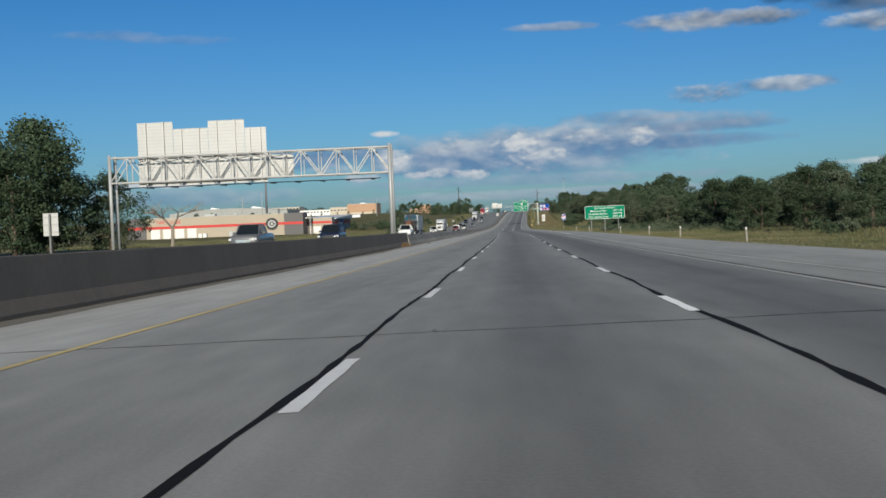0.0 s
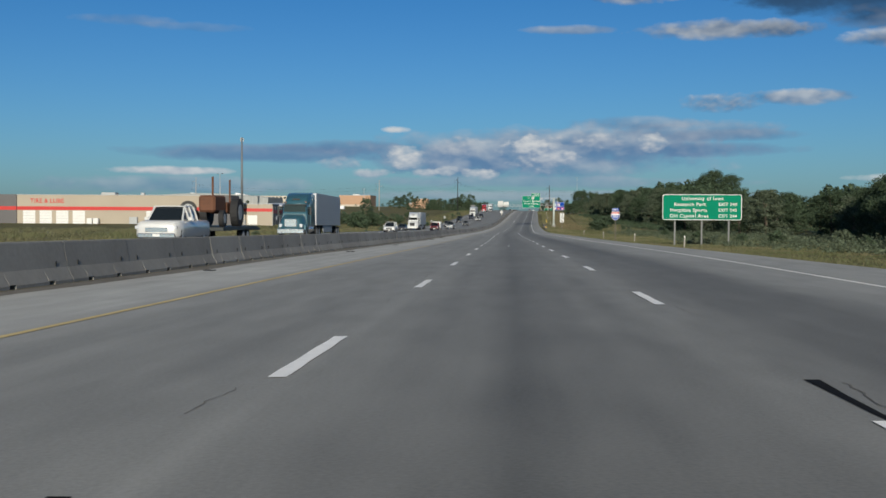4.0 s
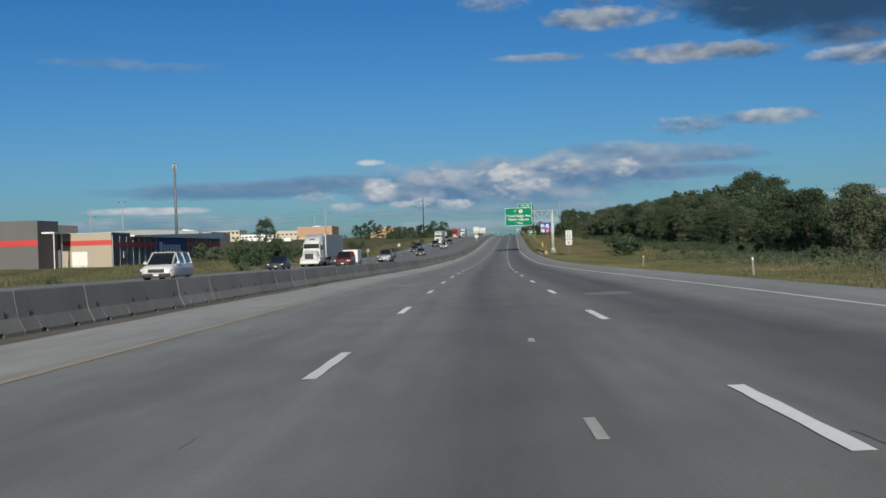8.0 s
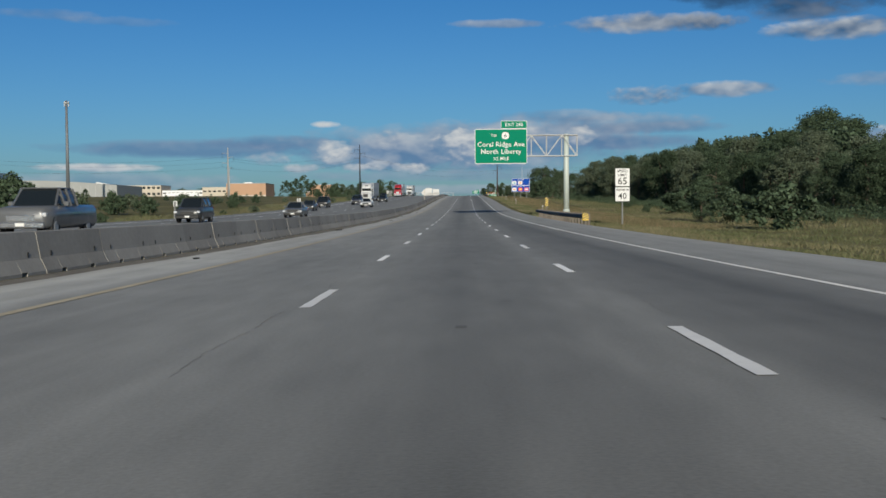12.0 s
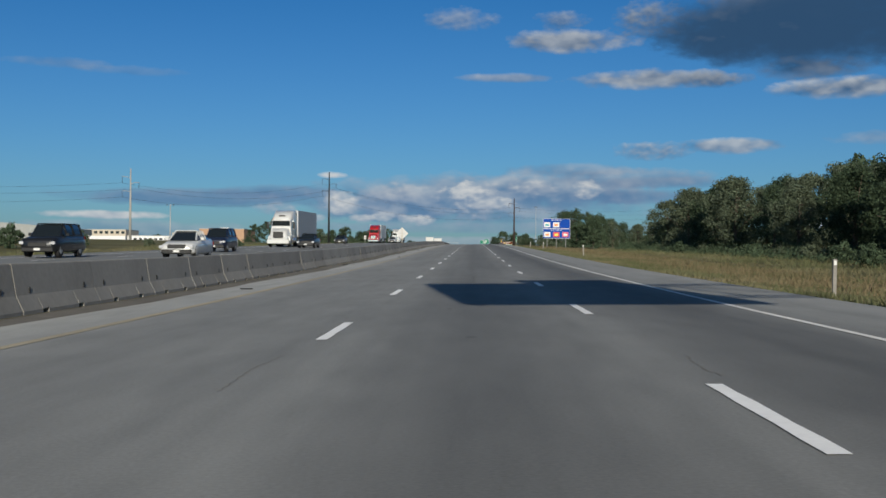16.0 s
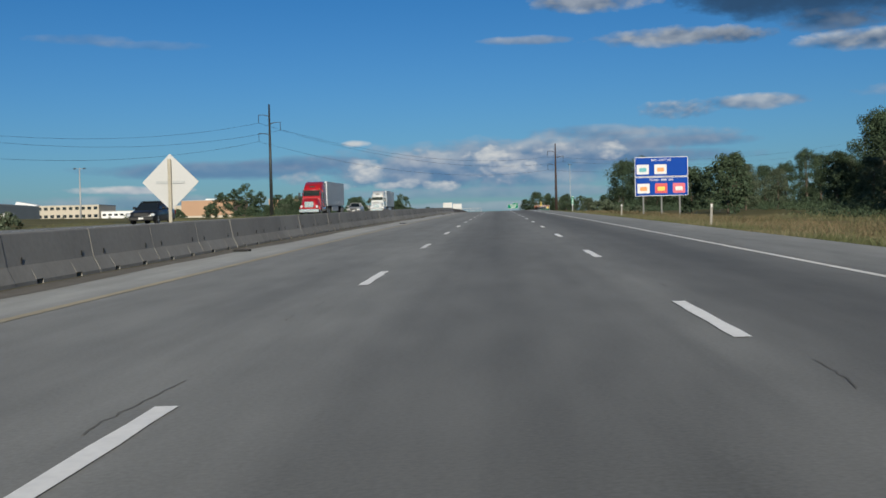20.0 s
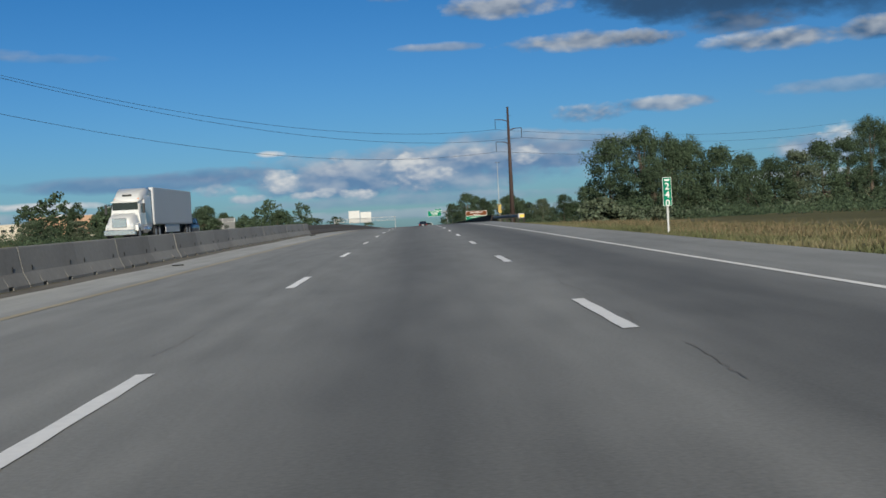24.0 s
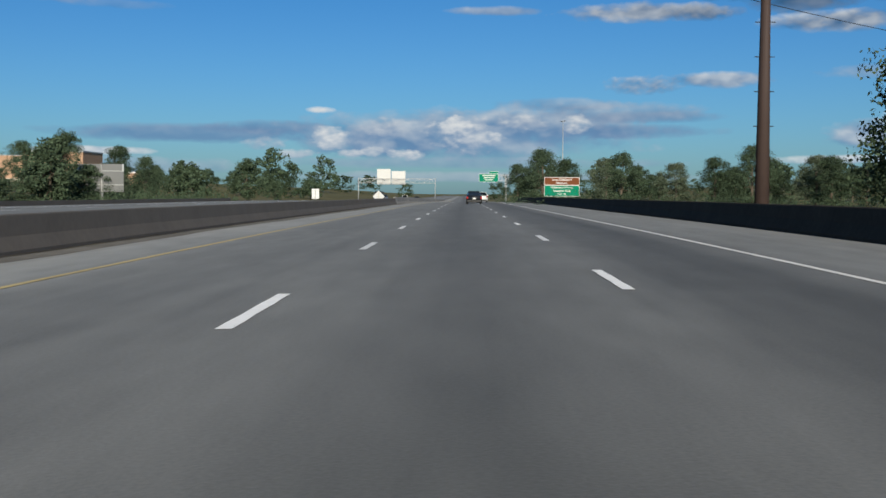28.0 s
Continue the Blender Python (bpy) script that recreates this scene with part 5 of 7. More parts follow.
part("utility_cabinet", box((-27.6, -1.1, -0.4), (-25.4, -0.2, 1.9), 0.05), STEEL, shop)
part("transformer_box", box((-38.9, -2.1, -0.4), (-37.5, -0.9, 1.5), 0.06), DOOR_WHITE, shop)
part("transformer_box", box((-37.2, -2.1, -0.4), (-35.8, -0.9, 1.5), 0.06), DOOR_WHITE, shop)


def ring(bm_, r0, r1, y0, y1, cx, cz, n=40):
    vs = []
    for k in range(n):
        a = k / n * math.tau
        ca, sa = math.cos(a), math.sin(a)
        vs.append([bm_.verts.new((cx + r * ca, yy, cz + r * sa)) for r, yy in ((r1, y1), (r1, y0), (r0, y0), (r0, y1))])
    for k in range(n):
        a, b = vs[k], vs[(k + 1) % n]
        for j in range(3):
            bm_.faces.new((a[j], b[j], b[j + 1], a[j + 1]))
    bmesh.ops.recalc_face_normals(bm_, faces=bm_.faces)


emb = bmesh.new()
ring(emb, 1.45, 2.3, -0.5, 0.0, -11.6 - 0.0, 4.25)
tyre_ob = part("tyre_emblem", emb, SIGN_BLACK, shop, "large black tyre emblem")
tyre_ob.location.y = -0.12
hub = part("emblem_hub", rod((-11.6, -0.45, 4.25), (-11.6, -0.1, 4.25), 1.5, sides=32), STEEL, tyre_ob)
for k in range(6):
    a = k / 6 * math.tau
    part("emblem_spoke", rod((-11.6 + 0.75 * math.cos(a), -0.52, 4.25 + 0.75 * math.sin(a)), (-11.6 + 0.75 * math.cos(a), -0.44, 4.25 + 0.75 * math.sin(a)), 0.33, sides=12), SIGN_BLACK, tyre_ob)
letters(shop, "TIRE & LUBE", 1.75, -50.6, 6.3, BAND_RED, -0.03)
part("rooftop_vent", box((-40, 12, 8.0), (-36, 15, 9.0), 0.05), STEEL, shop)
part("rooftop_vent", box((-28, 10, 8.0), (-27, 11, 8.9), 0.05), STEEL, shop)

WALL_PLUM = material("grey_panel_wall", (0.17, 0.155, 0.15), 0.8, var=0.08, fine=4, coarse=0.2)
wing = empty("store_wing", Matrix.Translation((-71.8, 434.5, GB - 0.5)) @ Euler((0, 0, radians(5.0))).to_matrix().to_4x4(), "tan and grey store wing with red band and white roof", "building")
part("link_wall", box((-9.5, -0.6, -0.8), (-9.0, -0.02, 6.3)), WALL_GREY, wing)
part("link_band", box((-9.0, -0.6, 4.1), (-8.94, -0.02, 5.0)), BAND_RED, wing)
for yy in (-9.0, -4.6):
    part("awning_post", rod((-7.6, yy, -0.8), (-7.6, yy, 6.3), 0.1, sides=8), DOOR_WHITE, wing)
part("link_roof", box((-9.5, -9.6, 6.3), (-7.3, -0.02, 6.55)), ROOF_WHITE, wing)
part("end_wall", box((-8.9, 0, -0.8), (0, 14, 6.2), 0.04), WALL_TAN, wing, "tan block wall")
part("end_band", box((-8.9, -0.08, 4.1), (0.0, 0.0, 5.0)), BAND_RED, wing)
part("overhead_door", box((-7.2, -0.1, -0.6), (-4.4, 0, 3.0), 0.03), DOOR_WHITE, wing)
part("gas_meter", box((-8.1, -0.5, -0.6), (-7.6, -0.1, 1.6), 0.05), STEEL, wing)
part("coping", box((-9.0, -0.1, 6.2), (0.05, 14, 6.38)), STEEL, wing)
part("side_wall", box((-14, 14.02, -0.8), (-0.3, 122, 5.7), 0.04), WALL_PLUM, wing, "grey ribbed wall")
part("side_panel", box((0.0, 0.5, -0.8), (0.06, 13.5, 6.1)), WALL_PLUM, wing)
for k in range(24):
    y0 = 0.4 + k * 5.2
    if not 37 < y0 < 70:
        part("pilaster", box((-0.3, y0, -0.6), (0.1, y0 + 0.26, 5.7)), STEEL, wing)
for y0, y1 in ((0.8, 13.6), (14.3, 37.6), (70.4, 121)):
    part("side_band", box((-0.3, y0, 3.6), (0.1, y1, 4.6)), BAND_RED, wing)
part("mural", box((-0.3, 38, -0.1), (-0.08, 70, 5.6), 0.02), WALL_BLUE, wing, "blue painted mural with pale lettering shapes")
mx = 40.5
for w, h in ((3.4, 3.4), (2.2, 2.2), (2.2, 2.2), (2.2, 2.2), (2.2, 2.2), (2.2, 2.2), (2.2, 2.2)):
    part("mural_bar", box((-0.08, mx, 3.0 - h / 2), (-0.02, mx + w, 3.0 + h / 2), 0.02), SIGN_WHITE, wing)
    mx += w + 1.0
roof_bm = box((-15.5, 14, 5.7), (0.9, 123.5, 5.95), 0.0)
for vert in roof_bm.verts:
    if vert.co.z > 5.8 and vert.co.y > 100:
        vert.co.z += 1.5
part("roof", roof_bm, ROOF_WHITE, wing, "white wedge of membrane roof")
for k in range(4):
    part("wall_notice", box((0.06, 8 + k * 27.0, 1.6), (0.12, 9.4 + k * 27.0, 2.9)), SIGN_WHITE, wing)


def plain_block(name, x0, x1, y0, y1, z0, z1, mat, label, roof=None, windows=0, rows=1, win_h=1.3):
    o = empty(name, Matrix.Translation(((x0 + x1) / 2, y0, z0)), label, "building", "distant commercial buildings")
    w, d, h = x1 - x0, y1 - y0, z1 - z0
    part("wall", box((-w / 2, 0, -3), (w / 2, d, h), 0.05), mat, o)
    part("parapet", box((-w / 2 - 0.15, -0.15, h), (w / 2 + 0.15, d, h + 0.35), 0.04), roof or STEEL, o)
    for r in range(rows):
        for k in range(windows):
            xx = -w / 2 + (k + 0.5) * w / windows
            zz = h * (r + 0.62) / rows - win_h / 2
            part("window", box((xx - w / windows * 0.3, -0.08, zz), (xx + w / windows * 0.3, 0.02, zz + win_h)), WINDOW_DARK, o)
    return o


hall = plain_block("brick_hall", -200, -166, 1324, 1370, 5.5, 17.2, BRICK_ORANGE, "large windowless orange brick hall with a pale base and flat roof")
part("base_course", box((-17.2, -0.2, -3), (17.2, 0.0, 1.9), 0.03), WALL_CREAM, hall, "pale base course")
part("roof_monitor", prism([(-4, 11.9), (5, 11.9), (3, 13.0), (-2.5, 13.0)], 8, 14), ROOF_WHITE, hall, "low white roof monitor")
plain_block("brick_annex", -222, -201, 1330, 1370, 5.5, 14.2, WALL_CREAM, "cream annex beside the brick hall", windows=5)
plain_block("office_block", -330, -262, 1345, 1380, 6.0, 16.5, WALL_CREAM, "cream office block with two rows of dark windows", windows=16, rows=2, win_h=2.0)
plain_block("office_block", -380, -345, 1320, 1360, 6.0, 17.5, WALL_CREAM, "cream office block with two rows of dark windows", windows=8, rows=2, win_h=2.0)
plain_block("long_store", -262, -222, 1350, 1390, 6.0, 12.0, ROOF_WHITE, "long low white store at the hill's foot", windows=10)
for x, w in ((-315, 16), (-365, 18)):
    o = empty("wedge_roof", Matrix.Translation((x, 1352, 17.0)), "white wedge-shaped roof monitor on an office block", "roof monitor", "roof monitors")
    part("wedge", prism([(-w / 2, 0), (w / 2, 0), (w / 2, 0.6), (-w / 2 + 2, 3.0)], 0, 8), ROOF_WHITE, o)
# big metal shed with a low arched roof
shed = empty("metal_shed", Matrix.Translation((-224, 1090, 1.2)), "large grey metal-sided shed with a low arched roof", "building")
arch = [(-118, -3), (0, -3), (0, 10.6)] + [(-118 * k / 12, 10.6 + 3.4 * math.sin(math.pi * k / 12)) for k in range(1, 12)] + [(-118, 10.6)]
part("shell", prism(arch, 0, 60), METAL_SIDING, shed)
for k in range(24):
    part("siding_seam", box((-117 + k * 4.9, -0.12, 0), (-116.8 + k * 4.9, 0, 10.4)), STEEL, shed)
trailer = empty("parked_trailer", Matrix.Translation((-130, 880, at_ground(-130, 880))), "white box trailer parked on the grass", "trailer")
part("box_body", box((-7, 0, 1.1), (7, 2.5, 3.9), 0.05), ROOF_WHITE, trailer)
for x in (4.5, 5.7):
    part("wheel", rod((x, 0.0, 0.5), (x, 2.5, 0.5), 0.5, sides=14), TYRE, trailer)
part("landing_leg", box((-4.2, 1.0, -0.2), (-3.9, 1.3, 1.1)), DARK_STEEL, trailer)
plain_block("red_store", -112, -92, 1180, 1200, 4.0, 7.6, BRICK_ORANGE, "low orange and white store behind the trees", ROOF_WHITE)
plain_block("orange_house", -98, -84, 1095, 1110, 3.0, 11.0, BRICK_ORANGE, "orange brick house seen between the trees")


# ---------------------------------------------------------------- vegetation
def leaf_cloud(rng, centres, radii, per, size, flat_=0.75, shell=0.78):
    """Leaf quads scattered round clump centres: vertices and faces."""
    n = len(centres) * per
    c = np.repeat(np.asarray(centres), per, 0)
    r = np.repeat(np.asarray(radii), per)[:, None]
    d = rng.normal(size=(n, 3))
    d /= np.linalg.norm(d, axis=1)[:, None]
    pos = c + d * r * np.where(rng.uniform(0, 1, (n, 1)) < shell, rng.normal(0.9, 0.13, (n, 1)), rng.uniform(0.2, 0.9 + 0.5 * (0.78 - shell), (n, 1))) * np.array([1, 1, flat_])
    u = rng.normal(size=(n, 3)) + d * 0.2
    u -= d * (u * d).sum(1)[:, None] * 0.6
    u /= np.linalg.norm(u, axis=1)[:, None]
    w = np.cross(u, d + rng.normal(size=(n, 3)) * 0.5)
    w /= np.linalg.norm(w, axis=1)[:, None]
    s = size * rng.uniform(0.6, 1.35, (n, 1))
    v = np.stack([pos - u * s, pos - w * s * 0.55, pos + u * s, pos + w * s * 0.55], 1).reshape(-1, 3)
    return v, np.arange(n * 4).reshape(-1, 4)


def leaf_mesh(name, v, f, mat):
    me = bpy.data.meshes.new(name)
    me.vertices.add(len(v))
    me.vertices.foreach_set("co", v.astype(np.float32).ravel())
    me.loops.add(f.size)
    me.loops.foreach_set("vertex_index", f.astype(np.int32).ravel())
    me.polygons.add(len(f))
    me.polygons.foreach_set("loop_start", np.arange(0, f.size, f.shape[1], dtype=np.int32))
    me.polygons.foreach_set("loop_total", np.full(len(f), f.shape[1], np.int32))
    me.update(calc_edges=True)
    me.materials.append(mat)
    return me


def tree(seed, h, rad, low, clumps, per, leaf, mat, label, lean=0.0, airy=0.0, limbs=7, kind_name="tree"):
    """A tree of height h: tapered trunk, limbs, and a crown of leaf clumps between low * h and h."""
    rng = np.random.default_rng(seed)
    o = empty(kind_name, Matrix(), label, kind_name, "roadside %ss" % kind_name)
    bm_ = bmesh.new()
    top = Vector((lean, 0, h * 0.72))
    add_rod(bm_, (0, 0, -0.6), top * 0.5, 0.026 * h, 0.018 * h, 9)
    add_rod(bm_, top * 0.5, top, 0.018 * h, 0.006 * h, 7)
    part("trunk", bm_, BARK, o, smooth=True)
    cs, rs = [], []
    for k in range(clumps):
        a = rng.uniform(0, math.tau)
        q = rng.uniform(0, 1) ** 0.8
        z = low + (1 - low) * q
        env = math.sin(math.pi * min(1.0, 0.16 + 0.80 * (z - low) / (1 - low + 1e-6))) ** 0.6
        env *= 0.8 + 0.35 * math.sin(2 * a + seed) * math.cos(3 * a + 5 * z + seed)
        rr = rad * env * rng.uniform(0.0, 1.0) ** (0.42 - 0.1 * airy)
        cs.append((rr * math.cos(a) + lean * z, rr * math.sin(a), h * z * rng.uniform(0.94, 1.02)))
        rs.append(rad * rng.uniform(0.17, 0.30) * (1 - 0.1 * airy))
    bm_ = bmesh.new()
    for k in range(limbs):
        c = Vector(cs[k])
        s = top * rng.uniform(0.3, 0.85)
        mid = s.lerp(c, 0.5) + Vector((0, 0, h * 0.03))
        add_rod(bm_, s, mid, 0.008 * h, 0.005 * h, 5)
        add_rod(bm_, mid, c, 0.005 * h, 0.002 * h, 5)
    part("branch", bm_, BARK, o)
    v, f = leaf_cloud(rng, cs, rs, per, leaf, 0.85 if airy else 0.75, 0.78 - 0.5 * airy)
    cr = new("crown", leaf_mesh("crown", v, f, mat))
    cr.parent = o
    return o


KINDS = {
    "wood": tree(1, 13, 5.4, 0.09, 120, 110, 0.155, LEAF, "broad dark green tree at the edge of the wood"),
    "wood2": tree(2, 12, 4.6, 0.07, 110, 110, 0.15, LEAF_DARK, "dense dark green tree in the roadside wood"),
    "tall": tree(3, 15, 5.0, 0.12, 120, 110, 0.16, LEAF, "tall green tree rising over the wood"),
    "silver": tree(4, 11, 4.2, 0.08, 105, 110, 0.145, LEAF_GREY, "greyish green tree at the wood's edge"),
    "round": tree(5, 6, 2.9, 0.06, 70, 80, 0.14, LEAF, "small round green tree in the grass"),
    "airy": tree(6, 14, 4.6, 0.24, 120, 160, 0.105, LEAF, "open-crowned cottonwood with gaps in its foliage", 0.6, 0.8, 12),
    "airy2": tree(7, 12, 3.5, 0.12, 110, 150, 0.105, LEAF, "slender cottonwood with an open crown", -0.4, 0.8, 11),
    "shrub": tree(8, 3.0, 2.2, 0.02, 45, 55, 0.15, LEAF, "low green shrub in the rough grass", 0, 0, 4, "shrub"),
    "shrub2": tree(9, 2.4, 2.0, 0.02, 40, 55, 0.14, LEAF_GREY, "low grey-green shrub in the rough grass", 0, 0, 4, "shrub"),
}
used = set()
veg_rng = random.Random(21)


FAR = {"far": [], "far2": []}


def plant(kind, x, y, h, z=None, wide=1.0):
    if kind in FAR:
        FAR[kind].append((x, y, at_ground(x, y), h, wide, veg_rng.uniform(0, 6.28)))
        return None
    src = KINDS[kind]
    base = {"wood": 13, "wood2": 12, "tall": 15, "silver": 11, "round": 6, "airy": 14, "airy2": 12, "shrub": 3.0, "shrub2": 2.4}[kind]
    s = h / base
    g = at_ground(x, y) if z is None else z
    m = Matrix.Translation((x, y, g - 0.05)) @ Euler((0, 0, veg_rng.uniform(0, 6.28))).to_matrix().to_4x4() @ Matrix.Diagonal((s * wide, s * wide * veg_rng.uniform(0.9, 1.1), s, 1))
    if kind in used:
        o = copy_thing(src, m)
        o.matrix_basis = m
    else:
        used.add(kind)
        src.matrix_basis = m
        o = src
    return o


# wood along the right side
y = 70.0
while y < 400:
    plant(veg_rng.choice(("wood", "wood2", "silver", "tall")), 44 + veg_rng.uniform(-4, 9) + 6 * math.sin(y / 37), y, veg_rng.uniform(6.0, 9.0), None, 1.35)
    plant(veg_rng.choice(("far", "far2")), 62 + veg_rng.uniform(0, 16), y + 3, veg_rng.uniform(8.5, 11.5), None, 1.2)
    y += veg_rng.uniform(4.6, 7.6)
plant("wood2", 33.9, 123, 7.2, None, 1.3)
plant("wood", 38.0, 112, 6.6, None, 1.3)
plant("tall", 41.5, 118, 7.6, None, 1.2)
wood_edge = lambda v: float(np.interp(v, (400, 470, 560, 640, 716), (54, 48, 44, 41, 38)))
tops = lambda v: float(np.interp(v, (400, 440, 530, 620, 700), (8.5, 9.0, 12.0, 16.0, 15.0)))
while y < 690:
    edge = wood_edge(y)
    plant(veg_rng.choice(("wood", "silver", "wood2", "tall", "silver")), edge + veg_rng.uniform(-3, 5), y, min(tops(y) * veg_rng.uniform(0.68, 0.9), 10.6 * veg_rng.uniform(0.8, 1.05)), None, 1.15)
    plant(veg_rng.choice(("wood", "silver", "tall", "wood")), edge + 12 + veg_rng.uniform(-3, 6), y + 4, min(tops(y), 12.6) * veg_rng.uniform(0.85, 1.04), None, 1.1)
    plant("far2", edge + 28 + veg_rng.uniform(-4, 8), y, tops(y) * veg_rng.uniform(0.9, 1.08))
    y += veg_rng.uniform(7.0, 10.0)
for x, yy, h in ((84.6, 619, 20.5), (78.5, 612, 18.0), (91.5, 624, 18.6)):
    plant("tall", x, yy, h, None, 1.3)
plant("wood", 69.1, 491, 11.5, None, 1.25)
plant("shrub", 29.6, 512, 3.4, None, 1.5)
for x, yy, h, k in ((47, 700, 10.5, "wood"), (49, 714, 11.5, "wood2"), (51, 730, 12.2, "wood2"), (53.5, 751, 13.0, "tall"), (58, 763, 12.0, "wood2"), (56, 780, 8.6, "wood2"), (66, 760, 14.5, "tall"), (64, 776, 11.5, "wood"), (72, 790, 12.5, "wood2"), (61, 792, 8.0, "silver"), (45, 722, 5.5, "silver"), (50, 745, 6.5, "silver")):
    plant(k, x, yy, h, None, 1.1)
plant("wood2", 38.5, 702, 6.2, None, 1.1)
plant("round", 24.5, 735, 5.6)
plant("round", 27.5, 728, 6.8)
plant("airy2", 30.5, 738, 7.4)
plant("silver", 35.0, 752, 6.4)
plant("silver", 44.0, 770, 6.0)
plant("round", 50.0, 760, 5.2)
plant("wood2", 60.0, 780, 7.0)
for x, yy, h, k in ((41.0, 902, 17.8, "airy"), (45.6, 905, 16.8, "airy"), (41.6, 899, 12.0, "airy2"), (49.2, 908, 16.4, "airy2"), (48, 906, 14.5, "wood"), (54, 905, 14.0, "wood"), (60, 908, 13.0, "tall"), (66, 912, 12.0, "wood2"),
                    (73, 920, 13.0, "silver"), (80, 926, 14.0, "wood"), (88, 935, 15.0, "airy2"), (97, 944, 18.5, "airy"), (103, 950, 17.0, "airy2"), (112, 952, 16, "wood"), (37.8, 917, 17.0, "wood")):
    plant(k, x, yy, h)
for x, yy, h in ((35, 1233, 16), (30, 1205, 11), (41, 1240, 14), (48.9, 1190, 13), (54, 1196, 11), (62, 1210, 10), (26, 1170, 9), (22, 1150, 7), (70, 1205, 9)):
    plant(veg_rng.choice(("far2", "far")), x, yy, h, None, 1.1)
for k in range(46):
    x = 60 + k * 5.4 + veg_rng.uniform(-4, 4)
    plant(veg_rng.choice(("far", "far2", "far2")), x, 1180 + veg_rng.uniform(-70, 200), veg_rng.uniform(5.5, 10), None, 1.2)
plant("far", 105, 1420, 12.0)
for x, yy, h, k in ((19.0, 1044, 10.2, "wood"), (24.0, 1050, 9.0, "wood2"), (14.6, 1048, 7.6, "wood2"), (28.0, 1006, 8.2, "wood"), (29.5, 1034, 8.6, "silver"), (31, 1010, 6.6, "wood2"), (36, 1004, 6.8, "silver"), (41, 1000, 7.4, "wood2"), (46.5, 1000, 8.9, "wood"),
                    (51, 1008, 7.6, "wood2"), (56, 1000, 7.6, "silver"), (60.5, 1010, 7.0, "wood"), (65, 1004, 6.6, "wood2"), (70, 1010, 6.6, "wood")):
    plant(k, x, yy, h, None, 1.1)
# shrubs in the right verge
for k in range(46):
    yy = 60 + k * 14 + veg_rng.uniform(-5, 5)
    plant(veg_rng.choice(("shrub", "shrub2")), 28 + veg_rng.uniform(-2, 9), yy, veg_rng.uniform(0.9, 1.9))
plant("shrub", 21.5, 436, 3.2, None, 1.3)
plant("shrub", 24.0, 460, 3.0, None, 1.3)
plant("round", 23.0, 470, 4.4)
# left side
for x, yy, h in ((-50, 112, 14.2), (-46.5, 106, 11.5), (-55, 108, 13.5), (-44.5, 118, 9.0), (-59, 115, 12), (-48, 101, 10.5)):
    plant("wood2" if h < 13 else "wood", x, yy, h, None, 1.15)
plant("airy2", -46.8, 449, 8.6)
for x, yy, h in ((-45, 423, 4.2), (-46.5, 440, 3.6), (-44, 455, 3.4), (-48, 470, 4.5), (-42.5, 418, 2.6), (-47, 430, 4.0)):
    plant("shrub", x, yy, h)
for k in range(30):
    yy = 480 + k * 5.2 + veg_rng.uniform(-4, 4)
    plant(veg_rng.choice(("shrub", "shrub", "shrub2")), -40 - veg_rng.uniform(0, 34), yy, veg_rng.uniform(1.4, 3.2) * (1.2 - k / 50))
for k in range(20):
    plant(veg_rng.choice(("shrub", "shrub2")), -29 - veg_rng.uniform(0, 4), 250 + k * 22 + veg_rng.uniform(-9, 9), veg_rng.uniform(0.7, 1.4))
for x, yy, h in ((-92, 1018, 13), (-97, 1022, 11), (-86, 1015, 10), (-80, 1020, 9), (-74, 1012, 8.5), (-60.6, 1234, 16), (-66, 1240, 13), (-60, 1387, 18), (-54, 1225, 11), (-104, 1030, 10)):
    plant("far2" if h > 12 else "far", x, yy, h)
for x, yy, h, k in ((-55.3, 1000, 9.8, "airy2"), (-58, 1003, 9.0, "airy2"), (-62, 1000, 7.8, "wood"), (-50, 1008, 8.0, "wood2"), (-66, 985, 8.0, "silver"), (-47, 1012, 6.5, "wood")):
    plant(k, x, yy, h)
for k in range(40):
    plant(veg_rng.choice(("far", "far2", "round", "shrub")), -33 - veg_rng.uniform(0, 40) - (8 if k % 3 else 0), 838 + k * 8.5, veg_rng.uniform(2.6, 4.6) if k < 14 else veg_rng.uniform(4.0, 8.0))
for k in range(34):
    plant(veg_rng.choice(("wood", "silver", "airy2", "round")), -42 - veg_rng.uniform(0, 13), 862 + k * 4.2 + veg_rng.uniform(-2, 2), veg_rng.uniform(3.0, 4.9), None, 1.5)
for k in range(26):
    plant(veg_rng.choice(("wood2", "silver", "wood", "airy2")), 52 + k * 2.6 + veg_rng.uniform(-5, 5), 985 + veg_rng.uniform(0, 120), veg_rng.uniform(5.0, 8.5), None, 1.2)
for k in range(18):
    plant("far2", -120 - k * 15, 1305 + veg_rng.uniform(-20, 8), veg_rng.uniform(3, 5.5))
for k in range(6):
    plant("far", -330 + k * 19, 1070 + veg_rng.uniform(-10, 10), veg_rng.uniform(6, 9))
for k in range(30):
    plant(veg_rng.choice(("shrub", "shrub2", "round")), 27 + k * 2.8 + veg_rng.uniform(-2, 2), 868 + k * 2.6 + veg_rng.uniform(-4, 4), veg_rng.uniform(2.5, 4.5), None, 1.2)
# distant tree lines
for k in range(60):
    x = -420 + k * 15 + veg_rng.uniform(-6, 6)
    if -14 < x < 28:
        continue
    plant(veg_rng.choice(("far", "far2")), x, 1540 + veg_rng.uniform(-50, 60), veg_rng.uniform(7, 13), None, 1.5)

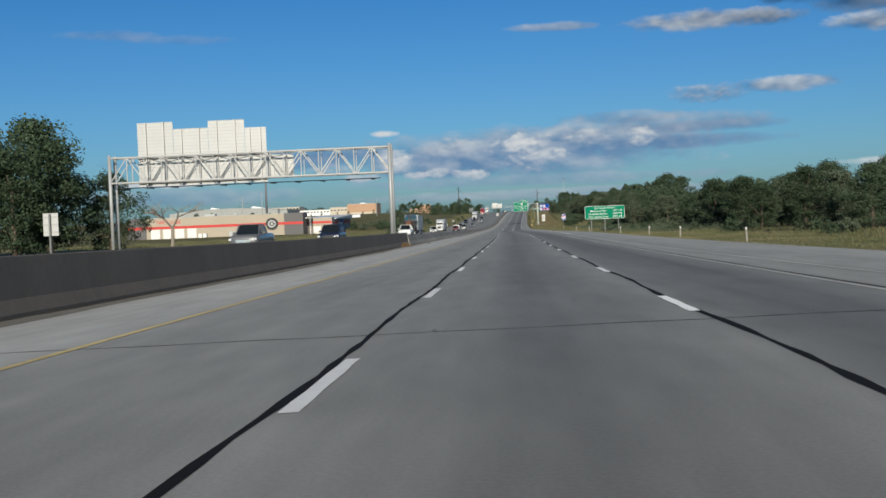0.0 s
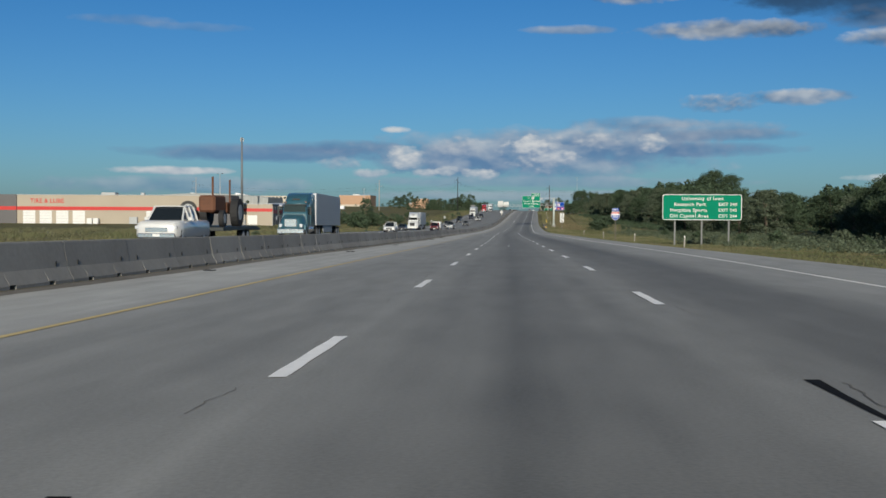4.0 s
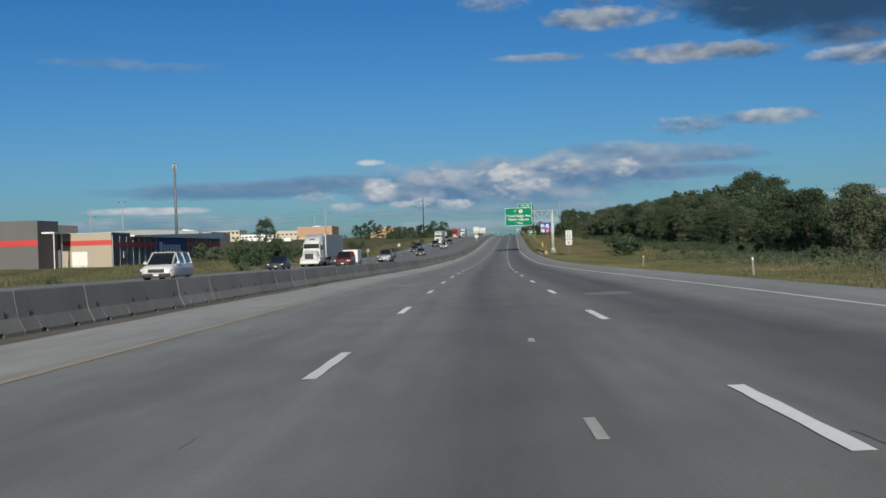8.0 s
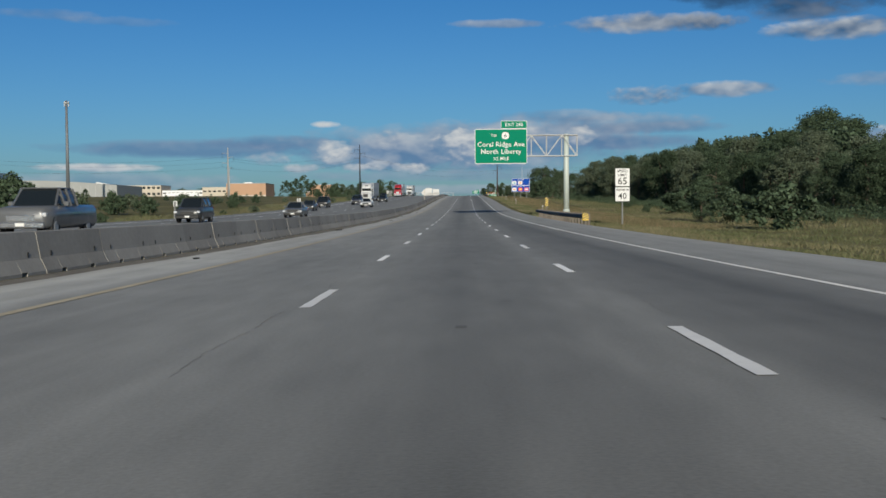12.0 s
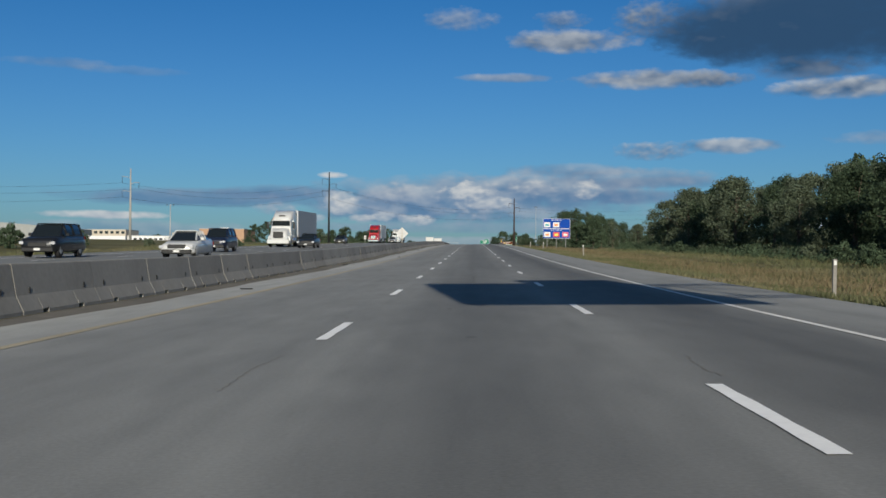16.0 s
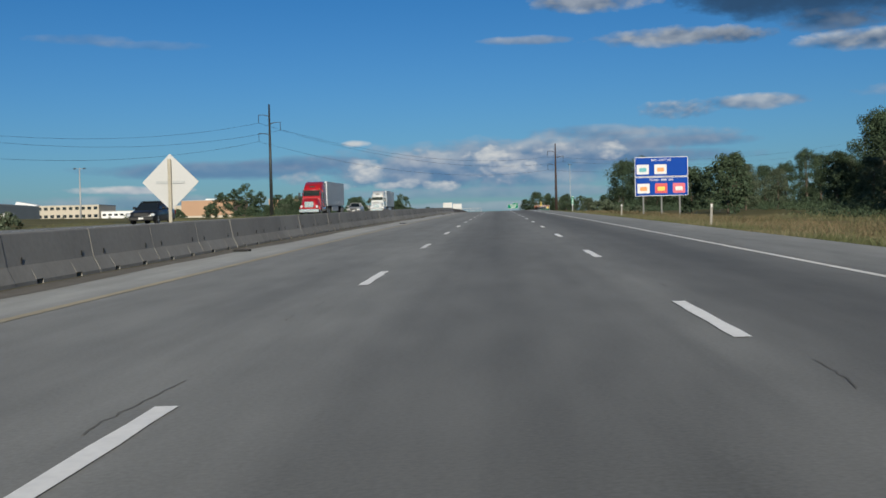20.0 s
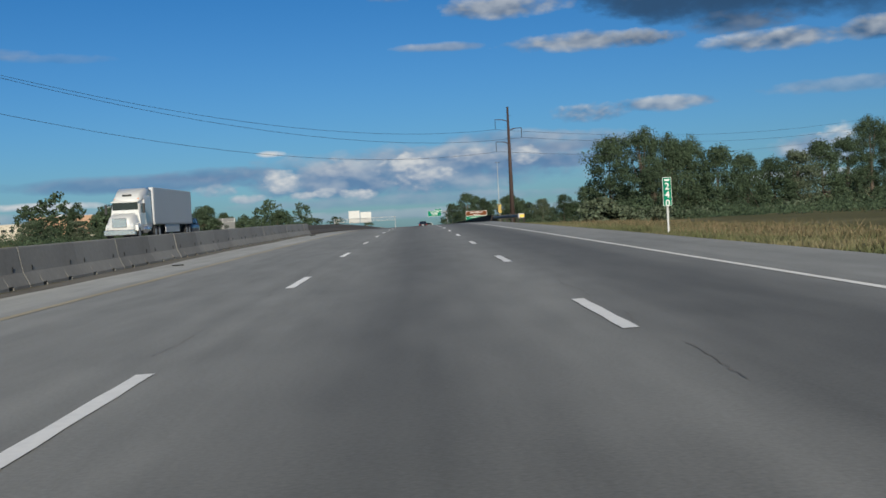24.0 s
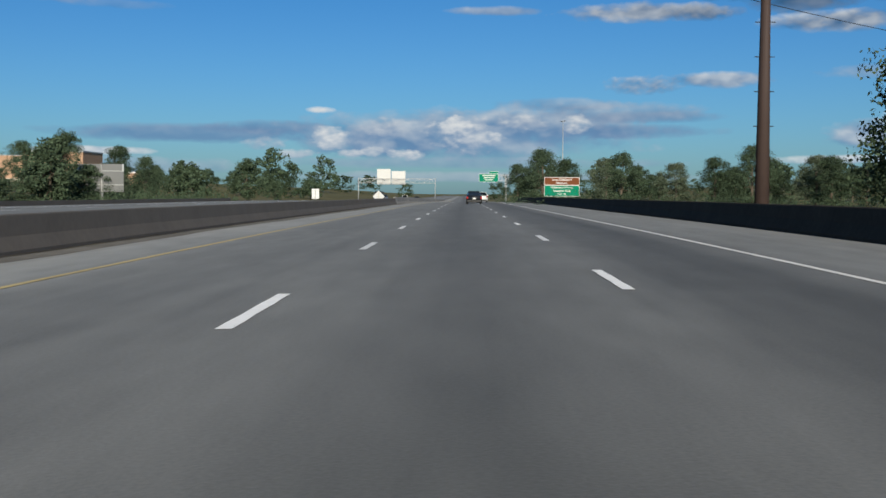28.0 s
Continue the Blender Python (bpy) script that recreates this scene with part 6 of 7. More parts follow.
for kind, spots_ in FAR.items():
    rng = np.random.default_rng(77 if kind == "far" else 78)
    protos = []
    for _ in range(5):
        cs, rs = [], []
        for _k in range(48):
            a, q = rng.uniform(0, math.tau), rng.uniform(0.06, 1.0)
            env = math.sin(math.pi * min(1.0, 0.18 + 0.78 * q)) ** 0.6 * (0.75 + 0.4 * math.sin(2 * a + _k) ** 2)
            rr = 0.42 * env * rng.uniform(0.35, 1.0)
            cs.append((rr * math.cos(a), rr * math.sin(a), q * 0.96))
            rs.append(rng.uniform(0.07, 0.14))
        protos.append(leaf_cloud(rng, cs, rs, 22, 0.036)[0])
    vs = []
    for i, (x, yy, g, h, wide, turn) in enumerate(spots_):
        v = protos[i % 5]
        ct, st = math.cos(turn), math.sin(turn)
        vs.append(np.stack([x + h * wide * (v[:, 0] * ct - v[:, 1] * st), yy + h * wide * (v[:, 0] * st + v[:, 1] * ct), g - 0.1 + h * v[:, 2]], 1))
    vs = np.concatenate(vs)
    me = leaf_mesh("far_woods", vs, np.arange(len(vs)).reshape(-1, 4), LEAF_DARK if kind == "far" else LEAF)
    tagged(new("far_woods", me), "dark green trees of the distant woods", "woods", kind="stuff")

def underbrush(seed, n, y0, y1, x_of, spread, tall, mat, label):
    """Knee to head high scrub: leaf clumps over a band beside the road."""
    rng = np.random.default_rng(seed)
    yy = rng.uniform(y0, y1, n)
    xx = np.array([x_of(v) for v in yy]) + rng.uniform(-1, 1, n) * spread
    hh = tall * rng.uniform(0.35, 1.0, n) * (0.7 + 0.4 * np.sin(yy * 0.13 + xx * 0.3))
    zz = ground_z(xx, yy)
    cs = np.stack([xx, yy, zz + hh * 0.45], 1)
    v, f = leaf_cloud(rng, cs, hh * 0.75 + 0.25, 60, 0.10)
    tagged(new("underbrush", leaf_mesh("underbrush", v, f, mat)), label, "brush", kind="stuff")


underbrush(61, 1300, 170, 400, lambda v: 37 + 5 * math.sin(v / 37), 8, 1.25, LEAF_GREY, "green scrub in front of the roadside wood")
underbrush(62, 800, 200, 400, lambda v: 29 + 2 * math.sin(v / 23), 6, 0.7, LEAF_GREY, "grey-green weeds behind the verge grass")
underbrush(63, 1400, 400, 700, lambda v: wood_edge(v) - 6.0, 6, 1.8, LEAF, "dark scrub along the foot of the wood")
underbrush(64, 800, 690, 930, lambda v: float(np.interp(v, (690, 760, 850, 930), (40, 44, 42, 56))), 7, 2.0, LEAF, "green scrub at the foot of the trees")
underbrush(65, 1200, 835, 1010, lambda v: -43.0, 11, 2.6, LEAF, "grey-green scrub beside the oncoming carriageway")
underbrush(66, 700, 940, 1120, lambda v: float(np.interp(v, (940, 1120), (42, 48))), 34, 2.6, LEAF, "scrub over the hillside beyond the overpass")

# bare dead tree by the oncoming side
dead = empty("dead_tree", Matrix.Translation((-53.8, 170.4, at_ground(-53.8, 170.4))), "leafless grey dead tree with forked limbs", "tree")
bm = bmesh.new()
dr = random.Random(4)


def fork(a, d, r, depth):
    b = a + d
    add_rod(bm, a, b, r, r * 0.72, 6, False)
    if depth:
        for _ in range(2 + (depth > 2)):
            e = Vector((d.x + dr.uniform(-1, 1) * d.length * 0.75, d.y + dr.uniform(-1, 1) * d.length * 0.75, d.z * dr.uniform(0.4, 1.0))).normalized() * d.length * dr.uniform(0.62, 0.82)
            fork(b, e, r * 0.62, depth - 1)


fork(Vector((0, 0, -0.3)), Vector((0.1, 0, 3.3)), 0.3, 5)
part("branch", bm, material("dead_wood", (0.26, 0.225, 0.19), 0.95, var=0.2, fine=6), dead)


# ---------------------------------------------------------------- grass
def grass_strip(name, y0, y1, o_of, width, per_m2, height, label, seed, side=1, mat=BLADES):
    rng = np.random.default_rng(seed)
    n = int((y1 - y0) * width * per_m2)
    yy = rng.uniform(y0, y1, n)
    q = rng.uniform(0, 1, n) ** 1.3
    off = np.array([o_of(v) for v in np.arange(y0, y1 + 2, 2.0)])
    o = np.interp(yy, np.arange(y0, y1 + 2, 2.0), off) + side * (0.1 + q * width)
    x = bend(yy) + o
    z = ground_z(x, yy) - 0.03
    hh = height * rng.uniform(0.45, 1.3, n) * (0.45 + 0.55 * np.clip(q * width / 2.5, 0, 1)) * (0.75 + 0.35 * np.sin(yy * 0.21 + o * 0.7))
    a = rng.uniform(0, math.tau, n)
    w = rng.uniform(0.012, 0.032, n)
    lean = rng.uniform(0.25, 0.95, n) * hh
    b = rng.uniform(0, math.tau, n)
    p0 = np.stack([x - w * np.cos(a), yy - w * np.sin(a), z], 1)
    p1 = np.stack([x + w * np.cos(a), yy + w * np.sin(a), z], 1)
    p2 = np.stack([x + lean * np.cos(b), yy + lean * np.sin(b), z + hh], 1)
    v = np.stack([p0, p1, p2], 1).reshape(-1, 3)
    me = leaf_mesh(name, v, np.arange(n * 3).reshape(-1, 3), mat)
    return tagged(new(name, me), label, "grass", kind="stuff")


grass_strip("verge_grass", -10, 300, lambda v: right_edge(v) - 0.1, 18, 26, 0.22, "tall straw and green grass on the verge", 31)
grass_strip("verge_grass", 300, 560, lambda v: right_edge(v) - 0.1, 16, 28, 0.22, "tall straw and green grass on the verge", 32)
grass_strip("verge_grass", 560, 842, lambda v: right_edge(v) - 0.1, 14, 34, 0.24, "tall straw and green grass on the verge", 33)
grass_strip("field_grass", 150, 470, lambda v: -38.0, 40, 4, 0.55, "rough green and straw grass before the store", 37, -1)
grass_strip("back_grass", 40, 700, lambda v: right_edge(v) + 15.5, 14, 6, 0.5, "rough grass between the verge and the wood", 38)
grass_strip("russet_grass", 440, 842, lambda v: right_edge(v) + 5.0, 9, 16, 0.42, "russet seeding grass at the back of the verge", 36, 1, RUSSET)
grass_strip("far_verge_grass", 100, 840, lambda v: -24.7, 14, 5, 0.5, "green grass beyond the oncoming carriageway", 34, -1)
grass_strip("barrier_weeds", 40, 90, lambda v: bar_off(v) + 0.25, 0.5, 30, 0.25, "dry weeds along the foot of the barrier", 35)

wr_ = np.random.default_rng(3)
nb = 260
wy = wr_.normal(83.0, 1.1, nb)
wx = bend(wy) + np.array([bar_off(v) for v in wy]) + np.abs(wr_.normal(0.05, 0.22, nb))
wz = np.array([surf(a - float(bend(b)), b) for a, b in zip(wx, wy)])
wh = wr_.uniform(0.1, 0.45, nb) * np.exp(-((wy - 83.0) / 2.0) ** 2)
wa = wr_.uniform(0, math.tau, nb)
wv = np.stack([np.stack([wx - 0.012, wy, wz], 1), np.stack([wx + 0.012, wy, wz], 1), np.stack([wx + 0.3 * wh * np.cos(wa), wy + 0.3 * wh * np.sin(wa), wz + wh], 1)], 1).reshape(-1, 3)
tagged(new("dry_weeds", leaf_mesh("dry_weeds", wv, np.arange(nb * 3).reshape(-1, 3), DRY_WEED)), "rust-brown dry weeds at the barrier's end", "weeds", kind="stuff")


# ---------------------------------------------------------------- vehicles
def loft(stations, power=0.86):
    """Hull through stations (y, low, high, half width low, half width high)."""
    bm_ = bmesh.new()
    rings = []
    for y, z0, z1, w0, w1 in stations:
        h = z1 - z0
        pts = ((-w0 * power, z0), (-w0, z0 + 0.18 * h), (-(w0 + w1) / 2 - 0.01, z0 + 0.6 * h), (-w1, z1 - 0.12 * h), (-w1 * power, z1), (w1 * power, z1), (w1, z1 - 0.12 * h), ((w0 + w1) / 2 + 0.01, z0 + 0.6 * h), (w0, z0 + 0.18 * h), (w0 * power, z0))
        rings.append([bm_.verts.new((x, y, z)) for x, z in pts])
    n = len(rings[0])
    for a, b in zip(rings, rings[1:]):
        for i in range(n):
            bm_.faces.new((a[i], a[(i + 1) % n], b[(i + 1) % n], b[i]))
    bm_.faces.new(rings[0])
    bm_.faces.new(rings[-1][::-1])
    bmesh.ops.recalc_face_normals(bm_, faces=bm_.faces)
    return bm_


def wheel_at(parent, x, y, r, w, side):
    bm_ = bmesh.new()
    add_rod(bm_, (x - w / 2, y, r), (x + w / 2, y, r), r, sides=20)
    t = part("wheel", bm_, TYRE, parent)
    part("rim", rod((x + side * (w / 2 - 0.01), y, r), (x + side * (w / 2 + 0.015), y, r), r * 0.62, r * 0.5, 14), STEEL, t)
    return t


def paint(name, col, metal=0.2):
    return material("car_paint_" + name, col, 0.36, metal * 0.5, var=0.02, fine=2.5, coat=0.5)


PAINTS = {k: paint(k, c) for k, c in {"black": (0.012, 0.013, 0.015), "charcoal": (0.045, 0.048, 0.05), "silver": (0.36, 0.37, 0.38), "white": (0.66, 0.66, 0.64), "navy": (0.012, 0.018, 0.04), "maroon": (0.13, 0.012, 0.016), "red": (0.42, 0.012, 0.018), "teal": (0.035, 0.105, 0.135), "tan": (0.22, 0.19, 0.14), "grey": (0.12, 0.125, 0.13)}.items()}
PLASTIC = material("black_plastic", (0.02, 0.02, 0.02), 0.6)
TRAILER_WHITE = material("trailer_white_panel", (0.50, 0.52, 0.54), 0.45, 0.1, var=0.05, fine=3, coarse=0.4)
TRAILER_GREY = material("trailer_grey_panel", (0.35, 0.375, 0.41), 0.5, 0.15, var=0.06, fine=3, coarse=0.4)

SHAPES = {
    # hull stations, cabin stations, roof span, wheel radius, axles, half width
    "sedan": (((0, 0.34, 0.60, 0.66, 0.62), (0.10, 0.24, 0.72, 0.84, 0.80), (0.9, 0.20, 0.86, 0.90, 0.86), (1.5, 0.19, 0.94, 0.90, 0.87), (3.6, 0.19, 0.98, 0.90, 0.87), (4.5, 0.24, 1.02, 0.88, 0.84), (4.78, 0.34, 0.92, 0.8, 0.76)),
              ((1.25, 0.90, 0.93, 0.78, 0.74), (2.05, 0.90, 1.41, 0.80, 0.58), (3.05, 0.90, 1.43, 0.80, 0.58), (4.1, 0.94, 1.02, 0.76, 0.68)), (2.0, 3.15, 1.42, 0.56), 0.33, (0.85, 3.75), 0.86),
    "suv": (((0, 0.42, 0.80, 0.72, 0.68), (0.10, 0.30, 0.98, 0.88, 0.84), (0.9, 0.27, 1.08, 0.94, 0.89), (1.5, 0.26, 1.14, 0.94, 0.90), (4.2, 0.26, 1.18, 0.94, 0.90), (4.65, 0.32, 1.16, 0.92, 0.86)),
            ((1.15, 1.06, 1.10, 0.82, 0.78), (1.85, 1.06, 1.72, 0.84, 0.68), (4.1, 1.06, 1.76, 0.84, 0.68), (4.6, 1.10, 1.20, 0.82, 0.78)), (1.8, 4.15, 1.735, 0.66), 0.38, (0.9, 3.75), 0.90),
    "van": (((0, 0.36, 0.70, 0.74, 0.70), (0.10, 0.25, 0.88, 0.90, 0.86), (0.7, 0.22, 1.0, 0.96, 0.92), (1.2, 0.21, 1.08, 0.97, 0.93), (4.7, 0.22, 1.14, 0.97, 0.93), (5.1, 0.30, 1.12, 0.94, 0.88)),
            ((0.75, 0.98, 1.02, 0.84, 0.80), (1.75, 1.0, 1.70, 0.87, 0.70), (4.6, 1.0, 1.74, 0.87, 0.70), (5.05, 1.05, 1.16, 0.84, 0.78)), (1.7, 4.65, 1.715, 0.68), 0.35, (0.95, 4.05), 0.92),
    "pickup": (((0, 0.45, 0.92, 0.80, 0.76), (0.08, 0.36, 1.10, 0.94, 0.90), (1.2, 0.33, 1.18, 0.99, 0.95), (1.7, 0.32, 1.20, 0.99, 0.95), (5.5, 0.34, 1.22, 0.99, 0.96), (5.65, 0.40, 1.20, 0.96, 0.92)),
               ((1.35, 1.12, 1.18, 0.86, 0.82), (2.0, 1.12, 1.80, 0.88, 0.70), (3.4, 1.12, 1.84, 0.88, 0.72), (3.75, 1.14, 1.24, 0.86, 0.80)), (1.95, 3.45, 1.815, 0.70), 0.40, (0.95, 4.55), 0.95),
}


def car(kind, colour, label):
    """A parked-still car whose nose is at y = 0 and points to -y."""
    hull, cabin, (r0, r1, rz, rw), wr, axles, hw = SHAPES[kind]
    body_mat = PAINTS[colour]
    o = empty({"van": "minivan", "suv": "suv", "pickup": "pickup_truck"}.get(kind, kind), Matrix(), label, "car" if kind != "pickup" else "pickup truck", "vehicles on the road")
    part("body", loft(hull), body_mat, o, smooth=True)
    part("cabin_glass", loft(cabin, 0.9), GLASS_DARK, o, smooth=False)
    part("roof", box((-rw, r0, rz), (rw, r1, rz + 0.05), 0.02), body_mat, o)
    for sx_ in (-1, 1):
        for yy in (cabin[1][0] + 0.02, (r0 + r1) / 2, r1):
            part("pillar", rod((sx_ * (rw + 0.24), yy, cabin[0][1] + 0.05), (sx_ * (rw + 0.02), yy, rz + 0.02), 0.045, sides=5), body_mat, o)
        part("a_pillar", rod((sx_ * cabin[0][4] * 0.98, cabin[0][0] + 0.02, cabin[0][2]), (sx_ * (cabin[1][4] + 0.0), cabin[1][0], cabin[1][2] - 0.02), 0.045, sides=5), body_mat, o)
        zl = (hull[1][1] + hull[1][2]) / 2 + 0.1
        part("headlight", box((sx_ * hw * 0.88 - 0.17, 0.02, zl - 0.07), (sx_ * hw * 0.88 + 0.1, 0.22, zl + 0.09), 0.03), LAMP_CLEAR, o)
        part("tail_light", box((sx_ * hw * 0.9 - 0.1, hull[-1][0] - 0.1, hull[-1][2] - 0.32), (sx_ * hw * 0.9 + 0.08, hull[-1][0] + 0.02, hull[-1][2] - 0.06), 0.02), LAMP_RED, o)
        part("mirror", box((sx_ * (hw + 0.1) - 0.1, cabin[0][0] + 0.45, cabin[0][1] + 0.05), (sx_ * (hw + 0.1) + 0.1, cabin[0][0] + 0.6, cabin[0][1] + 0.22), 0.03), body_mat, o)
        for ya in axles:
            wheel_at(o, sx_ * (hw - 0.10), ya, wr, 0.23, sx_)
    zg = hull[1][1] + 0.12
    part("grille", box((-hw * 0.55, -0.015, zg + 0.14), (hw * 0.55, 0.12, zg + 0.36), 0.02), CHROME if kind == "pickup" else PLASTIC, o)
    part("front_bumper", box((-hw * 0.92, -0.04, zg - 0.12), (hw * 0.92, 0.16, zg + 0.1), 0.04), CHROME if kind == "pickup" else PLASTIC, o)
    part("licence_plate", box((-0.16, -0.05, zg - 0.05), (0.16, -0.035, zg + 0.07)), SIGN_WHITE, o)
    part("rear_bumper", box((-hw * 0.92, hull[-1][0] - 0.12, zg - 0.1), (hw * 0.92, hull[-1][0] + 0.05, zg + 0.12), 0.04), PLASTIC if kind != "pickup" else CHROME, o)
    part("rear_plate", box((-0.16, hull[-1][0] + 0.045, zg + 0.2), (0.16, hull[-1][0] + 0.06, zg + 0.34)), SIGN_WHITE, o)
    return o


def semi(colour, label, trailer_mat, chrome_face=False):
    """Tractor and box trailer, nose at y = 0 pointing to -y; about 21 m long."""
    mt = PAINTS[colour]
    o = empty("semi_truck", Matrix(), label, "truck", "trucks on the road")
    part("hood", loft(((0.12, 0.75, 1.55, 0.78, 0.62), (0.35, 0.6, 1.75, 1.05, 0.85), (1.6, 0.6, 2.0, 1.12, 0.95), (2.1, 0.6, 2.1, 1.14, 1.0)), 0.88), mt, o, smooth=True)
    part("cab", loft(((1.95, 0.7, 2.15, 1.16, 1.08), (2.35, 0.7, 2.95, 1.18, 1.08), (3.4, 0.7, 3.05, 1.2, 1.12)), 0.93), mt, o)
    part("sleeper", loft(((3.4, 0.8, 3.2, 1.22, 1.16), (5.4, 0.8, 3.75, 1.24, 1.18)), 0.95), mt, o)
    part("roof_fairing", loft(((2.35, 2.93, 3.1, 1.02, 0.8), (3.1, 2.95, 3.65, 1.1, 0.95), (4.3, 3.0, 4.0, 1.14, 1.08), (5.42, 3.0, 4.08, 1.18, 1.12)), 0.9), mt, o, smooth=True)
    part("windscreen", prism([(-1.0, 2.12), (1.0, 2.12), (0.95, 2.86), (-0.95, 2.86)], 2.02, 2.12), GLASS_DARK, o).rotation_euler = (0, 0, 0)
    part("sun_visor", box((-1.05, 1.86, 2.86), (1.05, 2.3, 2.97), 0.03), DARK_STEEL if colour != "white" else mt, o)
    part("roof_vent", box((-0.35, 2.62, 3.36), (0.35, 2.92, 3.5), 0.02), PLASTIC, o)
    part("grille", box((-0.55, 0.02, 0.95), (0.55, 0.2, 1.65), 0.04), CHROME if chrome_face else PLASTIC, o)
    part("bumper", box((-1.2, 0.0, 0.35), (1.2, 0.42, 0.78), 0.06), CHROME if chrome_face else mt, o)
    for s in (-1, 1):
        part("headlight", box((s * 0.86 - 0.18, 0.16, 0.9), (s * 0.86 + 0.18, 0.42, 1.2), 0.04), LAMP_CLEAR, o)
        part("side_window", box((s * 1.14 - 0.03, 2.4, 2.05), (s * 1.14 + 0.03, 3.2, 2.75), 0.01), GLASS_DARK, o)
        part("mirror", box((s * 1.45 - 0.1, 1.85, 2.0), (s * 1.45 + 0.1, 1.98, 2.75), 0.03), PLASTIC, o)
        part("mirror_arm", rod((s * 1.1, 2.1, 2.6), (s * 1.45, 1.92, 2.6), 0.03, sides=5), CHROME, o)
        part("fuel_tank", rod((s * 1.0, 2.9, 0.75), (s * 1.0, 4.6, 0.75), 0.33, sides=14), CHROME, o, smooth=True)
        part("fender", loft(((0.75, 0.65, 1.1, 0.2, 0.16), (1.3, 1.05, 1.25, 0.2, 0.16), (1.9, 0.65, 1.1, 0.2, 0.16))), mt, o).location.x = s * 1.05
        wheel_at(o, s * 1.05, 1.3, 0.52, 0.3, s)
        for ya in (6.4, 7.7, 18.6, 19.85):
            wheel_at(o, s * 0.98, ya, 0.52, 0.56, s)
        part("skirt_panel", box((s * 1.24 - 0.02, 10.0, 0.45), (s * 1.24 + 0.02, 15.5, 1.1)), trailer_mat, o)
        part("mud_flap", box((s * 0.95 - 0.3, 20.5, 0.25), (s * 0.95 + 0.3, 20.54, 1.0)), PLASTIC, o)
        part("stack", rod((s * 1.1, 5.6, 1.0), (s * 1.1, 5.6, 3.9), 0.08, sides=8), CHROME, o)
    part("frame_rail", box((-0.45, 1.6, 0.62), (0.45, 8.4, 0.9)), DARK_STEEL, o)
    part("trailer_box", box((-1.3, 6.0, 1.2), (1.3, 21.0, 4.1), 0.04), trailer_mat, o, "trailer body panels")
    part("trailer_front_cap", box((-1.27, 5.92, 1.25), (1.27, 6.0, 4.05), 0.02), TRAILER_WHITE, o)
    for k in range(12):
        yy = 6.6 + k * 1.23
        for s in (-1, 1):
            part("panel_seam", box((s * 1.3 - 0.004, yy, 1.25), (s * 1.3 + 0.004, yy + 0.03, 4.05)), trailer_mat, o)
    part("trailer_rail", box((-1.315, 6.0, 1.12), (1.315, 21.02, 1.24)), STEEL, o)
    part("bogie", box((-0.9, 17.6, 0.7), (0.9, 20.6, 1.12)), DARK_STEEL, o)
    part("underride_guard", box((-1.1, 20.8, 0.45), (1.1, 20.9, 0.6)), DARK_STEEL, o)
    for k in range(5):
        part("marker_lamp", box((-0.9 + 0.45 * k - 0.05, 2.5, 3.1), (-0.9 + 0.45 * k + 0.05, 2.62, 3.18)), SIGN_ORANGE, o)
    return o


MADE = {}


def put(key, maker, off, y, heading=0.0):
    z = (float(grade(y + 2)) + OPP_UP) if off < -8 else surf(off, y + 2)
    m = Matrix.Translation((float(bend(y)) + off, y, z + 0.005)) @ Euler((pitch_at(y + 3), 0, yaw_at(y) + heading)).to_matrix().to_4x4()
    if key in MADE:
        return copy_thing(MADE[key], m)
    MADE[key] = maker()
    MADE[key].matrix_basis = m
    return MADE[key]


COLOUR_WORD = {"black": "black", "charcoal": "charcoal grey", "silver": "silver", "white": "white", "navy": "dark blue", "maroon": "dark red", "grey": "grey", "tan": "tan"}


def traffic(kind, colour, off, y, heading=0.0):
    word = {"sedan": "sedan", "suv": "sport utility car", "van": "minivan", "pickup": "pickup truck"}[kind]
    where = "on the oncoming carriageway" if off < -8 else "ahead on the near carriageway"
    return put((kind, colour, off < -8), lambda: car(kind, colour, f"{COLOUR_WORD[colour]} {word} {where}"), off, y, heading)


for kind, colour, off, y in (
        ("pickup", "grey", -16.6, 68), ("suv", "navy", -14.4, 90), ("van", "white", -17.8, 299), ("sedan", "navy", -21.6, 354), ("suv", "maroon", -15.0, 359), ("pickup", "grey", -14.0, 394),
        ("suv", "charcoal", -17.4, 433), ("sedan", "grey", -13.7, 458), ("sedan", "charcoal", -19.0, 506), ("suv", "black", -20.5, 533), ("suv", "navy", -17.7, 560), ("sedan", "white", -13.6, 534),
        ("sedan", "black", -15.2, 590), ("sedan", "black", -20.6, 665), ("sedan", "silver", -17.6, 746), ("suv", "navy", -21.2, 826), ("sedan", "black", -16.0, 1080), ("suv", "charcoal", -14.0, 1040), ("sedan", "silver", -20.0, 1130), ("suv", "white", -17.0, 1190), ("sedan", "navy", -15.0, 1235)):
    traffic(kind, colour, off, y)
traffic("sedan", "black", 3.0, 962, math.pi)
traffic("suv", "white", 4.9, 1026, math.pi)
put("semi_teal", lambda: semi("teal", "teal blue tractor with a silver-grey box trailer", TRAILER_GREY, chrome_face=True), -17.4, 211)
put("semi_white", lambda: semi("white", "white aerodynamic tractor with a grey box trailer", TRAILER_GREY), -21.2, 373)
put("semi_white", None, -19.4, 598)
put("semi_red", lambda: semi("red", "bright red tractor with a pale box trailer", TRAILER_WHITE, chrome_face=True), -20.4, 727)
put("semi_long", lambda: semi("white", "white long-nosed tractor with chrome face and pale trailer", TRAILER_WHITE, chrome_face=True), -20.4, 800)

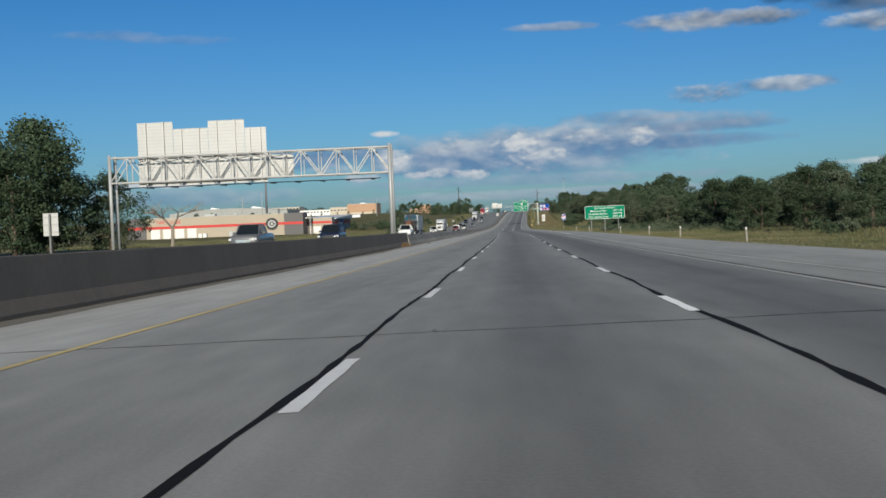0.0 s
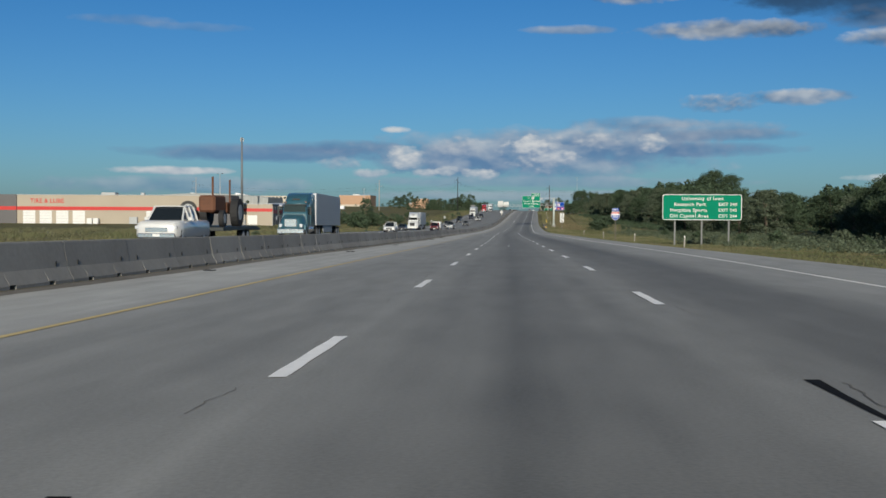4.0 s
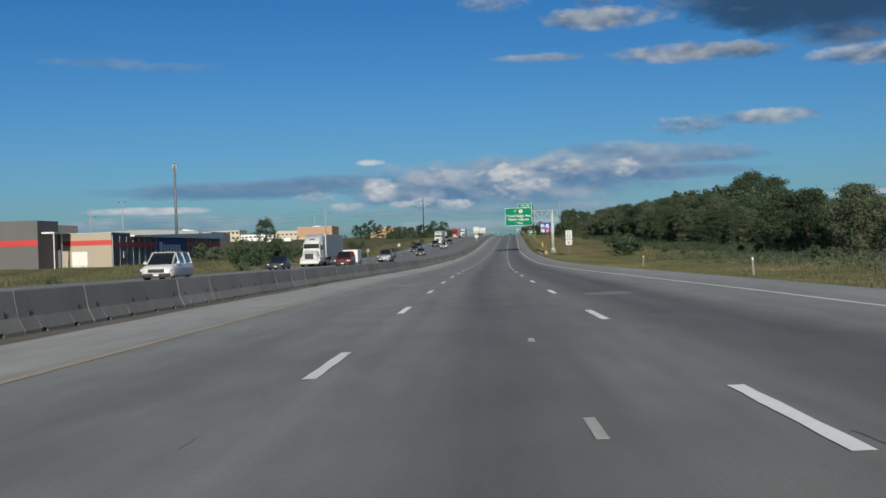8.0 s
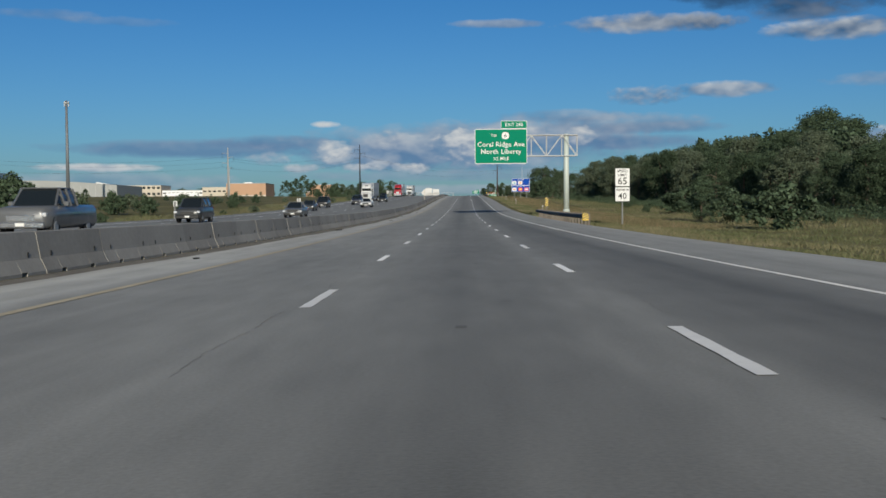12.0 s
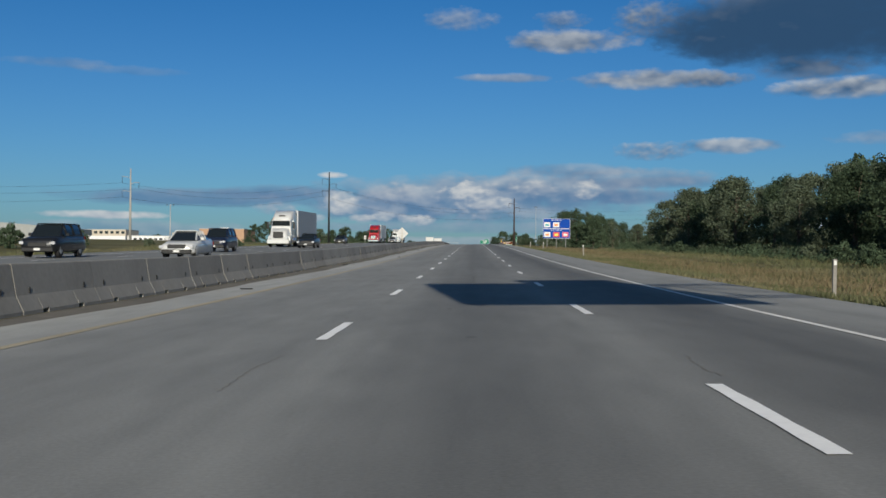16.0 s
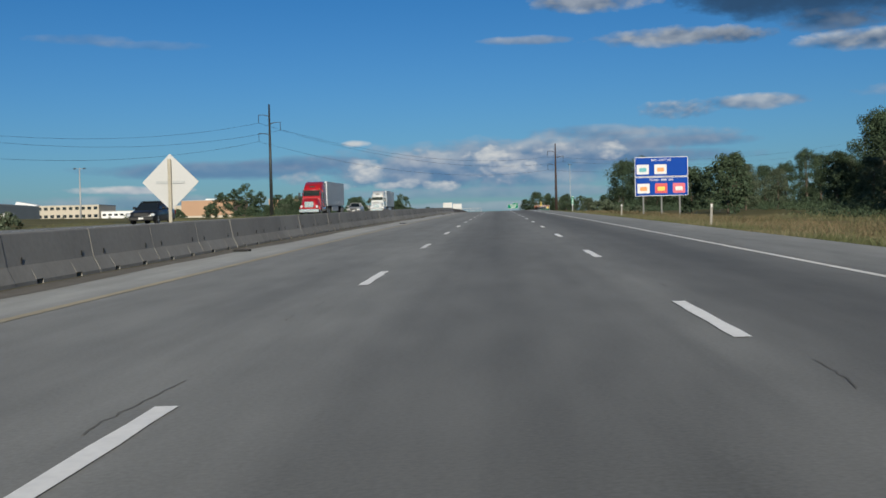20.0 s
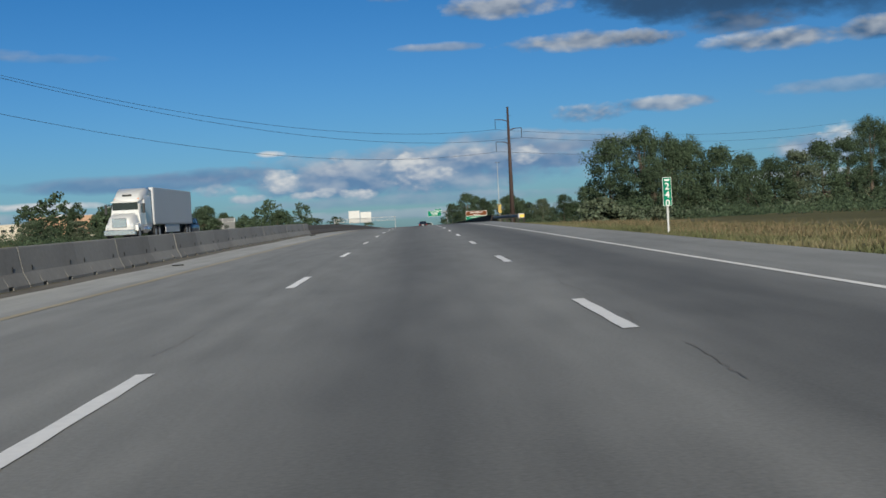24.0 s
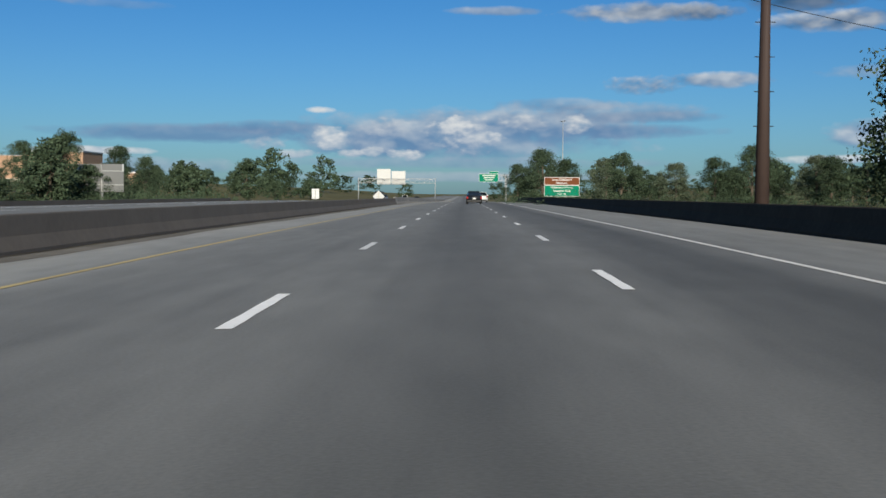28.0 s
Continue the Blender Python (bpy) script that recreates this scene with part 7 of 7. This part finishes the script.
# small box trailer behind the dark red car
bx = empty("cargo_trailer", Matrix.Translation((float(bend(365)) - 15.0, 364.8, float(grade(366)) + OPP_UP)), "small white enclosed cargo trailer behind a dark red car", "trailer")
part("box_body", box((-0.9, 0.9, 0.45), (0.9, 4.2, 1.95), 0.05), DOOR_WHITE, bx)
part("drawbar", box((-0.05, -0.6, 0.42), (0.05, 0.95, 0.5)), DARK_STEEL, bx)
for s in (-1, 1):
    wheel_at(bx, s * 0.95, 2.8, 0.33, 0.22, s)

# flatbed with a rusty machine
fb = empty("flatbed_trailer", Matrix.Translation((float(bend(176)) - 14.3, 171.0, float(grade(178)) + OPP_UP)), "dark flatbed trailer on tandem wheels with fold-up ramps", "trailer")
part("deck", box((-1.2, 0, 0.75), (1.2, 7.5, 0.95), 0.02), DARK_STEEL, fb)
for s in (-1, 1):
    for ya in (4.4, 5.4):
        wheel_at(fb, s * 1.0, ya, 0.42, 0.28, s)
    part("ramp", box((s * 0.8 - 0.25, 7.5, 0.7), (s * 0.8 + 0.25, 8.7, 0.82)), DARK_STEEL, fb)
part("tongue", box((-0.08, -1.4, 0.6), (0.08, 0.1, 0.75)), DARK_STEEL, fb)
RUST = material("rusty_machine_paint", (0.14, 0.06, 0.032), 0.8, 0.1, var=0.3, fine=5, coarse=1.0)
mc = empty("farm_machine", Matrix.Translation((float(bend(178)) - 14.3, 172.0, float(grade(179)) + OPP_UP + 0.95)), "rust-brown farm tractor with large lugged wheels carried on the flatbed", "machine")
part("engine_hood", box((-0.45, 0.2, 0.8), (0.45, 2.4, 1.7), 0.1), RUST, mc)
part("seat_block", box((-0.5, 2.4, 0.7), (0.5, 3.6, 1.35), 0.08), RUST, mc)
part("canopy_post", rod((0.4, 3.4, 1.3), (0.4, 3.4, 2.6), 0.05, sides=6), RUST, mc)
part("exhaust_pipe", rod((0.1, 1.0, 1.7), (0.1, 1.0, 2.7), 0.06, sides=8), RUST, mc)
for s in (-1, 1):
    wheel_at(mc, s * 0.85, 3.2, 0.78, 0.4, s)
    wheel_at(mc, s * 0.75, 0.6, 0.45, 0.25, s)
traffic("pickup", "white", -14.3, 163.2)

# litter on the shoulder
lr = random.Random(8)
SCRAP = material("tyre_scrap", (0.02, 0.02, 0.02), 0.9)
for k in range(26):
    yy = 10 + k * 31 + lr.uniform(-10, 10)
    off = bar_off(yy) + lr.uniform(0.3, 1.9)
    bm = bmesh.new()
    add_box(bm, (-lr.uniform(0.05, 0.2), -lr.uniform(0.06, 0.2), 0), (lr.uniform(0.05, 0.2), lr.uniform(0.06, 0.25), lr.uniform(0.015, 0.06)), 0.01)
    ob = mesh_object("tyre_scrap", bm, SCRAP)
    ob.matrix_basis = Matrix.Translation(on_road(off, yy, 0.003)) @ Euler((0, 0, lr.uniform(0, 3))).to_matrix().to_4x4()
    tagged(ob, "scrap of black tyre rubber on the shoulder", "litter", "road litter")
